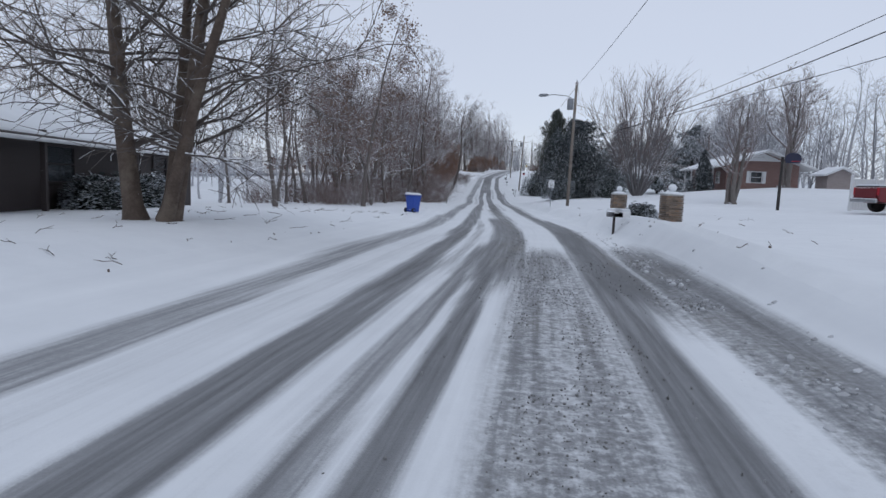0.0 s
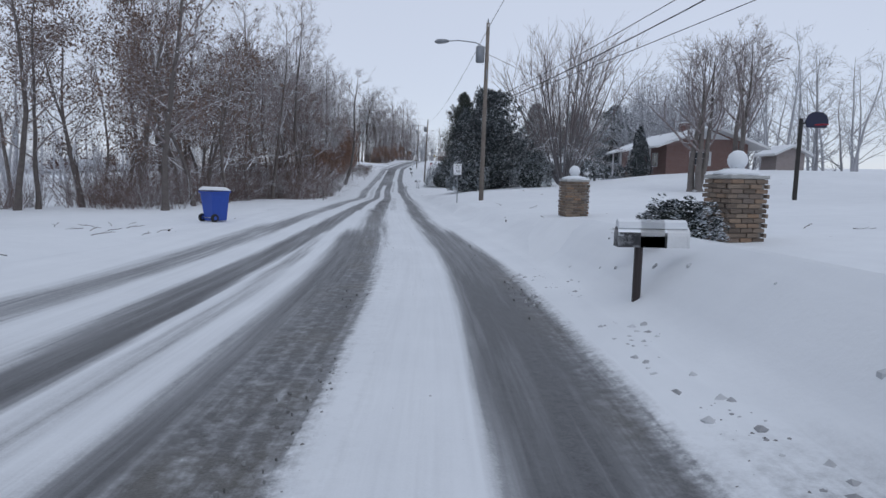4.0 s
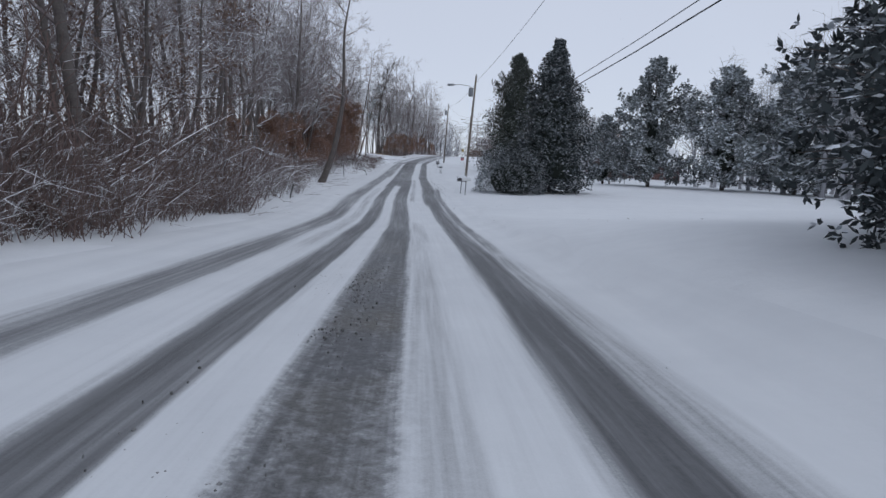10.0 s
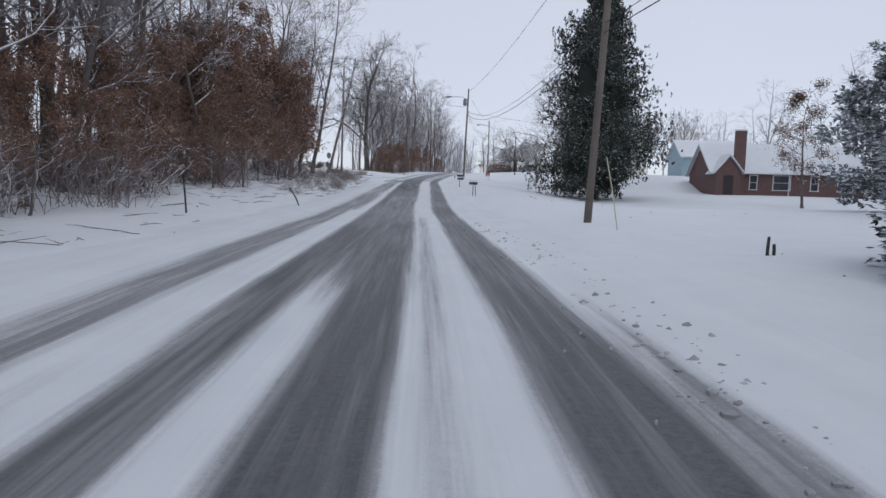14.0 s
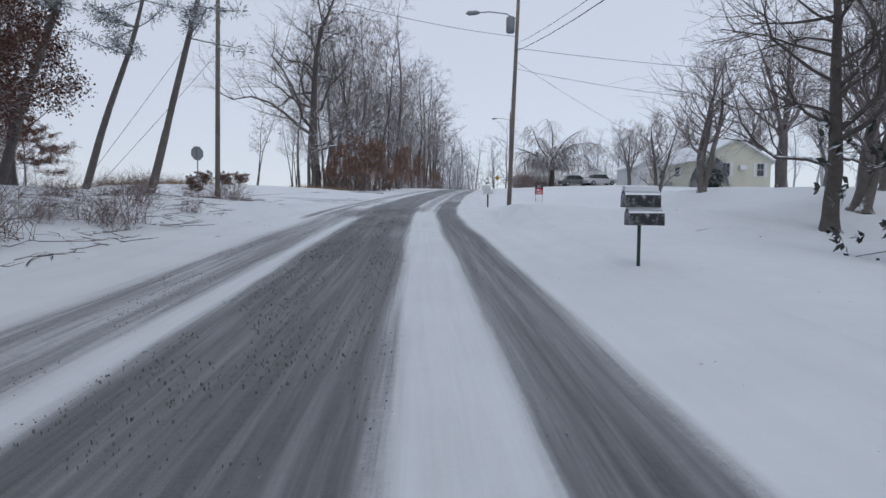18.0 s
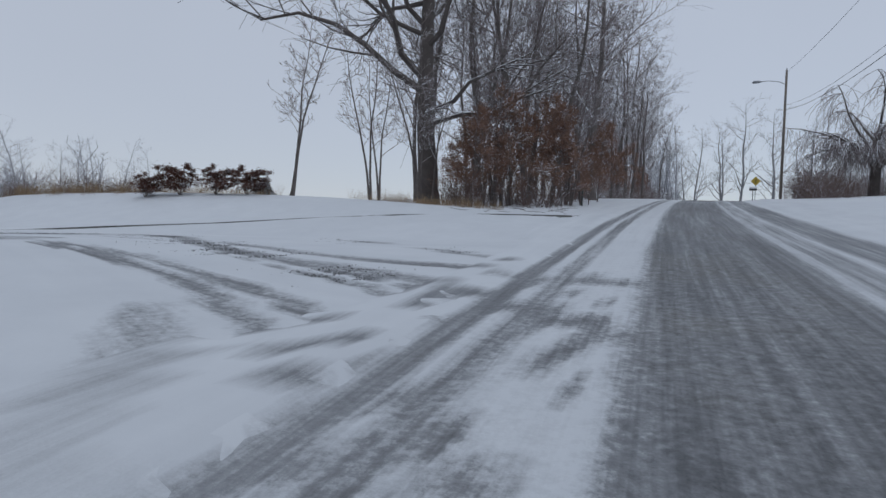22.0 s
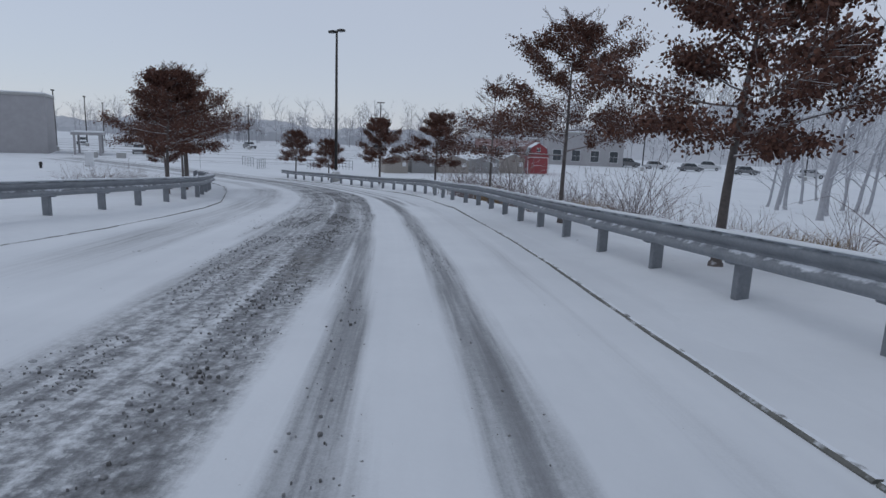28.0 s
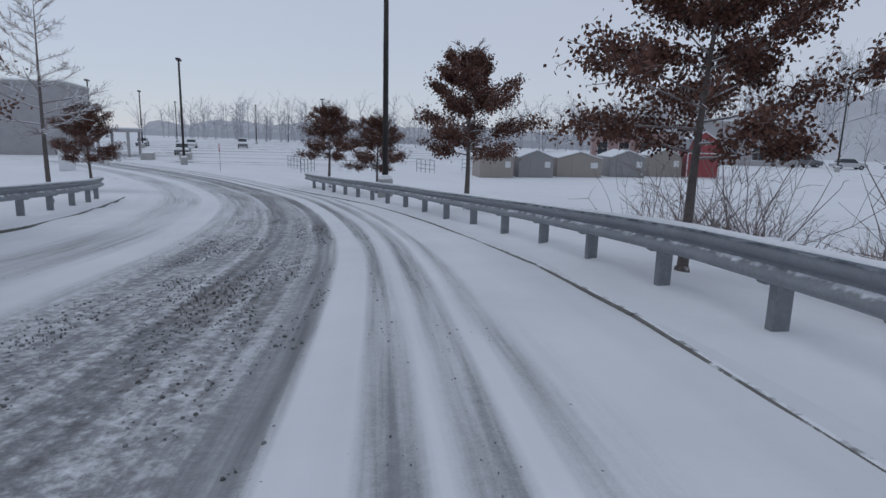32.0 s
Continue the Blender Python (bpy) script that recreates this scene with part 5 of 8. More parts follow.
POSTGREEN = mat("dark_green_steel", (0.03, 0.045, 0.04), (0.06, 0.075, 0.07), 5, 0.6, 0.3, bump=0.1, snow=0.2)
LOTASPHALT = mat("slushy_asphalt", (0.16, 0.165, 0.175), (0.50, 0.52, 0.55), 0.5, 0.7, bump=0.3, fine=6)


def text_mesh(words, size, material, parent, at, name="lettering", label=""):
    cu = bpy.data.curves.new(name, "FONT")
    cu.body, cu.size, cu.align_x, cu.align_y, cu.extrude = words, size, "CENTER", "CENTER", 0.001
    tmp = bpy.data.objects.new("tmp_text", cu)
    scene.collection.objects.link(tmp)
    me = bpy.data.meshes.new_from_object(tmp.evaluated_get(bpy.context.evaluated_depsgraph_get()))
    bpy.data.objects.remove(tmp)
    me.name = name
    me.materials.clear()
    me.materials.append(material)
    ob = new(name, me)
    ob.parent, ob.matrix_basis = parent, at
    if label:
        tagged(ob, label)
    return ob


# ---- roadside things along the main road ----
brick_me = MB().box((0, 0, 0), (0.20, 0.045, 0.062), 0, 0.006).mesh("brick", OLDBRICK)


def brick_pillar(x, y, rz, h=0.98, w=0.64):
    z = plant(x, y)
    ob = thing("brick_pillar", x, y, z, rz, "old brick driveway pillar capped with snow and a globe", "pillar", "driveway pillars")
    part("core", MB().box((0, 0, h / 2 - 0.1), (w - 0.06, w - 0.06, h + 0.2), 0, 0.01), MORTAR, ob, "recessed mortar bed")
    rp = random.Random(int(x * 10))
    n = 3
    for side in range(4):
        turn = pose(0, 0, 0, 0, 0, 90 * side)
        for row in range(int(h / 0.075)):
            for k in range(n):
                u = -w / 2 + (k + 0.5 + (0.5 if row % 2 else 0.0)) * w / n
                if u > w / 2 - 0.05:
                    u = -w / 2 + 0.06
                part("brick", brick_me, OLDBRICK, ob, at=turn @ pose(u, -w / 2 + 0.012 + rp.uniform(-0.008, 0.008), 0.035 + row * 0.075, 0, rp.uniform(-1.2, 1.2), 0))
    part("cap", MB().box((0, 0, h + 0.03), (w + 0.04, w + 0.04, 0.07), 0, 0.015), CONCRETE, ob, "stone cap slab")
    part("cap_snow", MB().lathe([(w * 0.56, 0), (w * 0.52, 0.04), (w * 0.36, 0.075), (w * 0.16, 0.10), (0.02, 0.105)], 16, (0, 0, h + 0.06)), SNOW, ob, "mound of snow on the cap", True)
    part("globe", MB().lathe([(0.05, 0), (0.11, 0.03), (0.145, 0.10), (0.15, 0.15), (0.13, 0.23), (0.07, 0.285), (0.01, 0.30)], 18, (0, 0, h + 0.14)), SNOW, ob, "white globe plastered with snow", True)
    return ob


brick_pillar(7.75, 6.1, 12)
brick_pillar(6.75, 13.6, 8)


def mailbox(x, y, rz, material, post_h, label, roofed=True, size=(0.5, 0.18, 0.22), post_mat=None, lean=0.0, z_add=0.0, second=None):
    z = plant(x, y)
    ob = thing("mailbox", x, y, z, rz, label, "mailbox", "roadside mailboxes")
    part("post", MB().tube([(0, 0, -0.3), (lean, 0, post_h)], 0.045 if post_mat in (POLEWOOD, DARKWOOD) else 0.025, 8), post_mat or POSTGREEN, ob)
    l, w, h = size
    for i, (dz, m_, dx) in enumerate([(0, material, 0)] + ([second] if second else [])):
        prof = [(-w / 2, 0), (w / 2, 0), (w / 2, h * 0.55)] + [(w / 2 * math.cos(a), h * 0.55 + h * 0.45 * math.sin(a)) for a in (0.4, 0.8, 1.2, 1.57, 1.94, 2.34, 2.74)] + [(-w / 2, h * 0.55)]
        body = part("box", MB().prism(prof, -l / 2, l / 2), m_, ob, at=pose(lean + dx, 0, post_h + dz, 0, 0, 90))
        part("door", MB().prism([(u * 1.06, v * 1.02 - 0.002) for u, v in prof], -l / 2 - 0.018, -l / 2 + 0.004), m_, body)
        part("flag", MB().box((w / 2 + 0.012, 0.05, h * 0.5), (0.008, 0.03, 0.16), 0, 0.002), SIGNRED, body, "small red flag")
        part("snow_cap", MB().prism([(-w / 2 * 0.8, h * 0.92), (0, h * 0.985), (w / 2 * 0.8, h * 0.92), (w / 2 * 0.6, h + 0.05), (0, h + 0.075), (-w / 2 * 0.6, h + 0.05)], -l / 2 * 0.98, l / 2 * 0.98), SNOW, body, "snow lying on the box")
    return ob


mailbox(5.3, 3.0, 0, BLACKMETAL, 0.95, "black mailbox on a dark wooden post with snow on top", post_mat=DARKWOOD, second=(0.0, PAINTWHITE, 0.24))
mailbox(-1.45, 80.8, 8, BLACKMETAL, 0.80, "large weathered black mailbox crusted with snow", size=(0.62, 0.28, 0.34), lean=0.07)
mailbox(-1.1, 79.2, 4, PAINTWHITE, 0.92, "white mailbox on a thin steel post", size=(0.58, 0.17, 0.20), lean=0.03)
twin_ = mailbox(-4.65, 118.85, 6, BLACKMETAL, 0.66, "snow-crusted black mailbox with red patches on thin posts", size=(0.5, 0.2, 0.22))
part("post", MB().tube([(0.17, 0, -0.3), (0.14, 0, 0.66)], 0.02, 8), POSTGREEN, twin_)
mailbox(-5.75, 132.0, 5, BLACKMETAL, 0.85, "black mailbox with a newspaper box under it", size=(0.5, 0.2, 0.24), second=(-0.26, BLACKMETAL, 0.06))
mailbox(-6.83, 157.1, 0, PAINTWHITE, 0.8, "white mailbox above a white newspaper box on a wooden post", size=(0.5, 0.24, 0.2), post_mat=DARKWOOD, second=(0.24, PAINTWHITE, -0.12))
mailbox(-4.8, 205.0, 0, BLACKMETAL, 1.0, "dark mailbox near the road's crest")

# blue wheeled bin
def wheelie_bin(x, y, rz):
    ob = thing("wheeled_bin", x, y, plant(x, y), rz, "blue plastic wheeled refuse bin with snow on its lid", "bin")
    b0, b1, h = (0.23, 0.26), (0.30, 0.35), 0.98
    vs = [(sx * b0[0], sy * b0[1], 0.03) for sx, sy in ((-1, -1), (1, -1), (1, 1), (-1, 1))] + [(sx * b1[0], sy * b1[1], h) for sx, sy in ((-1, -1), (1, -1), (1, 1), (-1, 1))]
    me = MB().add(vs, [(3, 2, 1, 0), (4, 5, 6, 7), (0, 1, 5, 4), (1, 2, 6, 5), (2, 3, 7, 6), (3, 0, 4, 7)]).mesh("body", BLUEBIN)
    bm = bmesh.new()
    bm.from_mesh(me)
    bmesh.ops.bevel(bm, geom=bm.edges[:], offset=0.035, segments=2, affect="EDGES", profile=0.6)
    bm.to_mesh(me)
    bm.free()
    part("body", me, BLUEBIN, ob)
    part("rim", MB().box((0, 0, h - 0.03), (0.66, 0.76, 0.05), 0, 0.02), BLUEBIN, ob)
    part("lid", MB().add([(-0.33, -0.40, h), (0.33, -0.40, h), (0.33, 0.40, h + 0.03), (-0.33, 0.40, h + 0.03), (-0.26, -0.30, h + 0.07), (0.26, -0.30, h + 0.07), (0.26, 0.30, h + 0.1), (-0.26, 0.30, h + 0.1)],
                         [(3, 2, 1, 0), (4, 5, 6, 7), (0, 1, 5, 4), (1, 2, 6, 5), (2, 3, 7, 6), (3, 0, 4, 7)]), BLUEBIN, ob, "blue hinged lid")
    part("lid_snow", MB().add([(-0.33, -0.39, h + 0.012), (0.33, -0.39, h + 0.012), (0.33, 0.40, h + 0.042), (-0.33, 0.40, h + 0.042), (-0.24, -0.26, h + 0.12), (0.22, -0.28, h + 0.13), (0.25, 0.28, h + 0.15), (-0.25, 0.30, h + 0.14)],
                              [(4, 5, 6, 7), (0, 1, 5, 4), (1, 2, 6, 5), (2, 3, 7, 6), (3, 0, 4, 7)]), SNOW, ob, "layer of snow on the lid", True)
    part("axle", MB().tube([(-0.30, 0.27, 0.13), (0.30, 0.27, 0.13)], 0.015, 8), DARKMETAL, ob)
    for s in (-1, 1):
        w = part("wheel", MB().tube([(s * 0.30 - 0.035, 0.27, 0.13), (s * 0.30 + 0.035, 0.27, 0.13)], 0.13, 18), RUBBER, ob, "black wheel")
        part("hub", MB().tube([(s * 0.30 - 0.04, 0.27, 0.13), (s * 0.30 + 0.04, 0.27, 0.13)], 0.06, 12), BLUEBIN, w)
    part("handle", MB().tube([(-0.22, 0.43, h - 0.02), (0.22, 0.43, h - 0.02)], 0.018, 8), BLUEBIN, ob)


wheelie_bin(-4.35, 15.9, 150)

# speed limit sign
def sign_post(x, y, rz, h, w, hh, face, label, category="sign", steel=None):
    ob = thing("road_sign", x, y, plant(x, y), rz, label, category, "road signs")
    part("post", MB().box((0, 0.02, h / 2 - 0.2), (0.055, 0.035, h + 0.4), 0, 0.006), steel or GALV, ob)
    pl = part("plate", MB().box((0, -0.005, h - hh / 2), (w, 0.006, hh), 0, 0.002), face, ob)
    return ob, pl


ob, pl = sign_post(3.63, 28.93, 3, 2.02, 0.46, 0.61, SIGNWHITE, "white speed limit sign on a steel post")
for a, b_, c, d in ((0, 0.285, 0.42, 0.012), (0, -0.285, 0.42, 0.012), (-0.21, 0, 0.012, 0.57), (0.21, 0, 0.012, 0.57)):
    part("border", MB().box((a, -0.0095, 2.02 - 0.305 + b_), (c, 0.003, d), 0, 0.001), SIGNBLACK, pl)
for words, size, dz in (("SPEED", 0.125, 0.19), ("LIMIT", 0.125, 0.06), ("30", 0.27, -0.135)):
    text_mesh(words, size, SIGNBLACK, pl, pose(0, -0.0095, 2.02 - 0.305 + dz, 90, 0, 0))
part("bolt", MB().tube([(0, -0.014, 1.95), (0, -0.008, 1.95)], 0.012, 8), GALV, ob)
# curve warning diamond and its neighbour near the crest
ob = thing("road_sign", -2.73, 217.05, plant(-2.73, 217.05), 0, "yellow diamond curve warning sign on a post", "sign", "road signs")
part("post", MB().box((0, 0.02, 0.9), (0.055, 0.035, 2.6), 0, 0.006), GALV, ob)
part("plate", MB().box((0, 0, 0), (0.62, 0.006, 0.62), 0, 0.002), SIGNYELLOW, ob, at=pose(0, -0.01, 1.95, 0, 45, 0))
part("arrow", MB().box((0, 0, 0), (0.07, 0.004, 0.35), 0, 0.001), SIGNBLACK, ob, at=pose(0, -0.018, 1.95, 0, 10, 0))


def octagon(mb, r, y0, y1, zc):
    return mb.prism([(r * math.cos(math.pi / 8 + k * math.pi / 4), zc + r * math.sin(math.pi / 8 + k * math.pi / 4)) for k in range(8)], y0, y1)


def stop_sign(x, y, rz, h, label, lettered):
    ob = thing("stop_sign", x, y, plant(x, y), rz, label, "sign", "road signs")
    part("post", MB().box((0, 0.02, h / 2 - 0.2), (0.055, 0.035, h + 0.4), 0, 0.006), GALV, ob)
    pl = part("plate", octagon(MB(), 0.40, -0.003, 0.003, h - 0.38), SIGNWHITE if lettered else GALV, ob)
    part("face", octagon(MB(), 0.375, -0.007, -0.0035, h - 0.38), SIGNRED, pl, "red octagonal face")
    if lettered:
        text_mesh("STOP", 0.27, SIGNWHITE, pl, pose(0, -0.009, h - 0.38, 90, 0, 0))
    return ob


stop_sign(-22.7, 155.6, 238, 2.5, "stop sign seen from its grey metal back", False)
stop_sign(-104.24, 117.9, 50, 2.3, "red stop sign at the car park junction", True)

# for-sale board
ob = thing("yard_sign", -2.3, 170.0, plant(-2.3, 170.0), 2, "red and black for sale board on thin legs", "sign")
zs_ = 1.35
part("board", MB().box((0, 0, zs_ - 0.36), (0.62, 0.02, 0.76), 0, 0.004), SIGNRED, ob)
part("header", MB().box((0, -0.012, zs_ - 0.12), (0.60, 0.006, 0.27), 0, 0.002), SIGNBLACK, ob, "black header panel")
text_mesh("FOR", 0.14, SIGNWHITE, ob, pose(0, -0.017, zs_ - 0.065, 90, 0, 0))
text_mesh("SALE", 0.15, SIGNWHITE, ob, pose(0, -0.017, zs_ - 0.185, 90, 0, 0))
for dz_, w_ in ((-0.36, 0.26), (-0.46, 0.42), (-0.62, 0.46)):
    part("text_bar", MB().box((-0.05 if w_ < 0.3 else 0, -0.013, zs_ + dz_), (w_, 0.004, 0.05), 0, 0.001), SIGNWHITE, ob)
for s in (-1, 1):
    part("leg", MB().box((s * 0.27, 0.01, 0.2), (0.02, 0.02, 1.1), 0, 0.003), BLACKMETAL, ob)

# basketball hoop
ob = thing("basketball_hoop", 16.6, 20.0, plant(16.6, 20.0), 10, "dark basketball hoop with a fan-shaped backboard on a pole", "hoop")
part("pole", MB().tube([(0, 0, -0.3), (0.0, 0, 3.1)], [0.09, 0.075], 10), DARKMETAL, ob)
part("arm", MB().tube([(0, 0, 2.9), (0.5, -0.15, 3.05)], 0.04, 8), DARKMETAL, ob)
part("backboard", MB().prism([(-0.2, 2.75), (0.62, 2.75), (0.7, 3.0), (0.62, 3.2), (0.45, 3.32), (0.21, 3.36), (-0.03, 3.32), (-0.2, 3.2), (-0.28, 3.0)], -0.22, -0.18), mat("navy_board", (0.02, 0.022, 0.05), (0.03, 0.035, 0.07), 2, 0.5, bump=0), ob, "dark blue fan-shaped backboard", at=pose(0.3, 0, 0))
part("rim", MB().tube([(0.51 + 0.23 * math.cos(a / 12 * 6.283), -0.45 + 0.23 * math.sin(a / 12 * 6.283), 2.85) for a in range(13)], 0.012, 6), SIGNRED, ob)

# marker sticks and leaning fence posts
def stake(x, y, h, tilt, material, r, label, name="fence_post"):
    ob = solid(name, MB().tube([(0, 0, -0.2), (math.sin(radians(tilt)) * h * 0.5, 0, h * 0.5), (math.sin(radians(tilt)) * h, 0, h * math.cos(radians(tilt)))], [r, r, r * 0.9], 6), material, label, "post", "roadside posts")
    ob.matrix_basis = pose(x, y, plant(x, y))


for x, y, h, tl in ((-6.55, 42.96, 1.15, -2), (-13.1, 97.5, 1.15, -5), (-15.5, 183.4, 1.0, 0), (-13.8, 122.9, 1.25, -44), (-12.2, 106.5, 1.2, -30), (-10.6, 71.0, 0.8, 15), (0.4, 91.0, 0.33, 3), (0.55, 91.05, 0.2, -4)):
    stake(x, y, h, tl, POSTGREEN, 0.03, "dark green steel fence post in the snow" if abs(tl) < 10 else "leaning green steel fence post")
stake(-0.98, 95.9, 1.9, -12, mat("pale_fibre_rod", (0.5, 0.5, 0.36), (0.6, 0.6, 0.48), 3, 0.5, bump=0), 0.015, "thin pale marker rod leaning in the lawn", "marker_rod")


# ---- houses ----
def gable_house(name, x, y, z, rz, L, W, H, rise, wall, label, over=0.45, roof_label="snow-covered roof", gable=None, roof_mat=None):
    """Ridge along local x; gables at both ends."""
    ob = thing(name, x, y, z, rz, label, "house")
    part("wall", MB().add([(-L / 2, -W / 2, -0.4), (L / 2, -W / 2, -0.4), (L / 2, W / 2, -0.4), (-L / 2, W / 2, -0.4), (-L / 2, -W / 2, H), (L / 2, -W / 2, H), (L / 2, W / 2, H), (-L / 2, W / 2, H), (-L / 2, 0, H + rise), (L / 2, 0, H + rise)],
                          [(0, 1, 5, 4), (2, 3, 7, 6), (1, 2, 6, 9, 5), (3, 0, 4, 8, 7), (3, 2, 1, 0)]), wall, ob)
    if gable:
        for s in (-1, 1):
            k = s * (L / 2 + 0.03)
            part("gable_board", MB().prism([(-W / 2, H + 0.05), (W / 2, H + 0.05), (0, H + rise + 0.05)], 0, 0.03), gable, ob, "white gable boarding", at=pose(k, 0, 0, 0, 0, 90 if s > 0 else -90))
    hyp = math.hypot(W / 2, rise)
    k = (W / 2 + over) / (W / 2)
    for s in (-1, 1):
        a, b_ = (0, H + rise), (s * W / 2 * k, H + rise - rise * k)
        roof = MB()
        xs = (-L / 2 - over, L / 2 + over)
        t = 0.14
        vs = [(xx, yy, zz) for xx in xs for yy, zz in ((a[0], a[1]), (b_[0], b_[1]), (b_[0], b_[1] + t), (a[0], a[1] + t))]
        rp_ = part("roof", roof.add(vs, [(0, 1, 2, 3), (7, 6, 5, 4), (0, 4, 5, 1), (1, 5, 6, 2), (3, 2, 6, 7), (0, 3, 7, 4)]), roof_mat or WHITETRIM, ob)
        vs = [(xx * 0.995, yy, zz) for xx in xs for yy, zz in ((a[0], a[1] + t), (b_[0] * 0.985, b_[1] + t + 0.004), (b_[0] * 0.97, b_[1] + t + 0.10), (a[0], a[1] + t + 0.12))]
        part("roof_snow", MB().add(vs, [(0, 1, 2, 3), (7, 6, 5, 4), (1, 5, 6, 2), (3, 2, 6, 7)]), SNOW, rp_, "blanket of snow on the roof")
        part("gutter", MB().tube([(-L / 2 - over, b_[0], b_[1] + 0.05), (L / 2 + over, b_[0], b_[1] + 0.05)], 0.06, 8), WHITETRIM, ob)
    return ob


def window(ob, u, z, w, h, face, frame_mat=None, panes=2, shutters=False):
    """A window on a wall; face: pose of the wall's outside at its foot, x along, y inward."""
    n = new("window")
    n.parent, n.matrix_basis = ob, face @ pose(u, 0, z)
    fm = frame_mat or WHITETRIM
    for a, b_, c, d in ((0, h / 2, w + 0.12, 0.08), (0, -h / 2, w + 0.18, 0.08), (-w / 2, 0, 0.08, h), (w / 2, 0, 0.08, h), (0, 0, w, 0.045)):
        part("frame", MB().box((a, -0.03, b_), (c, 0.07, d), 0, 0.008), fm, n)
    for k in range(panes):
        part("pane", MB().box(((k - (panes - 1) / 2) * w / panes, -0.008, 0), (w / panes - 0.03, 0.012, h - 0.05), 0, 0.002), GLASS, n)
    if shutters:
        for s in (-1, 1):
            part("shutter", MB().box((s * (w / 2 + 0.24), -0.03, 0), (0.32, 0.04, h + 0.1), 0, 0.006), frame_mat or WHITETRIM, n)
    return n


# dark low house by the start
ob = gable_house("dark_house", -16.4, 0.8, plant(-13, 0.8), 105, 18, 8.0, 2.3, 1.5, DARKWOOD, "low dark brown house with a snowy roof behind clipped shrubs", 0.9, roof_mat=DARKWOOD)
front = pose(0, -4.0, 0)
window(ob, 2.2, 1.35, 0.5, 1.7, front, DARKWOOD)
window(ob, 4.6, 1.4, 1.6, 1.1, front, DARKWOOD)
window(ob, -3.6, 1.4, 1.6, 1.1, front, DARKWOOD)
part("porch_post", MB().box((0.6, -4.6, 1.1), (0.14, 0.14, 2.4), 0, 0.01), DARKWOOD, ob)
part("porch_post", MB().box((-5.6, -4.6, 1.1), (0.14, 0.14, 2.4), 0, 0.01), DARKWOOD, ob)

# brick garage and house behind the pickup
gz = plant(26.1, 15.3)
ob = gable_house("brick_garage", 26.1 + 4.6, 15.3 + 1.9, gz, 22, 10, 6.9, 2.75, 2.2, TANBRICK, "tan brick garage wing with two white doors and snowy roof", 0.7, gable=None)
face = pose(-5.0, 0, 0, 0, 0, -90)
part("rake_board", MB().prism([(-4.1, 2.25), (-3.5, 2.25), (0, 4.55), (3.5, 2.25), (4.1, 2.25), (0, 5.0)], 0, 0.06), WHITETRIM, ob, "broad white gable boards", at=pose(-5.72, 0, 0, 0, 0, -90))
for u in (-1.65, 1.65):
    d = new("garage_door")
    d.parent, d.matrix_basis = ob, face @ pose(u, -0.02, 0)
    for k in range(4):
        part("panel", MB().box((0, 0, 0.27 + k * 0.53), (2.55, 0.05, 0.51), 0, 0.01), PAINTWHITE, d)
    for k in range(4):
        part("pane", MB().box((-0.9 + k * 0.6, -0.03, 1.86), (0.42, 0.02, 0.28), 0, 0.004), GLASS, d)
    for a, b_, c, e_ in ((-1.36, 1.07, 0.16, 2.3), (1.36, 1.07, 0.16, 2.3), (0, 2.22, 2.88, 0.16)):
        part("frame", MB().box((a, -0.02, b_), (c, 0.1, e_), 0, 0.01), WHITETRIM, d)


# brick ranch house with a porch
hz = plant(22, 52)
ob = gable_house("brick_house", 25.6, 56.4, hz, 92, 12.4, 7.2, 2.9, 1.3, REDBRICK, "low red brick house with a porch and snowy roof", 1.3)
south = pose(-6.2, 0, 0, 0, 0, -90)
window(ob, -0.6, 1.6, 1.15, 1.15, south, None, 2, True)
part("gable_board", MB().prism([(-2.0, 3.3), (2.0, 3.3), (0, 4.1)], 0, 0.05), WHITETRIM, ob, "pale gable boarding", at=pose(-6.25, 0, 0, 0, 0, -90))
west = pose(0, 3.6, 0, 0, 0, 180)
for u in (-3.4, 0.2, 3.6):
    window(ob, u, 1.5, 1.2, 1.2, west, None, 2)
part("porch_floor", MB().box((0, 4.25, -0.1), (12.4, 1.3, 0.3), 0, 0.02), CONCRETE, ob)
for u in (-4.9, -2.2, 0.6, 3.2, 5.9):
    part("porch_post", MB().box((u, 4.6, 1.2), (0.14, 0.14, 2.5), 0, 0.012), PAINTWHITE, ob)
part("chimney", MB().box((-1.5, 0.2, 4.5), (0.9, 0.7, 1.1), 0, 0.02), DARKRED, ob)
part("chimney_cap", MB().box((-1.5, 0.2, 5.08), (1.0, 0.8, 0.08), 0, 0.02), SNOW, ob)
part("vent_box", MB().box((-6.45, -1.9, 0.4), (0.5, 0.8, 0.8), 0, 0.02), PAINTWHITE, ob, "white cabinet against the gable")
# small outbuilding with a snowy roof beside it
ob = gable_house("outbuilding", 34.4, 53.8, plant(34.4, 53.8), 92, 2.6, 2.6, 2.1, 0.6, HAZEBRICK, "small brick outbuilding under a snowy roof", 0.5)

# dark red brick cottage with a chimney
hz = plant(23, 142)
ob = gable_house("brick_cottage", 27.9, 147.4, hz, 177, 15.0, 7.6, 2.55, 2.9, DARKRED, "dark red brick cottage with tall chimney and snowy roof", 0.4)
west = pose(0, 3.8, 0, 0, 0, 180)
window(ob, -3.4, 1.4, 0.75, 1.5, west, None, 1)
window(ob, -0.6, 1.4, 1.7, 1.5, west, None, 3)
window(ob, 2.6, 1.4, 0.75, 1.5, west, None, 1)
window(ob, 5.6, 1.4, 1.5, 1.5, west, None, 2)
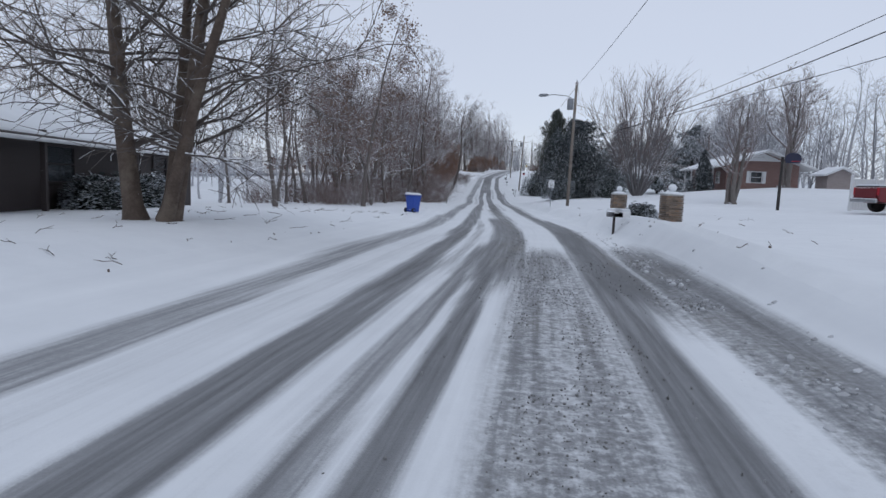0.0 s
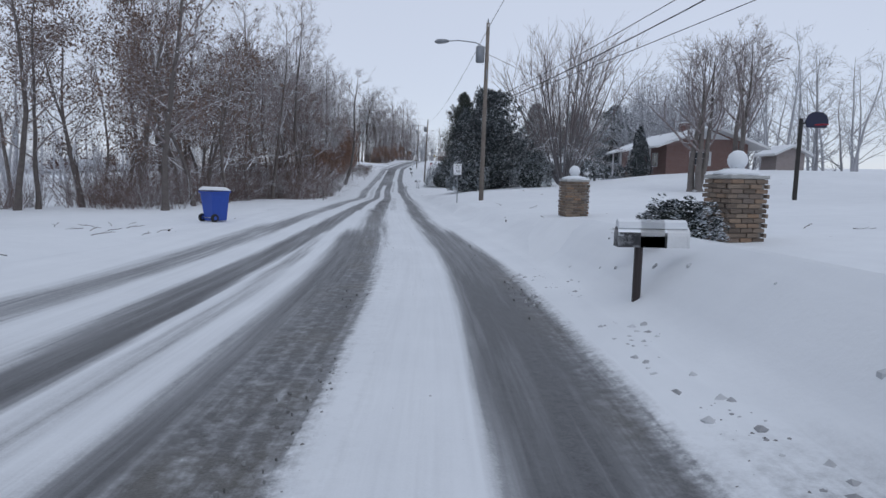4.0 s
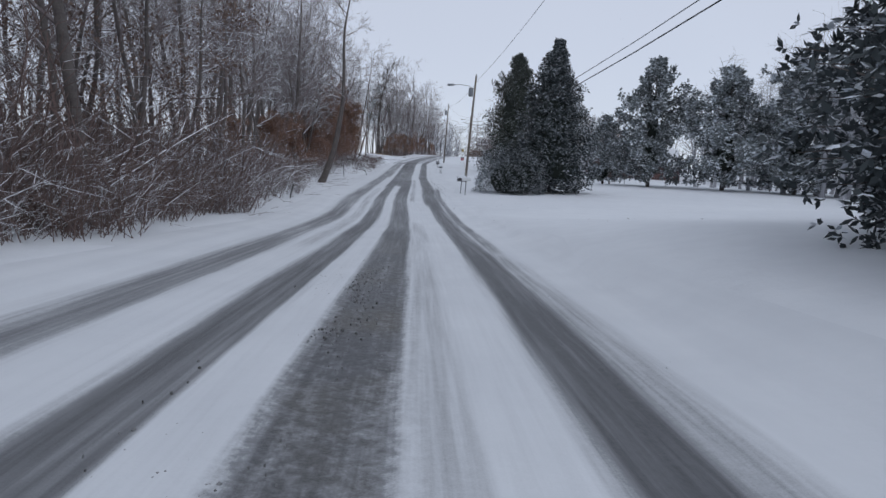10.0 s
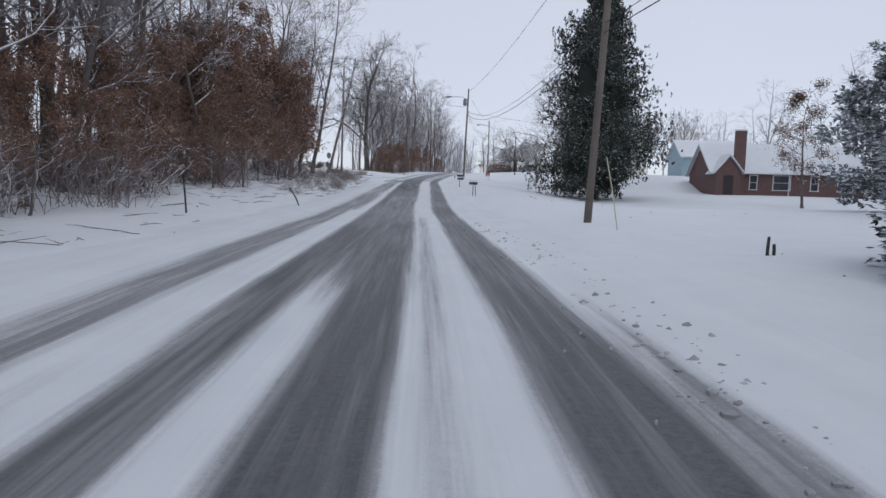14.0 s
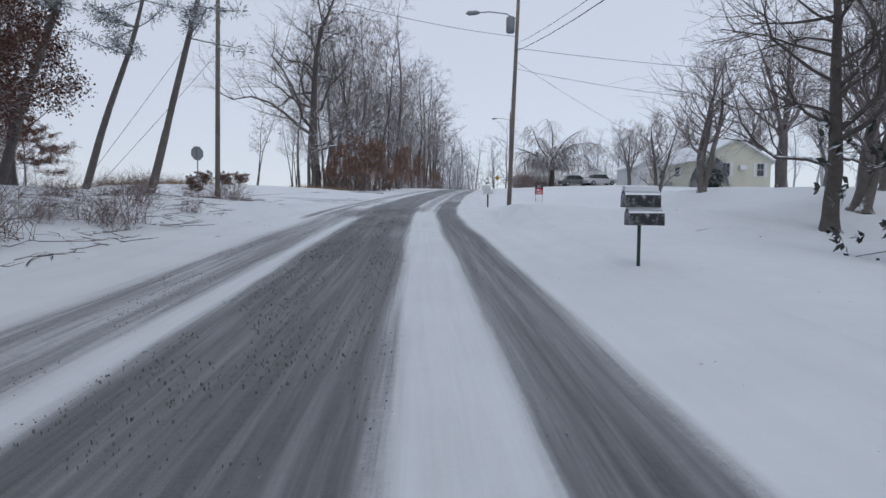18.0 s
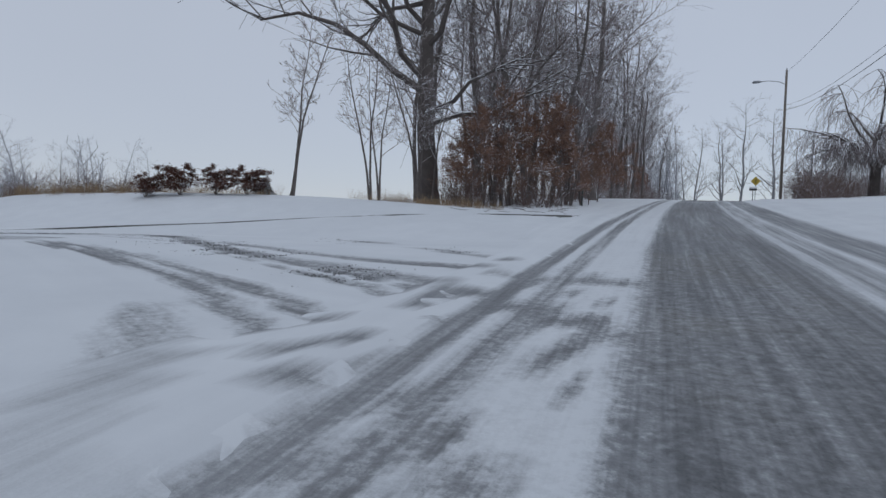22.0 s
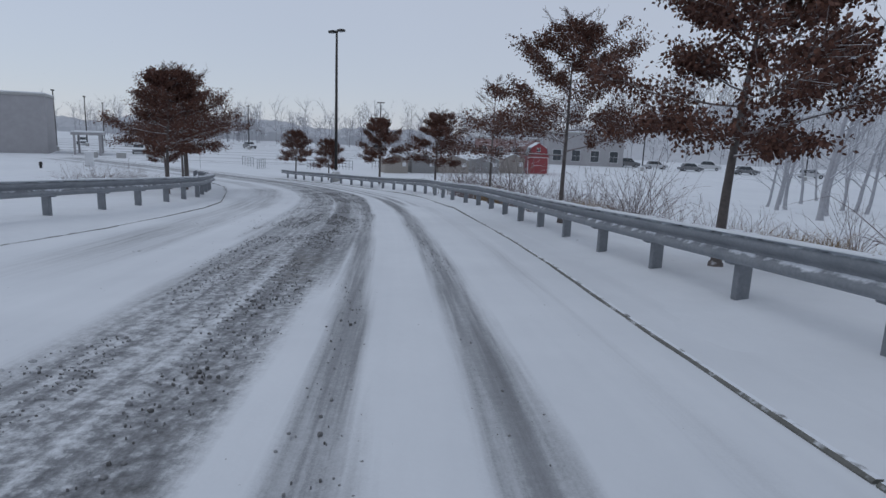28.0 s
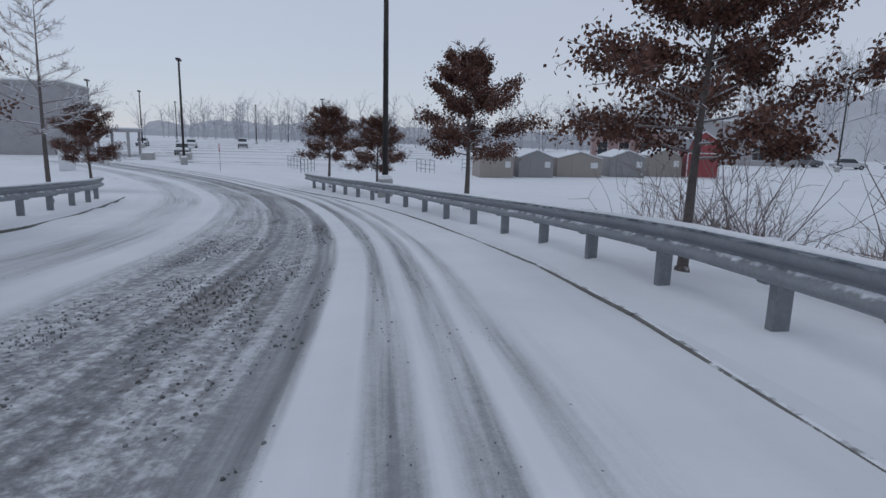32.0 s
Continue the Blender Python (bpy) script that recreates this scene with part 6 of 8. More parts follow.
part("chimney", MB().box((5.0, 4.05, 3.0), (1.0, 0.6, 7.2), 0, 0.02), DARKRED, ob, "tall brick chimney")
part("chimney_cap", MB().box((5.0, 4.05, 6.65), (1.14, 0.74, 0.14), 0, 0.02), SNOW, ob)
part("entry_wall", MB().add([(5.1, 3.8, -0.4), (5.1, 5.0, -0.4), (7.5, 5.0, -0.4), (7.5, 3.8, -0.4), (5.1, 3.8, 2.4), (5.1, 5.0, 2.4), (7.5, 5.0, 2.4), (7.5, 3.8, 2.4), (6.3, 5.0, 3.9), (6.3, 3.0, 3.9)],
                        [(0, 1, 5, 4), (2, 3, 7, 6), (1, 2, 6, 8, 5), (4, 5, 8, 9), (6, 7, 9, 8)]), DARKRED, ob)
for s in (-1, 1):
    part("entry_roof", MB().add([(6.3 + s * 1.5, 5.3, 2.15), (6.3 + s * 1.5, 2.6, 2.15), (6.3, 2.6, 4.0), (6.3, 5.3, 4.0), (6.3 + s * 1.5, 5.3, 2.28), (6.3 + s * 1.5, 2.6, 2.28), (6.3, 2.6, 4.18), (6.3, 5.3, 4.18)],
                            [(0, 1, 2, 3), (7, 6, 5, 4), (0, 4, 5, 1), (0, 3, 7, 4)]), SNOW, ob, "snowy roof over the entry")
part("entry_door", MB().box((6.3, 5.02, 1.0), (0.95, 0.06, 2.05), 0, 0.01), DARKWOOD, ob)
part("downpipe", MB().tube([(-0.1, 3.86, -0.2), (-0.1, 3.86, 2.5)], 0.05, 8), PAINTWHITE, ob)
ob = gable_house("blue_house", 27.6, 164.0, hz + 0.3, 175, 9, 8, 5.0, 2.2, BLUESIDE, "pale blue two-storey house behind the cottage", 0.4)
for u in (-2.6, 0.2):
    window(ob, u, 4.0, 0.9, 1.2, pose(0, 4.0, 0, 0, 0, 180), None, 2)

# pale yellow bungalow on the rise
hz = plant(21, 197)
ob = gable_house("yellow_bungalow", 22.2, 199.4, hz, 98, 12, 9.0, 2.8, 2.4, YELLOW, "pale yellow clapboard bungalow with a snowy roof", 0.5)
south = pose(-6.0, 0, 0, 0, 0, -90)
window(ob, -1.0, 1.75, 0.9, 1.5, south, None, 2, True)
window(ob, 3.2, 1.75, 0.9, 1.5, south, None, 2, True)
part("air_conditioner", MB().box((-6.15, -0.9, 1.95), (0.5, 0.8, 0.5), 0, 0.02), PAINTWHITE, ob, "white window air conditioner")
for u in (-2.5, 1.5):
    window(ob, u, 1.7, 1.3, 1.2, pose(0, 4.5, 0, 0, 0, 180), None, 2)
part("stoop", MB().box((1.5, 5.2, 0.1), (3.6, 1.5, 0.9), 0, 0.03), CONCRETE, ob)
part("chimney", MB().box((-1, 0.2, 5.3), (0.7, 0.7, 1.2), 0, 0.02), DARKRED, ob)
ob = gable_house("white_garage", 19.5, 216, plant(19.5, 216), 98, 7, 5.5, 2.6, 1.5, WHITETRIM, "small white garage with a snowy roof", 0.4)


# white panel fence behind the pickup
def panel_fence(x0, y0, x1, y1, n, h=1.75):
    ob = thing("panel_fence", x0, y0, plant(x0, y0), math.degrees(math.atan2(y1 - y0, x1 - x0)), "white vinyl panel fence with round post caps", "fence")
    l = math.hypot(x1 - x0, y1 - y0) / n
    for k in range(n + 1):
        p = part("post", MB().box((k * l, 0, h / 2), (0.13, 0.13, h + 0.3), 0, 0.01), PAINTWHITE, ob)
        part("cap", MB().lathe([(0.09, 0), (0.10, 0.04), (0.05, 0.07), (0.075, 0.13), (0.05, 0.2), (0.01, 0.22)], 10, (k * l, 0, h + 0.15)), PAINTWHITE, p)
    for k in range(n):
        for q in range(8):
            part("board", MB().box((k * l + l * (q + 0.5) / 8, 0, h / 2 + 0.02), (l / 8 - 0.008, 0.03, h - 0.1), 0, 0.005), PAINTWHITE, ob)
        part("rail", MB().box((k * l + l / 2, 0, h - 0.02), (l - 0.13, 0.05, 0.1), 0, 0.008), PAINTWHITE, ob)


panel_fence(19.6, 18.2, 25.2, 20.2, 4)


# ---- shrubs, evergreens and single trees ----
def evergreen(key, name, label, leaves, material, rr, hh, z0=0.1, power=0.55, trunk_r=0.12, category="tree"):
    tree_kind(key, name, label, category, [("trunk", MB().tube([(0, 0, -0.2), (0, 0, hh * 0.7)], [trunk_r, 0.03], 8), BARK, ""), ("shade_core", core(3, rr * 0.72, hh * 0.9, z0, power), CORE, ""), ("foliage", leaves, material, "")])


LIMB = mat("dark_oak_limbs", (0.065, 0.055, 0.05), (0.14, 0.12, 0.11), 3, 0.9, bump=0, snow=0.3)
TWIG_GREY = mat("snowy_grey_twigs", (0.15, 0.14, 0.145), (0.24, 0.23, 0.235), 3, 0.95, bump=0, snow=0.5)
# near-black colour: the shade among the leaves is put into it
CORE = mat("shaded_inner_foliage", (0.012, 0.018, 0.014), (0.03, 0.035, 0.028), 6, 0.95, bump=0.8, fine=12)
def bough_tree(key, name, label, made, material, h, trunk_r, core_r, core_h, z0=0.5):
    tree_kind(key, name, label, "tree", [("trunk", MB().tube([(0, 0, -0.2), (0, 0, h * 0.55), (0, 0, h * 0.93)], [trunk_r, trunk_r * 0.6, 0.03], 8), BARK, ""), ("bough_frame", made[1], BARK, ""), ("shade_core", core(3, core_r, core_h, z0), CORE, ""), ("foliage", made[0], material, "")])


bough_tree("cedar", "cedar_tree", "dense dark cedar with snow on its boughs", conifer(1, 9.4, 3.2, 620, 0.15, 0.8, 0.1, -0.12, 20, 0.35, 0.22), CEDAR, 9.4, 0.14, 1.9, 8.2)
bough_tree("holly", "holly_tree", "broad uneven evergreen holly dusted with snow", conifer(5, 8.0, 3.2, 640, 0.16, 0.48, 0.1, -0.05, 22, 0.35, 0.5), CEDAR, 8.0, 0.14, 1.7, 6.4)
evergreen("cone", "conical_evergreen", "small conical evergreen dusted with snow", cone_tree(2, 4.6, 1.25, 4200, 0.16, 0.7, 0.05, 0.22), CEDAR, 1.0, 4.4)
bough_tree("pine", "pine_tree", "broad snowy pine, its needles paled for haze", conifer(3, 12.0, 4.4, 150, 0.36, 0.62, 0.6, 0.05, 26, 0.3, 0.6), PINE, 12.0, 0.2, 0.9, 9.0, 1.0)
bough_tree("magnolia", "magnolia_tree", "great evergreen magnolia with snow on its leaves", conifer(4, 16.0, 7.4, 560, 0.25, 0.85, 0.4, -0.02, 30, 0.3, 0.5), MAGNOLIA, 16.0, 0.38, 3.9, 14.5, 0.8)
for i_, (a, b_, h) in enumerate(((1.95, 1.8, 2.75), (2.4, 2.2, 3.3), (3.4, 2.8, 3.9))):
    tree_kind("rhodo%d" % i_, "evergreen_shrub", "rounded dark evergreen shrub under settled snow", "bush", [("shade_core", MB().lathe([(a * 0.4, -0.05), (a * 0.58, h * 0.2), (a * 0.6, h * 0.4), (a * 0.48, h * 0.56), (a * 0.26, h * 0.68), (0.05, h * 0.72)], 16), CORE, ""), ("foliage", bush(20 + i_, a, b_, h, 34000 + 9000 * i_, 0.115), RHODO, "")])
tree_kind("clipped", "clipped_shrub", "clipped round shrub with a cap of snow", "bush", [("shade_core", MB().lathe([(0.6, -0.05), (0.72, 0.25), (0.7, 0.5), (0.5, 0.68), (0.05, 0.75)], 16), CORE, ""), ("foliage", bush(40, 1.15, 1.1, 1.0, 11000, 0.10), RHODO, "")])
tk, tw, en = bare_tree(42, 2.0, 0.02, 0.5, 0.06, 9, 4, 3, 1, (0, 0), 0.08, 0.8, 4)
tree_kind("redshrub", "oak_shrub", "low shrub with dark red-brown leaves", "bush", [("trunk", tk, BARK, ""), ("crown", tw, TWIG_RED, ""), ("leaves", leafed(46, en, 4, 0.085, 0.3, 0.06), PINOAK, "")])
tree_kind("twiggy", "twiggy_shrub", "low twiggy shrub full of snow", "bush", [("stem_tangle", thicket(43, 150, 0.75, 0.35, TWIG), TWIG, "")])
tree_kind("tallweed", "bare_shrub", "tall bare many-stemmed shrub behind the rail", "bush", [("stem_tangle", thicket(44, 26, 3.4, 0.35, TWIG), TWIG, "")])

for key, x, y, sc, sz in (("rhodo0", 4.6, 43.2, 0.84, 1.0), ("rhodo1", 9.6, 44.2, 0.70, 1.14), ("holly", 6.4, 47.3, 1.0, 0.98),
                          ("rhodo2", 2.3, 82.9, 0.80, 1.02), ("rhodo1", 2.9, 88.0, 0.95, 0.95), ("cedar", 5.3, 84.9, 1.2, 0.98),
                          ("magnolia", 6.1, 133.5, 0.84, 1.38), ("pine", 18.0, 103, 1.0, 1.08), ("pine", 24.5, 100, 1.15, 0.85), ("pine", 30, 97, 1.2, 0.85), ("pine", 14.5, 108.5, 0.7, 0.9),
                          ("cone", 20.2, 51.2, 0.96, 1.0), ("cone", 20.2, 57.0, 0.6, 0.6), ("rhodo0", 19.2, 55.0, 0.4, 0.4), ("rhodo0", 19.4, 59.0, 0.45, 0.45),
                          ("pine", 27.0, 72, 0.5, 0.55), ("clipped", -10.6, -1.2, 1.0, 1.0), ("clipped", -11.4, 1.7, 1.1, 1.05),
                          ("clipped", 6.5, 5.0, 0.52, 1.0), ("twiggy", 5.6, 4.0, 0.4, 0.6), ("rhodo2", 19.2, 190.8, 0.70, 1.15), ("rhodo0", 33, 20, 0.6, 0.35), ("rhodo0", 31, 19.0, 0.6, 0.35),
                          ("cone", -47.0, 167.2, 0.45, 0.4), ("cone", -30.0, 178.5, 0.5, 0.4),
                          ("redshrub", -30.6, 171.9, 0.68, 0.60), ("redshrub", -29.5, 172.5, 0.88, 0.62), ("redshrub", -28.2, 172.9, 0.84, 0.58), ("redshrub", -27.0, 173.2, 0.88, 0.54), ("redshrub", -21.9, 153.6, 0.6, 0.5)):
    set_tree(key, x, y, rw.uniform(0, 360), sc, sz=sz, group="garden evergreens" if key in ("cedar", "cone", "pine") else "shrubs")

# single trees
rng_ = random.Random(501)
tks, tw = [], MB()
for bx, by, dx, dy, r0, h0 in ((-0.45, 0.0, -0.14, 0.05, 0.23, 11), (0.35, 0.15, 0.13, 0.1, 0.20, 12), (0.42, -0.2, 0.30, -0.05, 0.16, 10), (0.0, 0.45, 0.02, 0.2, 0.17, 11)):
    tk = MB()
    tks.append(tk)
    pts, ds, rs = limb(tk, rng_, Vector((bx, by, -0.15)), Vector((dx, dy, 1)).normalized(), h0, r0, 12, 10, 0.07, 0.0, 0.15, True)
    for i in range(34):
        f = rng_.uniform(0.14, 1.0) * 12
        j = min(int(f), 11)
        a = rng_.uniform(0, 6.283)
        p1, d1, q1 = limb(tw, rng_, pts[j].lerp(pts[j + 1], f - j), Vector((math.cos(a), math.sin(a), rng_.uniform(0.0, 0.9))).normalized(), rng_.uniform(2.0, 4.6), max(rs[j] * 0.3, 0.025), 6, 5, 0.3, 0.0, 0.25)
        for m in range(11):
            k = rng_.randint(1, 6)
            p2, d2, q2 = limb(tw, rng_, p1[k], (d1[k] + perp(d1[k], rng_) * 0.9).normalized(), rng_.uniform(0.7, 2.0), 0.014, 4, 4, 0.3, -0.03, 0.4)
            for o in range(5):
                q = rng_.randint(1, 4)
                limb(tw, rng_, p2[q], (d2[q] + perp(d2[q], rng_) * 0.9).normalized(), rng_.uniform(0.25, 0.7), 0.008, 2, 3, 0.3, -0.03, 0.6)
tree_kind("twin", "shade_tree", "dark brown yard tree with several leaning trunks", "tree", [("trunk", tks, BARK_BROWN, ""), ("crown", tw, LIMB, "")])
set_tree("twin", -5.9, -5.4, 0, 1.0)
rng_ = random.Random(505)
tks, tw = [], MB()
for i in range(26):
    a = i * 2.4
    lean = 0.05 + 0.62 * ((i + 0.5) / 26) ** 0.8
    tk = MB()
    tks.append(tk)
    pts, ds, rs = limb(tk, rng_, Vector((math.cos(a) * 0.3, math.sin(a) * 0.3, -0.2)), Vector((math.cos(a) * lean, math.sin(a) * lean, 1)).normalized(), rng_.uniform(9.5, 12.5) * (1 - 0.25 * lean), rng_.uniform(0.06, 0.11), 8, 6, 0.10, 0.03, 0.2, True)
    for m in range(15):
        j = rng_.randint(2, 7)
        p1, d1, q1 = limb(tw, rng_, pts[j], (ds[j] + perp(ds[j], rng_) * 0.6).normalized(), rng_.uniform(1.4, 3.4), 0.02, 4, 4, 0.15, 0.06, 0.4)
        for o in range(7):
            k = rng_.randint(1, 4)
            limb(tw, rng_, p1[k], (d1[k] + perp(d1[k], rng_) * 0.6).normalized(), rng_.uniform(0.6, 1.6), 0.01, 3, 3, 0.2, 0.03, 0.5)
for i in range(20):
    a = i * 2.4
    p1, d1, q1 = limb(tw, rng_, Vector((math.cos(a) * 0.6, math.sin(a) * 0.6, rng_.uniform(1.6, 3.4))), Vector((math.cos(a), math.sin(a), 0.35)).normalized(), rng_.uniform(3.5, 5.0), 0.035, 6, 4, 0.12, -0.14, 0.3)
    for o in range(14):
        k = rng_.randint(1, 6)
        limb(tw, rng_, p1[k], (d1[k] + perp(d1[k], rng_) * 0.6).normalized(), rng_.uniform(0.6, 1.8), 0.01, 3, 3, 0.2, -0.05, 0.5)
tree_kind("fan", "fan_tree", "broad bare tree with many fanning stems and drooping lower branches", "tree", [("trunk", tks, TWIG_GREY, ""), ("crown", tw, TWIG, "")])
tk, tw, en = bare_tree(502, 21, 0.46, 0.44, 0.17, 38, 9, 5, 2, (0.02, 0.02), 0.04, 0.55, 1, 0.75)
tree_kind("greatoak", "great_oak", "great bare oak with heavy spreading limbs", "tree", [("trunk", tk, LIMB, ""), ("crown", tw, LIMB, "")])
set_tree("greatoak", -22.0, 179.6, 70, 1.0)
tk, tw, en = bare_tree(503, 16, 0.26, 0.34, 0.35, 18, 6, 4, 2, (0.36, -0.05), 0.05, 0.6)
tree_kind("leaning", "leaning_tree", "dark leaning hardwood at the wood's edge", "tree", [("trunk", tk, BARK, ""), ("crown", tw, TWIG, "")])
set_tree("leaning", -12.4, 85.6, 0, 1.0)
tk, tw, en = bare_tree(504, 10.5, 0.085, 0.24, 0.3, 16, 5, 3, 1, (0.1, 0), 0.05, 0.7, 2)
tree_kind("thin", "thin_tree", "thin crooked double-stemmed tree", "tree", [("trunk", tk, BARK, ""), ("crown", tw, TWIG, "")])
set_tree("thin", -25.9, 174.5, 0, 0.72)
set_tree("thin", -19.0, 181.5, 120, 0.8)
set_tree("thin", -16.5, 185.5, 60, 0.9)
for x, y, k, sc in ((-20.64, 146.62, 0, 1.0), (-25.1, 149.5, 1, 0.95), (-24.2, 143.4, 0, 0.9)):
    rng_ = random.Random(int(x * 7 + y))
    tk, tw = MB(), MB()
    pts, ds, rs = limb(tk, rng_, Vector((0, 0, -0.2)), Vector((0.26, 0.05, 1)).normalized(), 13, 0.17, 10, 8, 0.06, 0.03, 0.25)
    nd = MB()
    for i in range(16):
        j = rng_.randint(5, 10)
        d = Vector((rng_.gauss(0, 1), rng_.gauss(0, 1), 0.1)).normalized()
        p1, d1, q1 = limb(tw, rng_, pts[j], d, rng_.uniform(1.2, 2.6), 0.035, 4, 4, 0.2, 0.02, 0.4)
        for q in p1[2:]:
            for m in range(70):
                w = Vector((rng_.gauss(0, 1), rng_.gauss(0, 1), rng_.gauss(0, 0.8))).normalized()
                nd.leaf(q + w * rng_.uniform(0, 0.35), w, perp(w, rng_), 0.2, 0.018)
    ob = thing("tall_pine", x, y, plant(x, y), rng_.uniform(-15, 15), "tall leaning pine with tufted crown", "tree")
    part("trunk", tk, BARK_GREY, ob, smooth=True)
    part("crown", tw, BARK_GREY, ob)
    part("needles", nd, PINE, ob)
for key, x, y, sc, rz in (("yard0", 4.16, 162.0, 0.6, 0), ("yard1", 8.3, 165.4, 0.9, 40), ("yard2", 12.7, 163.9, 0.95, 10), ("yard1", 17.4, 31.5, 0.8, 90), ("yard2", 26.9, 47.2, 0.95, 30), ("fan", 13.3, 50.5, 1.15, 0), ("greatoak", 6.4, 147.6, 0.70, 150), ("yard0", 9.0, 150, 1.0, 70), ("yard1", 13, 154, 0.95, 190), ("redoak", 19.0, 124.5, 0.85, 0),
                          ("yard2", 14.5, 206, 0.7, 0), ("yard1", 30, 205, 1.1, 60), ("yard0", 24, 210, 1.0, 20), ("yard2", 34, 194, 1.0, 160)):
    set_tree(key, x, y, rz, sc, group="garden trees")

# weeping tree by the crest
rng_ = random.Random(77)
tk, tw = MB(), MB()
limb(tk, rng_, Vector((0, 0, -0.2)), Vector((0, 0, 1)), 3.0, 0.24, 6, 8, 0.1, 0.02, 0.7)
for i in range(26):
    a = i * 2.4
    up = rng_.uniform(0.9, 2.4)
    d = Vector((math.cos(a), math.sin(a), up)).normalized()
    p1, d1, q1 = limb(tk, rng_, Vector((0, 0, rng_.uniform(1.2, 2.7))), d, rng_.uniform(3.2, 4.4), 0.07, 8, 5, 0.28, -0.15, 0.25)
    for m in range(26):
        j = rng_.randint(2, 8)
        dd = Vector((rng_.gauss(0, 0.6) + math.cos(a) * 0.4, rng_.gauss(0, 0.6) + math.sin(a) * 0.4, 0.2)).normalized()
        p2, d2, q2 = limb(tw, rng_, p1[j], dd, rng_.uniform(0.8, 2.0), 0.012, 5, 3, 0.15, -0.42, 0.6)
        for o in range(3):
            limb(tw, rng_, p2[rng_.randint(1, 3)], Vector((rng_.gauss(0, 0.5), rng_.gauss(0, 0.5), -0.3)).normalized(), rng_.uniform(0.5, 1.2), 0.008, 3, 3, 0.12, -0.4, 0.6)
ob = thing("weeping_tree", 4.6, 210, plant(4.6, 210), 0, "bare weeping tree with trailing twigs", "tree")
ob.scale = (1.75, 1.75, 1.55)
part("trunk", tk, LIMB, ob, smooth=True)
part("crown", tw, TWIG, ob)

# hedgerows, field edges and misty woods behind
def scatter(keys, pts, n, smin, smax, group, sz=(0.9, 1.1)):
    for _ in range(n):
        (xa, ya), (xb, yb), r = rw.choice(pts)
        t = rw.random()
        x, y = xa + (xb - xa) * t + rw.uniform(-r, r), ya + (yb - ya) * t + rw.uniform(-r, r)
        set_tree(rw.choice(keys), x, y, rw.uniform(0, 360), rw.uniform(smin, smax), sz=rw.uniform(*sz), group=group)


scatter(["brush0", "brush1", "brush2"], [((-0.5, 203), (3, 222), 1.5), ((3, 214), (16, 232), 2.0)], 34, 0.7, 1.1, "hedgerow")
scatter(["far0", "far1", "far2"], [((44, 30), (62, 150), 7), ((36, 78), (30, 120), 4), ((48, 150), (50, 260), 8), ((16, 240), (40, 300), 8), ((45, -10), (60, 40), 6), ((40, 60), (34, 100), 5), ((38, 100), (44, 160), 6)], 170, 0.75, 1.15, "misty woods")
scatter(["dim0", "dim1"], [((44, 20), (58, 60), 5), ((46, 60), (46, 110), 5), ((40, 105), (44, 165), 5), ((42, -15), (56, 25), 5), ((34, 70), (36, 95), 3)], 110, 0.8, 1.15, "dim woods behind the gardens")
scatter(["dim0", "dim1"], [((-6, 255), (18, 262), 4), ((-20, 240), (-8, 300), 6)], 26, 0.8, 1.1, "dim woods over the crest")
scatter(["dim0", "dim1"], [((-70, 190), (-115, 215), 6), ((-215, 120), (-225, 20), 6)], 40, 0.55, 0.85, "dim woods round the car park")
set_tree("tallweed", -62.5, 159.4, 30, 0.68)
scatter(["brush0", "brush1", "brush2", "tallweed"], [((-42, 169.5), (-62, 162.5), 1.3), ((-62, 162.5), (-80, 153), 1.2)], 30, 0.35, 0.75, "brush behind the rail")
scatter(["brush0", "brush1"], [((-60, 144.5), (-76, 134), 1.2)], 12, 0.25, 0.5, "brush behind the rail")
set_tree("tallweed", -43.2, 168.3, 0, 0.85)
set_tree("tallweed", -68.5, 158.0, 0, 0.95)
set_tree("tallweed", -76.5, 154.6, 80, 0.85)
scatter(["brush0", "brush1", "brush2"], [((-15.0, 112), (-17.5, 147), 1.7)], 46, 0.2, 0.42, "weeds on the bank")
scatter(["beech0", "beech2", "thin", "brush0", "brush2"], [((-23, 176), (-15, 187), 1.0)], 26, 0.4, 0.75, "saplings by the junction")
scatter(["far0", "far1", "far2", "far1"], [((-62, 196), (-88, 222), 8)], 14, 0.45, 0.7, "misty woods")
scatter(["far0", "far1", "far2"], [((-75, 172), (-90, 180), 4)], 8, 0.5, 0.75, "misty woods")
scatter(["redoak", "redoak", "beech1"], [((-20, 134), (-27, 149), 1.6)], 11, 0.6, 0.9, "roadside woods")


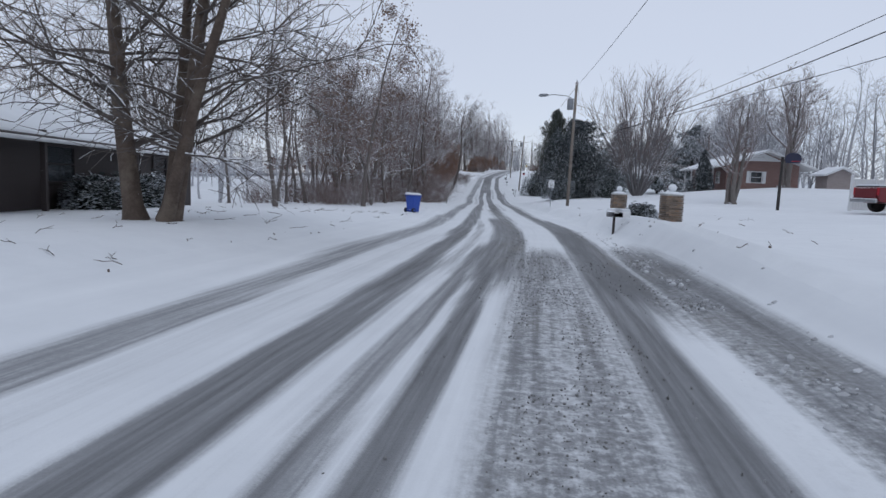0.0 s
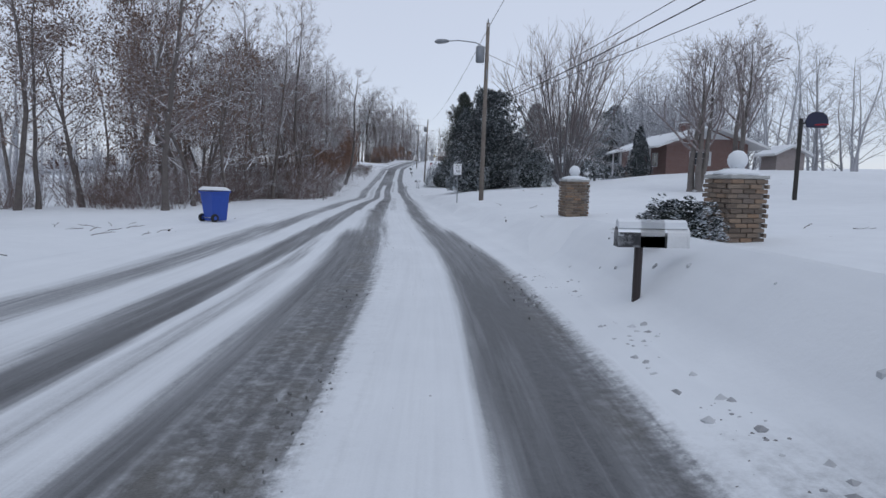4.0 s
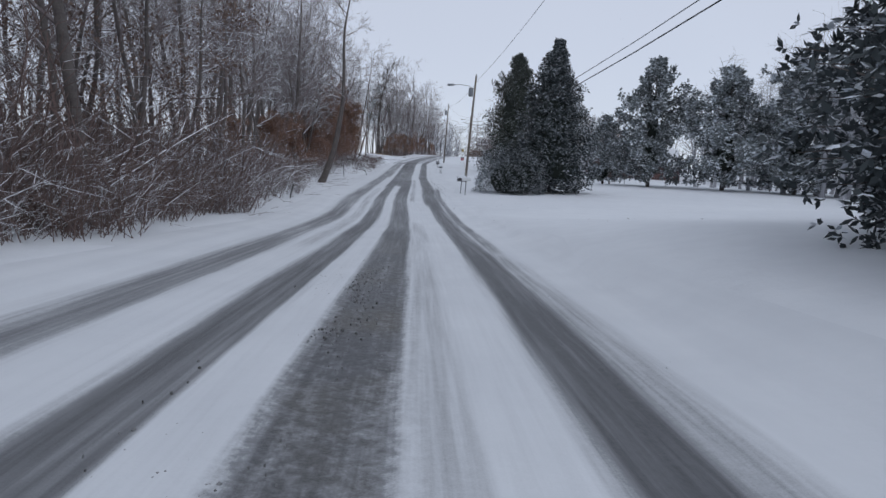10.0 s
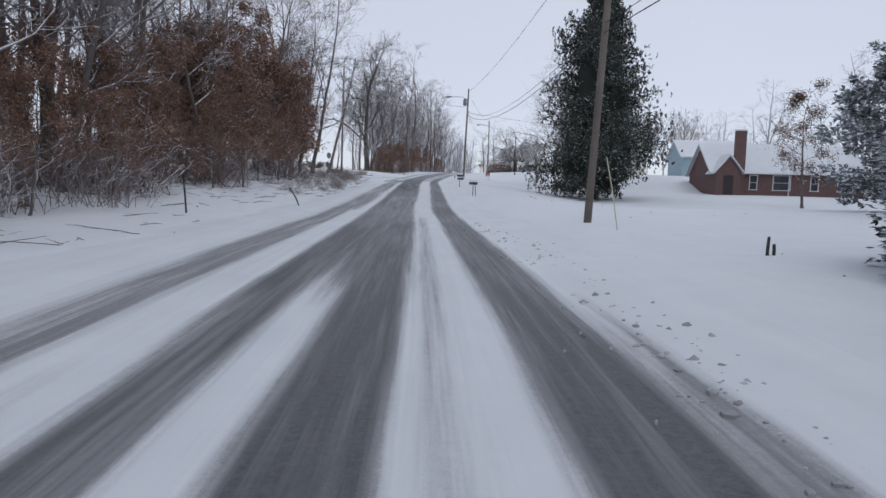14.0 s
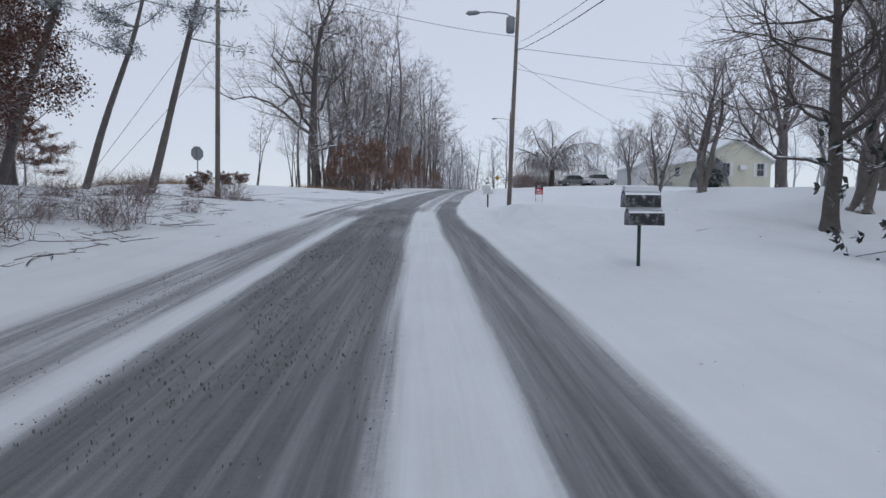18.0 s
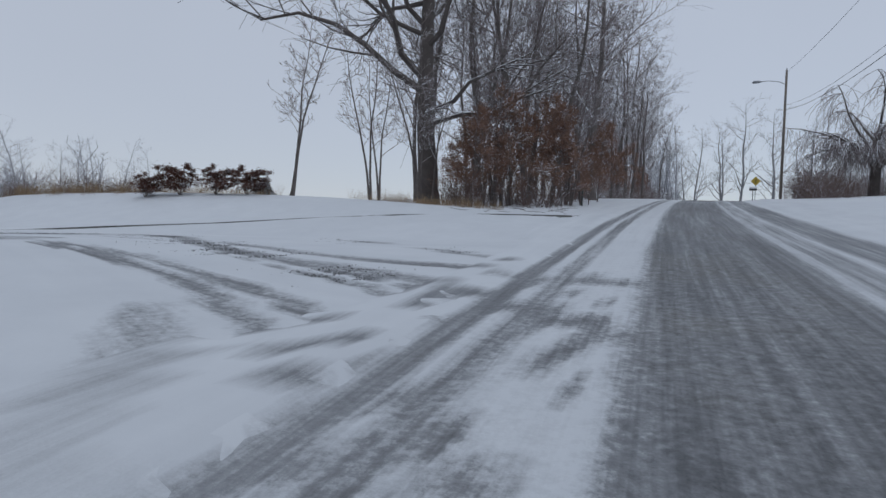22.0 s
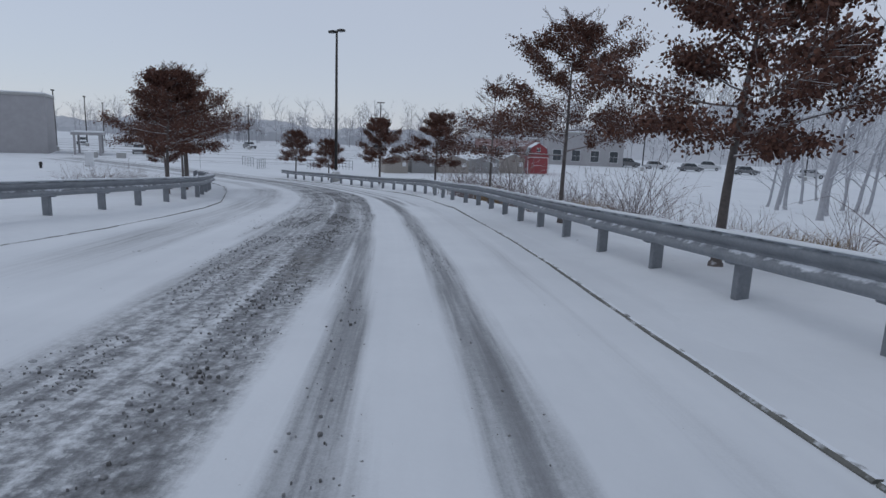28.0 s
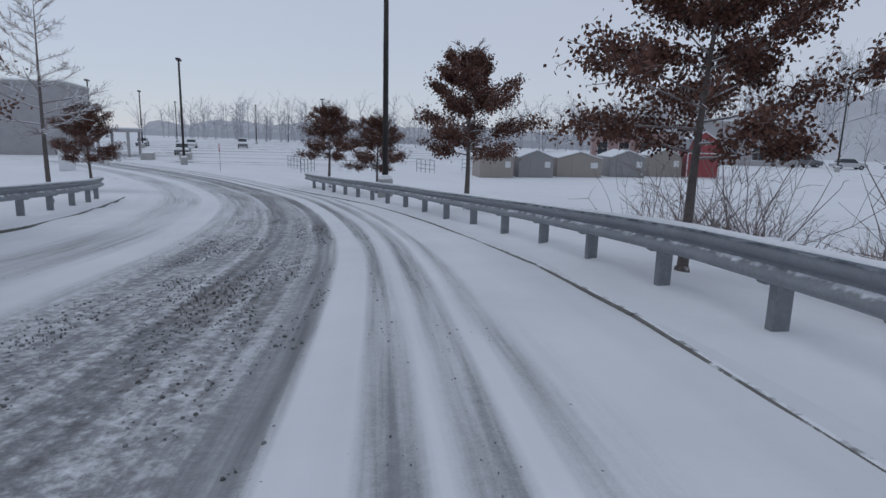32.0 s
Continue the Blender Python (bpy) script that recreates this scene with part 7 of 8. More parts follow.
def grass_patch(name, cx, cy, rx, ry, n, h, seed):
    rng, mb = random.Random(seed), MB()
    tufts = []
    for i in range(max(n // 28, 8)):
        a, q = rng.uniform(0, 6.283), rng.random() ** 0.5
        tufts.append((cx + math.cos(a) * q * rx, cy + math.sin(a) * q * ry, rng.uniform(0.45, 1.15), rng.uniform(-0.5, 0.5), rng.uniform(-0.4, 0.4)))
    for i in range(n):
        tx, ty, th, lx, ly = rng.choice(tufts)
        x, y = tx + rng.gauss(0, 0.14), ty + rng.gauss(0, 0.14)
        z = ground_z(x, y)
        l = h * th * rng.uniform(0.4, 1.1)
        bx, by = (lx + rng.gauss(0, 0.45)) * l, (ly + rng.gauss(0, 0.45)) * l
        w = rng.uniform(0.0016, 0.004)
        a2 = rng.uniform(0, 3.14)
        c, s = math.cos(a2) * w, math.sin(a2) * w
        mb.add([(x - c, y - s, z - 0.05), (x + c, y + s, z - 0.05), (x + bx * 0.4 + c, y + by * 0.4 + s, z + l * 0.7), (x + bx * 0.4 - c, y + by * 0.4 - s, z + l * 0.7), (x + bx, y + by, z + l)], [(0, 1, 2, 3), (3, 2, 4)])
    return solid(name, mb, TANGRASS, "tall dry tan grass standing out of the snow", "grass", kind="stuff")


grass_patch("dry_grass", -36.0, 173.2, 4.5, 1.6, 3800, 0.6, 1)
grass_patch("dry_grass", -31.0, 175.8, 3.5, 1.2, 1500, 0.6, 6)
grass_patch("dry_grass", -64.0, 161.5, 4.0, 0.8, 3600, 0.85, 2)
grass_patch("dry_grass", -73.5, 156.8, 3.5, 0.8, 4200, 0.95, 3)
grass_patch("dry_grass", -54.0, 164.6, 3.5, 0.7, 1800, 0.6, 4)
grass_patch("dry_grass", -20.5, 175.0, 3.0, 1.4, 1500, 0.4, 5)
grass_patch("dry_grass", -41.0, 170.8, 3.0, 1.0, 1500, 0.5, 7)
scatter(["brush0", "brush2"], [((-33, 174.5), (-43, 170.3), 1.2)], 14, 0.25, 0.45, "brush on the bank")


# ---- vehicles ----
def pickup(x, y, rz):
    """Crew-cab pickup; front towards local +x."""
    ob = thing("pickup_truck", x, y, plant(x, y) + 0.0, rz, "dark red crew-cab pickup truck streaked with snow", "truck")
    w = 1.98

    def shell(outline, half, mt, name, label="", bev=0.05, inset=None):
        mb = MB().prism(outline, -half, half)
        me = mb.mesh(name, mt)
        bm = bmesh.new()
        bm.from_mesh(me)
        if inset:
            for v in bm.verts:
                if v.co.z > inset[0]:
                    v.co.y *= 1 - inset[1] * (v.co.z - inset[0])
        bmesh.ops.bevel(bm, geom=bm.edges[:], offset=bev, segments=2, affect="EDGES", profile=0.6)
        bmesh.ops.recalc_face_normals(bm, faces=bm.faces[:])
        bm.to_mesh(me)
        bm.free()
        return part(name, me, mt, ob, label)

    arch = lambda cx: [(cx + 0.50 * math.cos(a), 0.42 + 0.50 * math.sin(a)) for a in (math.pi, 2.6, 2.1, 1.57, 1.04, 0.52, 0)]
    low = [(-2.85, 0.55)] + arch(-1.75) + arch(1.85) + [(2.75, 0.5), (2.9, 0.62), (2.92, 1.05), (2.8, 1.16), (1.35, 1.22), (1.2, 1.24), (-0.75, 1.24), (-0.78, 1.20), (-2.88, 1.20)]
    shell(low, w / 2, TRUCKRED, "body", "", 0.035)
    shell([(-0.85, 1.18), (1.30, 1.18), (0.62, 1.80), (0.3, 1.88), (-0.6, 1.88), (-0.78, 1.78)], 0.93, TRUCKRED, "cab", "", 0.05, (1.2, 0.22))
    for s in (-1, 1):
        for x0, x1, x2, x3 in ((-0.68, 0.0, 0.0, -0.62), (0.07, 1.02, 0.52, 0.07)):
            part("side_window", MB().add([(x0, s * 0.955, 1.25), (x1, s * 0.955, 1.25), (x2, s * 0.845, 1.74), (x3, s * 0.845, 1.74), (x0, s * 0.935, 1.25), (x1, s * 0.935, 1.25), (x2, s * 0.825, 1.74), (x3, s * 0.825, 1.74)], [(0, 1, 2, 3), (7, 6, 5, 4), (0, 4, 5, 1), (1, 5, 6, 2), (2, 6, 7, 3), (3, 7, 4, 0)]), GLASS, ob, "dark side glass")
        part("mirror", MB().box((0.92, s * 1.1, 1.32), (0.12, 0.2, 0.2), 0, 0.03), TRUCKRED, ob)
        part("door_handle", MB().box((0.12, s * 0.995, 1.08), (0.16, 0.03, 0.035), 0, 0.008), CHROME, ob)
        part("door_seam", MB().box((0.03, s * 0.992, 0.9), (0.014, 0.01, 0.66), 0, 0.002), RUBBER, ob)
        part("running_board", MB().box((0.05, s * 1.0, 0.42), (2.2, 0.16, 0.06), 0, 0.015), CHROME, ob, "snowy running board")
        part("tail_light", MB().box((-2.87, s * 0.88, 1.0), (0.05, 0.16, 0.36), 0, 0.015), SIGNRED, ob)
        part("headlight", MB().box((2.87, s * 0.78, 0.95), (0.08, 0.3, 0.2), 0, 0.03), CHROME, ob)
        for cx in (-1.75, 1.85):
            wh = part("wheel", MB().tube([(cx, s * 0.72, 0.40), (cx, s * 0.78, 0.40), (cx, s * 0.95, 0.40), (cx, s * 0.99, 0.40)], [0.36, 0.41, 0.41, 0.36], 24), RUBBER, ob, "black tyre")
            part("rim", MB().tube([(cx, s * 0.97, 0.40), (cx, s * 1.0, 0.40)], [0.25, 0.22], 18), CHROME, wh)
            for k in range(6):
                a = k * math.pi / 3
                part("spoke", MB().box((cx + 0.12 * math.cos(a), s * 1.005, 0.40 + 0.12 * math.sin(a)), (0.05, 0.02, 0.05), 0, 0.008), CHROME, wh)
    part("rear_window", MB().box((-0.85, 0, 1.52), (0.03, 1.45, 0.4), 0, 0.01), GLASS, ob)
    part("windscreen", MB().add([(1.30, -0.82, 1.26), (1.30, 0.82, 1.26), (0.66, 0.74, 1.80), (0.66, -0.74, 1.80), (1.25, -0.8, 1.24), (1.25, 0.8, 1.24), (0.62, 0.72, 1.78), (0.62, -0.72, 1.78)], [(0, 1, 2, 3), (7, 6, 5, 4), (0, 4, 5, 1), (2, 6, 7, 3)]), GLASS, ob)
    part("tailgate", MB().box((-2.89, 0, 0.92), (0.05, 1.6, 0.5), 0, 0.02), TRUCKRED, ob)
    part("number_plate", MB().box((-3.02, 0, 0.55), (0.02, 0.3, 0.15), 0, 0.005), SIGNWHITE, ob)
    part("rear_bumper", MB().box((-2.96, 0, 0.56), (0.16, 1.9, 0.2), 0, 0.04), CHROME, ob, "chrome rear bumper")
    part("front_bumper", MB().box((2.95, 0, 0.58), (0.16, 1.9, 0.26), 0, 0.05), CHROME, ob)
    part("grille", MB().box((2.93, 0, 0.93), (0.05, 1.2, 0.22), 0, 0.02), DARKMETAL, ob)
    part("bed_cover", MB().box((-1.82, 0, 1.23), (2.05, 1.75, 0.06), 0, 0.02), RUBBER, ob)
    part("bed_snow", MB().box((-1.82, 0, 1.29), (2.0, 1.7, 0.08), 0, 0.035), SNOW, ob, "snow on the bed cover")
    part("roof_snow", MB().box((-0.12, 0, 1.915), (1.15, 1.4, 0.08), 0, 0.035), SNOW, ob, "snow on the roof")
    part("bonnet_snow", MB().box((2.05, 0, 1.215), (1.3, 1.6, 0.06), 0, 0.03), SNOW, ob, "snow on the bonnet")
    return ob


pickup(21.3, 14.6, 6)


def parked_car(x, y, rz, material, label, h=1.5, z=None):
    ob = thing("parked_car", x, y, plant(x, y) if z is None else z, rz, label, "car", "parked cars")
    k = h / 1.5
    part("body", MB().prism([(-2.2, 0.3), (2.2, 0.3), (2.25, 0.7 * k), (1.2, 0.92 * k), (-2.0, 0.95 * k), (-2.25, 0.75)], -0.88, 0.88), material, ob)
    part("cabin", MB().prism([(-1.7, 0.93 * k), (1.15, 0.90 * k), (0.45, h), (-1.2, h)], -0.74, 0.74), GLASS, ob)
    part("roof_snow", MB().prism([(-1.3, h), (0.55, h), (0.4, h + 0.12), (-1.15, h + 0.12)], -0.72, 0.72), SNOW, ob, "snow on the roof")
    part("bonnet_snow", MB().prism([(1.2, 0.925 * k), (2.2, 0.74 * k), (2.15, 0.82 * k), (1.25, 1.02 * k)], -0.8, 0.8), SNOW, ob)
    for s in (-1, 1):
        for cx in (-1.35, 1.4):
            w = part("wheel", MB().tube([(cx, s * 0.7, 0.32), (cx, s * 0.9, 0.32)], 0.32, 16), RUBBER, ob)
            part("rim", MB().tube([(cx, s * 0.88, 0.32), (cx, s * 0.92, 0.32)], 0.18, 10), CHROME, w)
    return ob


CARWHITE = mat("white_car_paint", (0.55, 0.56, 0.58), (0.48, 0.49, 0.5), 1, 0.35, bump=0, snow=0.4)
CARGREY = mat("grey_car_paint", (0.14, 0.145, 0.155), (0.2, 0.205, 0.21), 1, 0.35, bump=0, snow=0.4)
parked_car(11.2, 208.5, 12, CARWHITE, "pale car under snow beside the bungalow")
parked_car(8.0, 210.0, 8, CARGREY, "grey car buried in snow beside the bungalow")


# ---- kerbs of the side road ----
KERB_R = [(-14.9, 174.0), (-16.6, 171.9), (-19.0, 170.6), (-22.1, 169.9), (-24.4, 169.4), (-27.0, 168.55), (-29.2, 167.85), (-31.8, 166.9), (-34.8, 165.65), (-37.5, 164.85), (-40.4, 163.95), (-43.3, 163.05), (-48.2, 161.55), (-52, 160.45), (-55.9, 159.15), (-59.3, 157.95), (-62.8, 156.75), (-65.3, 155.55), (-69.4, 153.85), (-71.4, 152.65), (-73.5, 151.45), (-77, 148.9), (-82, 144.7), (-88, 137.9), (-92.0, 132.9)]
KERB_L = [(-40, 154.2), (-46, 153.6), (-52, 152.4), (-56, 151.2), (-59.4, 149.9), (-62.5, 148.0), (-68, 144.6), (-73.8, 140.8), (-79, 136.4), (-83, 132.4)]
KERBSTONE = mat("wet_dark_kerb", (0.10, 0.10, 0.09), (0.17, 0.17, 0.155), 4, 0.8, bump=0.3, snow=0.12)


def kerb(path, side, label):
    pts = along(path, 3.0)
    x0, y0 = path[0]
    o = Vector((x0, y0, ground_z(x0, y0, False)))
    ob = thing("kerb", x0, y0, o.z, 0, label, "kerb")
    ob["kind"] = "structure"
    for a, b_ in zip(pts, pts[1:]):
        pa, pb = Vector((a[0], a[1], ground_z(a[0], a[1], False))) - o, Vector((b_[0], b_[1], ground_z(b_[0], b_[1], False))) - o
        q = Vector((-(pb - pa).y, (pb - pa).x, 0)).normalized() * side
        d = (pb - pa) * 0.004
        vs = []
        for p in (pa + d, pb - d):
            vs += [tuple(p + q * u + Vector((0, 0, w))) for u, w in ((0.0, -0.3), (0.012, 0.02), (-0.005, 0.035), (-0.045, 0.034), (-0.05, -0.3))]
        part("kerbstone", MB().add(vs, [(0, 1, 6, 5), (1, 2, 7, 6), (2, 3, 8, 7), (3, 4, 9, 8), (4, 3, 2, 1, 0), (5, 6, 7, 8, 9)] if side > 0 else [(5, 6, 1, 0), (6, 7, 2, 1), (7, 8, 3, 2), (8, 9, 4, 3), (0, 1, 2, 3, 4), (9, 8, 7, 6, 5)]), KERBSTONE, ob)


kerb(KERB_R, 1, "dark concrete kerb showing through the snow")
kerb(KERB_L, -1, "dark concrete kerb round the inside of the bend")


# ---- car park and field beyond ----
def lot_bare(y, x):
    c = -0.9 * x - 0.42 * y
    e = 0.42 * x - 0.9 * y
    v = 0.5 + 0.5 * math.sin(c * 0.55 + 1.4 * noise.noise((e * 0.02, c * 0.05, 1.0)))
    v = step(0.62, 0.95, v) * (0.35 + 0.9 * max(noise.noise((e * 0.03, c * 0.12, 5.0)) + 0.35, 0))
    return min(v * 0.75, 0.8) * step(-108, -116, x) if x > -116 else min(v * 0.75, 0.8)


lot_rows, lot_us = list(np.arange(22, 124, 1.0)), list(np.arange(-215, -107, 0.9))
car_park = road_sheet("car_park", lot_rows, lot_us, lambda y, x: (x, y, 0.47 - 0.12 * step(-110, -107.5, x)), lot_bare, lambda y, x: 0.4, "wide snowy car park with dark swept lanes")


def lamp_post(x, y, h, rz, label="tall dark car-park lamp post with twin box heads"):
    ob = thing("lamp_post", x, y, plant(x, y), rz, label, "lamp post", "lamp posts")
    part("footing", MB().lathe([(0.32, -0.3), (0.32, 0.62), (0.29, 0.68)], 16), CONCRETE, ob, "round concrete footing", True)
    part("footing_snow", MB().lathe([(0.29, 0.68), (0.22, 0.78), (0.12, 0.82)], 14), SNOW, ob)
    part("shaft", MB().tube([(0, 0, 0.6), (0, 0, h)], [0.12, 0.085], 12), DARKMETAL, ob, "", True)
    for s in (-1, 1):
        part("arm", MB().box((s * 0.2, 0, h - 0.08), (0.35, 0.06, 0.08), 0, 0.01), DARKMETAL, ob)
        part("lamp_head", MB().box((s * 0.55, 0, h - 0.06), (0.55, 0.4, 0.18), 0, 0.02), DARKMETAL, ob)
        part("lens", MB().box((s * 0.55, 0, h - 0.158), (0.45, 0.32, 0.012), 0, 0.003), GLASS, ob)
    return ob


for x, y, h, rz in ((-87.2, 142.0, 11.4, 60), (-109.0, 109.3, 9.6, 40), (-142.9, 66, 9.6, 40), (-124, 78, 9.6, 40), (-190, 52, 9.6, 40), (-165, 88, 9.6, 50), (-150, 124, 10.4, 60), (-156.8, 171.5, 10.5, 90), (-176, 40, 9.6, 40), (-190, 150, 10, 80), (-150, 196, 10, 80)):
    lamp_post(x, y, h, rz)


def shed(x, y, rz, w, d, h, material, label, gambrel=False):
    ob = thing("garden_shed" if not gambrel else "barn_shed", x, y, plant(x, y), rz, label, "shed", "display sheds")
    if gambrel:
        out = [(-w / 2, 0), (w / 2, 0), (w / 2, h * 0.56), (w * 0.36, h * 0.84), (0, h), (-w * 0.36, h * 0.84), (-w / 2, h * 0.56)]
    else:
        out = [(-w / 2, 0), (w / 2, 0), (w / 2, h * 0.74), (0, h), (-w / 2, h * 0.74)]
    part("wall", MB().prism(out, -d / 2, d / 2), material, ob)
    top = out[2:]
    for a, b_ in zip(top, top[1:]):
        n = Vector((a[1] - b_[1], 0, b_[0] - a[0])).normalized() * -1
        n = n if n.z > 0 else -n
        k = 0.08
        part("roof", MB().add([(a[0], -d / 2 - 0.15, a[1]), (b_[0], -d / 2 - 0.15, b_[1]), (b_[0], d / 2 + 0.15, b_[1]), (a[0], d / 2 + 0.15, a[1])] + [(p[0] + n.x * k, yy, p[1] + n.z * k) for p, yy in ((a, -d / 2 - 0.15), (b_, -d / 2 - 0.15), (b_, d / 2 + 0.15), (a, d / 2 + 0.15))],
                              [(0, 1, 2, 3), (7, 6, 5, 4), (0, 4, 5, 1), (1, 5, 6, 2), (2, 6, 7, 3), (3, 7, 4, 0)]), SNOW if n.z > 0.5 else GALV, ob, "snow-covered roof slope")
    if gambrel:
        dr = part("door", MB().box((0, -d / 2 - 0.03, h * 0.27), (w * 0.92, 0.05, h * 0.52), 0, 0.01), material, ob)
        for a, b_, c, e_ in ((0, h * 0.54, w * 0.96, 0.09), (0, 0.05, w * 0.96, 0.09), (-w * 0.47, h * 0.27, 0.09, h * 0.52), (w * 0.47, h * 0.27, 0.09, h * 0.52)):
            part("trim", MB().box((a, -d / 2 - 0.07, b_), (c, 0.04, e_), 0, 0.006), PAINTWHITE, dr)
        wn_ = part("window", MB().box((0, -d / 2 - 0.03, h * 0.78), (0.5, 0.06, 0.55), 0, 0.01), PAINTWHITE, ob)
        for k in (-1, 1):
            part("pane", MB().box((k * 0.12, -d / 2 - 0.07, h * 0.78), (0.18, 0.02, 0.45), 0, 0.004), GLASS, wn_)
    else:
        part("door", MB().box((0, -d / 2 - 0.03, h * 0.35), (w * 0.34, 0.05, h * 0.66), 0, 0.01), material, ob)
        part("window", MB().box((w * 0.33, -d / 2 - 0.03, h * 0.48), (w * 0.16, 0.05, h * 0.22), 0, 0.01), PAINTWHITE, ob)
    return ob


shed(-131.2, 154.4, 100, 3.0, 5.0, 4.4, BARNRED, "bright red lofted barn shed with white trim", True)
shed(-129.8, 150.8, 112, 3.2, 3.6, 2.7, TANSIDE, "grey garden shed with a snowy roof")
shed(-126.3, 147.4, 118, 3.4, 3.6, 2.5, GREYSIDE, "grey garden shed with a small window")
shed(-122.6, 143.6, 118, 4.2, 3.0, 2.3, TANSIDE, "low wide shed under snow")
shed(-119.4, 140.2, 122, 3.2, 3.0, 2.4, GREYSIDE, "weathered grey shed with a snowy roof")
shed(-116.6, 137.4, 122, 3.0, 3.0, 2.4, TANSIDE, "brown-grey shed with a snowy roof")


def flat_building(x, y, rz, L, W, H, material, label):
    ob = thing("store_building", x, y, plant(x, y), rz, label, "building")
    part("wall", MB().box((0, 0, H / 2 - 0.2), (L, W, H + 0.4), 0, 0.03), material, ob)
    part("parapet", MB().box((0, 0, H + 0.15), (L + 0.3, W + 0.3, 0.4), 0, 0.04), CONCRETE, ob)
    part("roof_snow", MB().box((0, 0, H + 0.42), (L + 0.1, W + 0.1, 0.16), 0, 0.06), SNOW, ob, "snow along the parapet")
    n = max(int(L / 3.2), 2)
    for k in range(n):
        window(ob, (k - (n - 1) / 2) * L / n, 1.9, 1.7, 2.2, pose(0, -W / 2, 0), None, 2)
    return ob


# store walls paled: the distance haze is put into their colour
HAZYWALL = mat("haze_paled_wall", (0.34, 0.33, 0.34), (0.42, 0.415, 0.425), 1.2, 0.9, bump=0.1)
flat_building(-172, 160.5, 100, 15, 10, 6.2, HAZYWALL, "low dark store building, its wall colour paled for haze")
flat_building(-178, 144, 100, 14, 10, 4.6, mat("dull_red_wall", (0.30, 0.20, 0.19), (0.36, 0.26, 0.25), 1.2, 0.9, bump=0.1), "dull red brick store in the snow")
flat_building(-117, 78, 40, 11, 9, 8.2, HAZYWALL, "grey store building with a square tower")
ob = thing("canopy", -120, 88, plant(-120, 88), 40, "flat entrance canopy on posts", "canopy")
part("roof", MB().box((0, 0, 3.1), (9, 4, 0.35), 0, 0.03), HAZYWALL, ob)
part("roof_snow", MB().box((0, 0, 3.36), (9, 4, 0.14), 0, 0.05), SNOW, ob)
for sx in (-1, 1):
    for sy in (-1, 1):
        part("post", MB().box((sx * 4, sy * 1.6, 1.4), (0.3, 0.3, 3.2), 0, 0.02), HAZYWALL, ob)
for k, (x, y) in enumerate(((-97.4, 109.2), (-113.0, 95.0), (-115.5, 97.5), (-119, 99.5))):
    ob = solid("utility_cabinet", MB().box((0, 0, 0.8 if k == 0 else 0.35), (1.4, 0.8, 1.8) if k == 0 else (2.4, 1.2, 0.9), 0, 0.04), CONCRETE if k else PAINTWHITE, "pale utility cabinet in the snow" if k == 0 else "snowy concrete block by the car park", "cabinet")
    ob.matrix_basis = pose(x, y, plant(x, y), 0, 0, 40)
ob = thing("fire_hydrant", -93.2, 107.2, plant(-93.2, 107.2), 0, "small dark fire hydrant in the snow", "hydrant")
part("barrel", MB().lathe([(0.13, -0.1), (0.13, 0.45), (0.17, 0.47), (0.17, 0.52), (0.12, 0.62), (0.04, 0.7)], 12), DARKMETAL, ob, smooth=True)
part("outlet", MB().tube([(-0.22, 0, 0.4), (0.22, 0, 0.4)], 0.06, 8), DARKMETAL, ob)


def cart_corral(x, y, rz):
    ob = thing("cart_corral", x, y, plant(x, y), rz, "steel cart corral railing", "railing", "cart corrals")
    for k in range(5):
        part("upright", MB().tube([(k * 0.7 - 1.4, 0, -0.2), (k * 0.7 - 1.4, 0, 1.2)], 0.03, 8), GALV, ob)
    for zz in (0.35, 0.75, 1.18):
        part("rail", MB().tube([(-1.4, 0, zz), (1.4, 0, zz)], 0.028, 8), GALV, ob)


for x, y, rz in ((-110.4, 122.2, 10), (-114, 127.5, 60), (-117.5, 130.5, 60), (-113.5, 118.5, 60), (-122, 133.5, 60)):
    cart_corral(x, y, rz)
for k, (x, y, rz) in enumerate(((-160, 73, 40), (-152, 68, 40), (-172, 84, 50), (-185, 92, 40), (-150, 58, 40), (-138, 56, 30), (-171, 170, 100), (-168, 175, 100), (-165, 181, 100), (-174, 186, 80), (-162, 190, 100), (-181, 120, 60), (-190, 110, 60), (-160, 200, 100), (-128, 90, 40))):
    parked_car(x, y, rz, (CARGREY, CARWHITE)[k % 2], "pale parked car covered with snow" if k % 2 else "grey parked car half under snow", 1.5 if k % 3 else 1.8, 0.46)

# wooded rise behind the stores and the far tree lines
rh = random.Random(5)
hill = MB()
hx, hy = list(np.arange(-420, -195, 3.5)), list(np.arange(110, 420, 3.5))
for y in hy:
    for x in hx:
        k = math.hypot((x + 285) / 85, (y - 240) / 150)
        hill.v.append((x, y, -1.5 + 22 * (1 - step(0.1, 1.0, k)) + (2.0 * noise.noise((x * 0.06, y * 0.06, 1)) + 3.0 * noise.noise((x * 0.25, y * 0.25, 7))) * (1 - step(0.6, 1.0, k))))
hn = len(hx)
hill.f = [(j * hn + i, j * hn + i + 1, (j + 1) * hn + i + 1, (j + 1) * hn + i) for j in range(len(hy) - 1) for i in range(hn - 1)]
# hill colour set close to the sky's, haze put into it
solid("backdrop_hill", hill, mat("hazed_woodland", (0.47, 0.485, 0.515), (0.58, 0.595, 0.625), 0.35, 0.95, bump=0.8, fine=2.0), "low wooded hill, its colour paled towards the sky for haze", "hill", kind="structure", smooth=True)
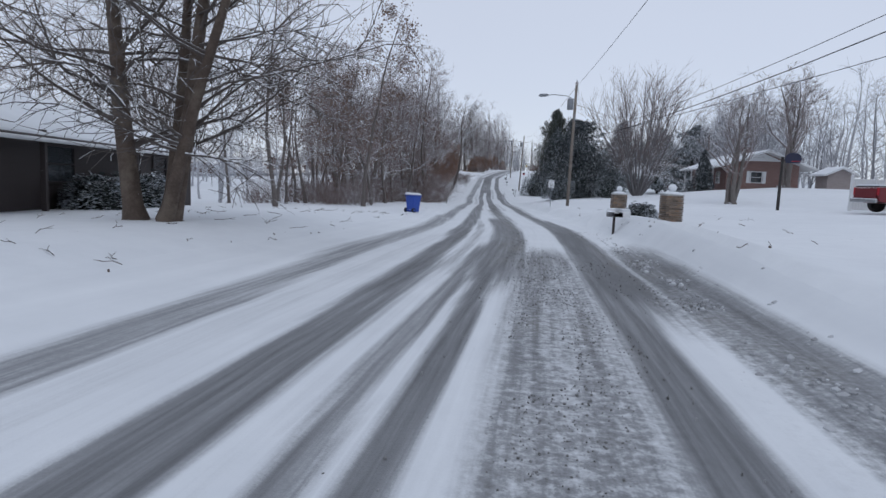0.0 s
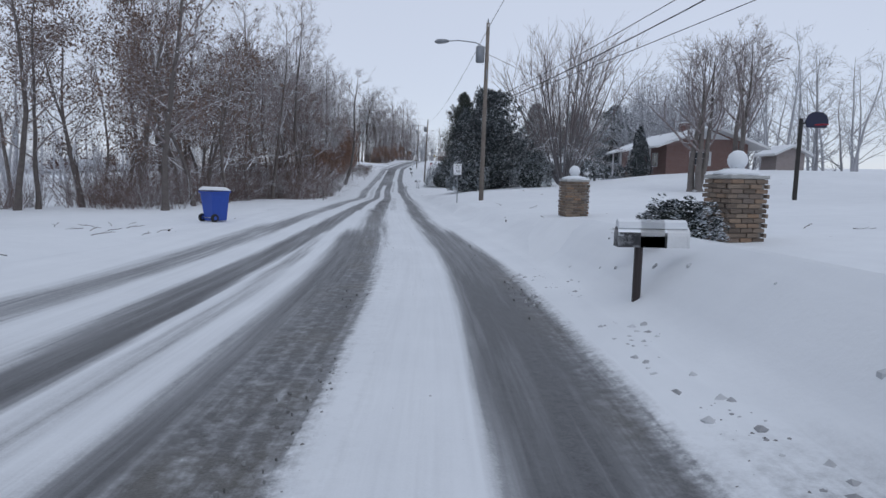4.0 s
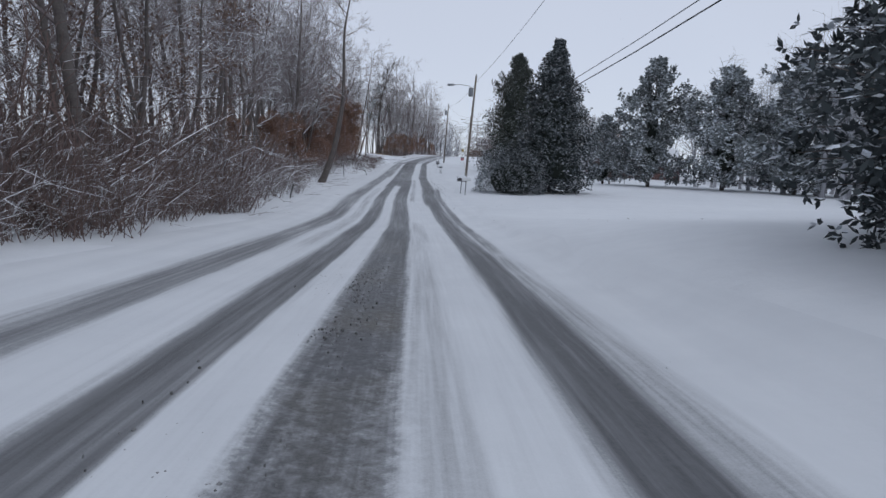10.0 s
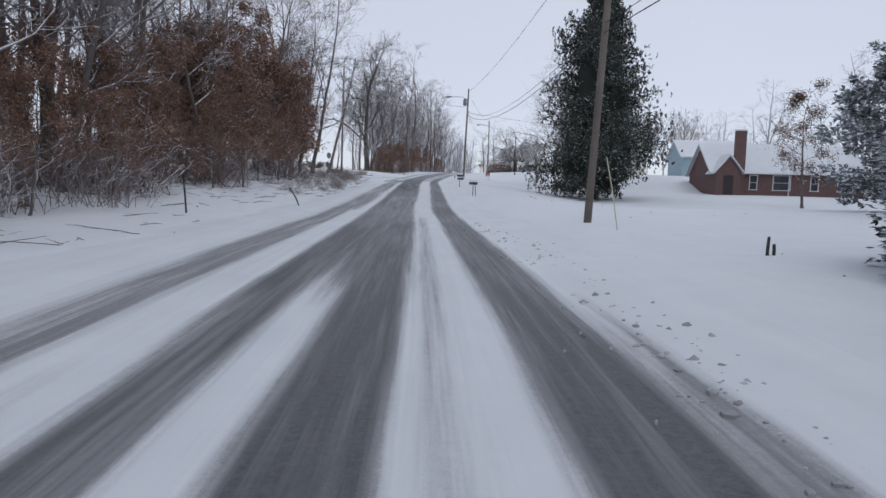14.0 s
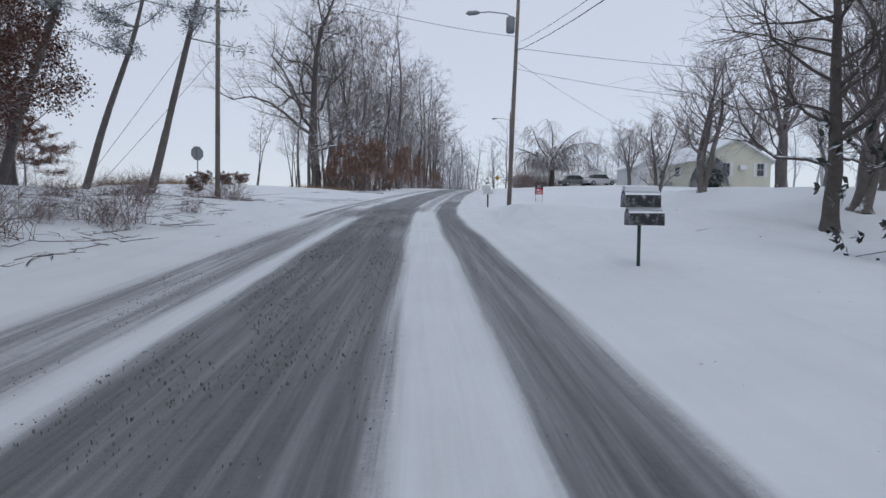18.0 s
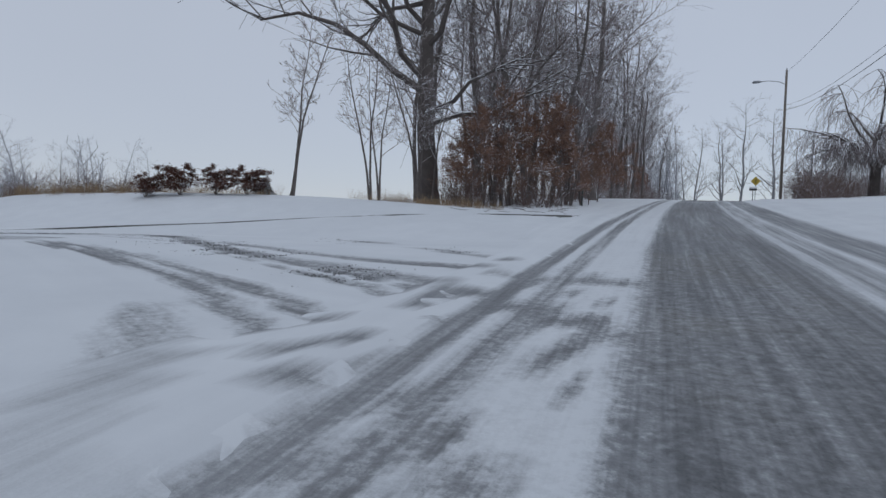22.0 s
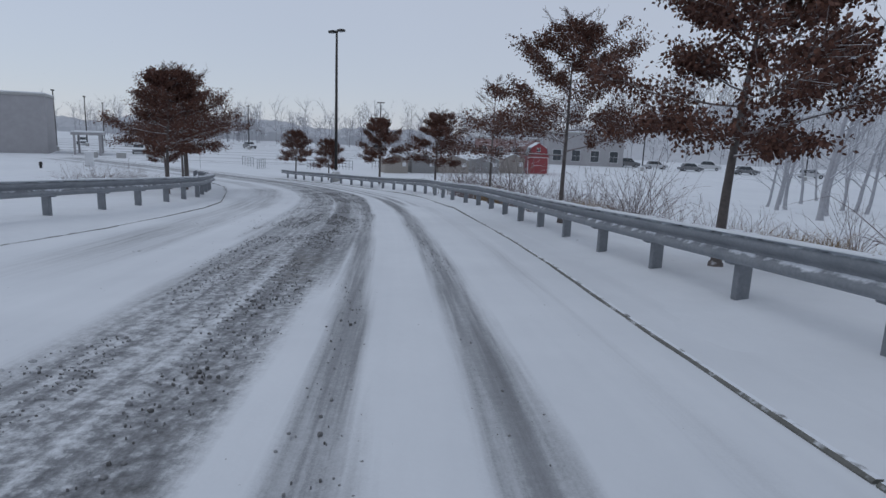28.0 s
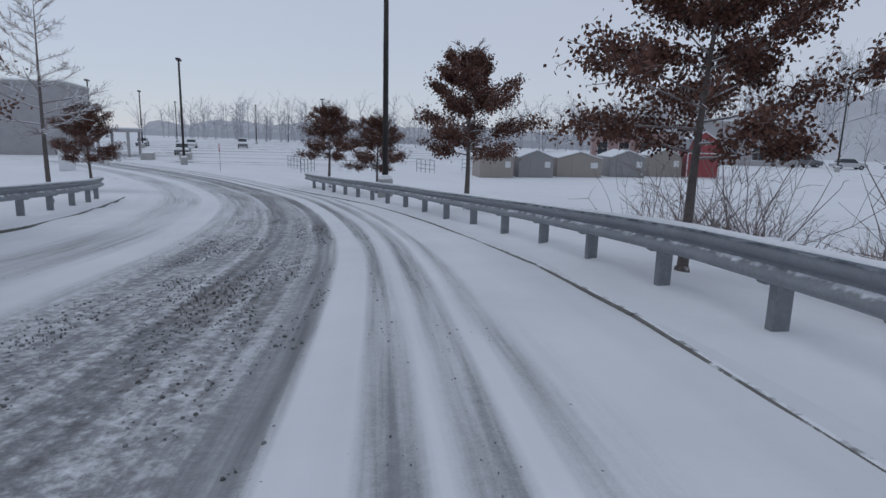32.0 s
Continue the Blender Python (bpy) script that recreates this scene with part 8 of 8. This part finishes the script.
def far_woods(name, spots, label):
    """Many bare treetops far off, joined."""
    mb = MB()
    for x, y, z, h in spots:
        p = Vector((x, y, z - 0.5))
        pts, ds, rs = limb(mb, rh, p, Vector((rh.gauss(0, 0.05), rh.gauss(0, 0.05), 1)).normalized(), h, 0.16, 4, 4, 0.1, 0.05, 0.25)
        for i in range(15):
            k = rh.uniform(0.22, 1.0) * 4
            q = min(int(k), 3)
            a = rh.uniform(0, 6.283)
            d = Vector((math.cos(a), math.sin(a), rh.uniform(0.5, 1.6))).normalized()
            b, c, _ = limb(mb, rh, pts[q].lerp(pts[q + 1], k - q), d, h * rh.uniform(0.18, 0.36), 0.07, 2, 3, 0.25, 0.05, 0.4)
            for m in range(4):
                w = (c[1 + m % 2] + perp(c[1], rh) * 0.8).normalized()
                mb.tube([b[1 + m % 2], b[1 + m % 2] + w * h * rh.uniform(0.06, 0.14)], [0.045, 0.025], 3, cap=False)
    # the pale twig colour carries the haze over these woods
    return solid(name, mb, TWIG_HAZE, label, "woods", kind="stuff")


def hill_z(x, y):
    return -1.5 + 22 * (1 - step(0.1, 1.0, math.hypot((x + 285) / 85, (y - 240) / 150)))


spots = [(x, y, hill_z(x, y), rh.uniform(8, 14)) for x, y in ((rh.uniform(-300, -208), rh.uniform(120, 345)) for _ in range(420))]
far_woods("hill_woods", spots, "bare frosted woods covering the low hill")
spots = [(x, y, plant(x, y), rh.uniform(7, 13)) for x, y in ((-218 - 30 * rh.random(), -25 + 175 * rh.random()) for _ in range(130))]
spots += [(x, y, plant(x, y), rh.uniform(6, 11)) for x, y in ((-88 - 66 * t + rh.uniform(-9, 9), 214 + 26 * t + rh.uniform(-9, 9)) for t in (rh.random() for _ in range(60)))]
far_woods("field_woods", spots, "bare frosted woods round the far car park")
for x, y, sc in ((-100, 178, 0.6), (-104, 181, 0.7), (-109, 184, 0.6), (-96, 176, 0.55), (-118, 190, 0.75), (-126, 186, 0.6)):
    set_tree(rh.choice(("far0", "far1", "far2")), x, y, rh.uniform(0, 360), sc, group="misty woods")


# low woods along the horizon, past the car park
def tree_line(name, pts, deep, h, label, seed):
    """A long uneven bank of treetops, far off."""
    mb, rows = MB(), []
    fine_ = along(pts, 2.2)
    prof = ((0.0, 0.0), (0.05, 0.55), (0.25, 0.85), (0.5, 1.0), (0.8, 0.8), (1.0, 0.0))
    for x, y, tx, ty in fine_:
        top = h * (0.75 + 0.35 * noise.noise((x * 0.03, y * 0.03, seed)))
        for q, w in prof:
            k = q * deep
            px, py = x + ty * k, y - tx * k
            mb.v.append((px, py, -1.2 + top * w + (1.6 * noise.noise((px * 0.35, py * 0.35, seed + 2.0)) + 0.9 * noise.noise((px * 1.1, py * 1.1, seed))) * min(w * 1.5, 1.0)))
    n = len(prof)
    mb.f = [(i * n + k, i * n + k + 1, (i + 1) * n + k + 1, (i + 1) * n + k) for i in range(len(fine_) - 1) for k in range(n - 1)]
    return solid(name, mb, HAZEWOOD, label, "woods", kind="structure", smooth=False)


# haze over the horizon woods is put into this grey colour
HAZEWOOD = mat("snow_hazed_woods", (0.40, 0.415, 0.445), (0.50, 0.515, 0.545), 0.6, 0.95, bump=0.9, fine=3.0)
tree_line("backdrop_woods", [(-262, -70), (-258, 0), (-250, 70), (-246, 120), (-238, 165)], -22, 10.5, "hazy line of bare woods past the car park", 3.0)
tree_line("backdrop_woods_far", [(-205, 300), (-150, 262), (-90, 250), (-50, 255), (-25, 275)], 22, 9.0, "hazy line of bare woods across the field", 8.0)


# ---- clods, crumbs and litter on the snow ----
SLUSHDARK = leaf_mat("dirty_slush", (0.13, 0.128, 0.126), (0.40, 0.405, 0.415), 0.0, 0.85)
SLUSHPALE = leaf_mat("grey_snow_clods", (0.30, 0.305, 0.315), (0.66, 0.68, 0.71), 0.0, 0.85)
LITTER = leaf_mat("fallen_twigs_and_leaves", (0.05, 0.038, 0.032), (0.15, 0.11, 0.085), 0.0, 0.9)
rc = random.Random(91)


def clods(name, spots, material, label, category="slush"):
    """Many small uneven lumps, each sunk a little in its bed; spots: x, y, z, size."""
    mb = MB()
    for x, y, z, r in spots:
        a0 = rc.uniform(0, 6.3)
        ring = [(x + r * rc.uniform(0.6, 1.3) * math.cos(a0 + k * 1.257), y + r * rc.uniform(0.6, 1.3) * math.sin(a0 + k * 1.257), z + r * rc.uniform(0.0, 0.35)) for k in range(5)]
        low = [(px, py, z - 0.03) for px, py, _ in ring]
        mb.add(ring + low + [(x + r * rc.uniform(-0.3, 0.3), y + r * rc.uniform(-0.3, 0.3), z + r * rc.uniform(0.5, 0.95))], [(k, (k + 1) % 5, 10) for k in range(5)] + [(k + 5, (k + 1) % 5 + 5, (k + 1) % 5, k) for k in range(5)])
    return solid(name, mb, material, label, category, kind="stuff")


def on_main(y0, y1, u0, u1, n, r0, r1):
    out = []
    while len(out) < n:
        y, u = rc.uniform(y0, y1), rc.gauss((u0 + u1) / 2, (u1 - u0) / 2.6)
        if noise.noise((y * 0.5, u * 2.0, 8.8)) < -0.12:
            continue
        x, y, z = main_place(y, u)
        out.append((x, y, z - 0.012, r0 + (r1 - r0) * rc.random() ** 3))
    return out


def on_side(s0, s1, e0, e1, n, r0, r1):
    out = []
    while len(out) < n:
        s, e = rc.uniform(s0, s1), rc.gauss((e0 + e1) / 2, (e1 - e0) / 2.6)
        if noise.noise((s * 0.6, e * 2.0, 3.3)) < -0.1 or abs(e) > 4:
            continue
        x, y, z = side_place(s, e / side_half(s))
        out.append((x, y, z - 0.012, r0 + (r1 - r0) * rc.random() ** 3))
    return out


def on_arc(k, n, wide, r0, r1):
    fine_, _, _ = ARC_FINE[k]
    out = []
    while len(out) < n:
        i, t = rc.randrange(0, len(fine_) - 1), rc.random()
        x, y = (fine_[i][q] * (1 - t) + fine_[i + 1][q] * t + rc.gauss(0, wide) for q in (0, 1))
        if noise.noise((x * 0.5, y * 0.5, 6.1)) < -0.05:
            continue
        s, e, z = side_foot(x, y)
        if s < 7.5 or abs(e) > side_half(s):
            continue
        out.append((x, y, side_place(s, e / side_half(s))[2] - 0.01, r0 + (r1 - r0) * rc.random() ** 3))
    return out


def on_ground(x0, x1, y0, y1, n, r0, r1):
    out = []
    while len(out) < n:
        x, y = rc.uniform(x0, x1), rc.uniform(y0, y1)
        if noise.noise((x * 0.6, y * 0.6, 2.2)) < 0.05:
            continue
        out.append((x, y, ground_z(x, y) - 0.012, r0 + (r1 - r0) * rc.random() ** 3))
    return out


clods("slush_crumbs", on_main(-16, 14, 0.9, 1.5, 1500, 0.005, 0.014) + on_main(26, 50, -0.1, 0.6, 1500, 0.005, 0.018) + on_main(-16, -4, 1.0, 2.2, 1200, 0.005, 0.013) + on_main(-10, 12, 3.0, 3.5, 600, 0.006, 0.018) + on_main(126, 152, -2.8, 0.8, 6500, 0.003, 0.009) + on_main(108, 128, -0.1, 0.6, 300, 0.004, 0.011),
      SLUSHDARK, "dark crumbs of slush thrown up by wheels")
clods("slush_crumbs", on_side(18, 50, -1.0, 0.5, 5200, 0.005, 0.018) + on_side(44, 72, -1.3, 0.9, 5200, 0.005, 0.018) + on_side(20, 72, 0.4, 2.4, 3200, 0.004, 0.013) + on_arc(0, 2200, 0.35, 0.006, 0.02) + on_arc(1, 900, 0.3, 0.006, 0.02) + on_arc(4, 400, 0.25, 0.005, 0.014),
      SLUSHDARK, "brown-grey crumbs of slush on the side road")
clods("snow_clods", on_main(-14, 6, 3.2, 4.0, 500, 0.012, 0.05) + on_main(70, 100, 3.0, 3.8, 700, 0.012, 0.055) + on_main(6, 70, 3.4, 4.2, 200, 0.01, 0.025) + on_main(100, 150, 3.0, 3.8, 240, 0.01, 0.025) + on_side(24, 70, 2.6, 3.8, 160, 0.008, 0.02) + on_side(18, 70, -1.8, 0.2, 2400, 0.008, 0.024) + on_arc(0, 900, 0.5, 0.008, 0.026), SLUSHPALE, "clods of grey snow along the road's edge")
clods("lawn_clods", on_ground(4.8, 12, -8, 40, 110, 0.008, 0.03) + on_ground(0, 8, 55, 125, 150, 0.008, 0.05) + on_ground(-7, 4, 112, 150, 110, 0.008, 0.03) + on_ground(-8, -2.2, -14, 30, 140, 0.008, 0.03), LITTER, "dark leaves and clods lying on the snow", "litter")


def litter(name, boxes, label):
    mb = MB()
    for x0, x1, y0, y1, n, l0 in boxes:
        for _ in range(n):
            x, y = rc.uniform(x0, x1), rc.uniform(y0, y1)
            a, l = rc.uniform(0, 6.3), l0 * rc.uniform(0.3, 1.2)
            p = Vector((x, y, ground_z(x, y) + 0.015))
            pts = [p]
            for k in range(3):
                a += rc.uniform(-0.5, 0.5)
                p = p + Vector((math.cos(a) * l / 3, math.sin(a) * l / 3, rc.uniform(-0.01, 0.05)))
                pts.append(p)
            mb.tube(pts, [0.007, 0.006, 0.005, 0.003], 4)
            for k in (1, 2):
                b = a + rc.choice((-1, 1)) * rc.uniform(0.5, 1.0)
                q = pts[k] + Vector((math.cos(b) * l * 0.35, math.sin(b) * l * 0.35, rc.uniform(0, 0.06)))
                mb.tube([pts[k], q], [0.004, 0.003], 3)
    return solid(name, mb, LITTER, label, "litter", kind="stuff")


litter("fallen_twigs", [(-9, -2.5, -12, 14, 80, 0.45), (5, 11, -10, 10, 14, 0.4), (4.5, 12, 10, 44, 8, 0.4), (-1, 6, 112, 148, 10, 0.4)], "fallen twigs scattered over the snowy lawn")
litter("bank_twigs", [(-19, -13.5, 96, 148, 420, 0.9), (-17.5, -13, 112, 144, 380, 0.7), (-13.5, -8.5, 60, 100, 130, 1.0), (-23, -15, 172, 183, 60, 0.8)], "dead sticks and stems lying on the snowy bank")


# falling snow hanging in the air beside the road
rf = random.Random(33)
mb = MB()
lanes = [(0.8 + main_at(y)[0], y, main_at(y)[1]) for y in np.arange(-14, 172, 2.0)] + [tuple(p[1:]) for p in SIDE_FINE[::4] if p[0] > 10]
for _ in range(26000):
    cx, cy, cz = rf.choice(lanes)
    a, d = rf.uniform(0, 6.283), 2.6 + 15 * rf.random() ** 0.7
    x, y = cx + math.cos(a) * d, cy + math.sin(a) * d
    i = min(max(int((y + 140) / 0.5), 0), len(MAIN_FINE) - 1)
    if abs(x - MAIN_FINE[i][1]) < 4.2 or (x < -12 and np.min(np.hypot(SIDE_FINE[:, 1] - x, SIDE_FINE[:, 2] - y)) < 5.0):
        continue
    p = Vector((x, y, cz + 0.3 + 6.5 * rf.random()))
    r = rf.uniform(0.003, 0.0075)
    q = [p + Vector((rf.gauss(0, 1), rf.gauss(0, 1), rf.gauss(0, 1))).normalized() * r for _k in range(4)]
    mb.add([tuple(v) for v in q], [(0, 1, 2), (0, 3, 1), (1, 3, 2), (2, 3, 0)])
solid("falling_snow", mb, mat("snowflakes", (0.80, 0.81, 0.83), (0.72, 0.73, 0.75), 9, 0.9, bump=0), "loose snowflakes falling through the cold air", "snow", kind="stuff")
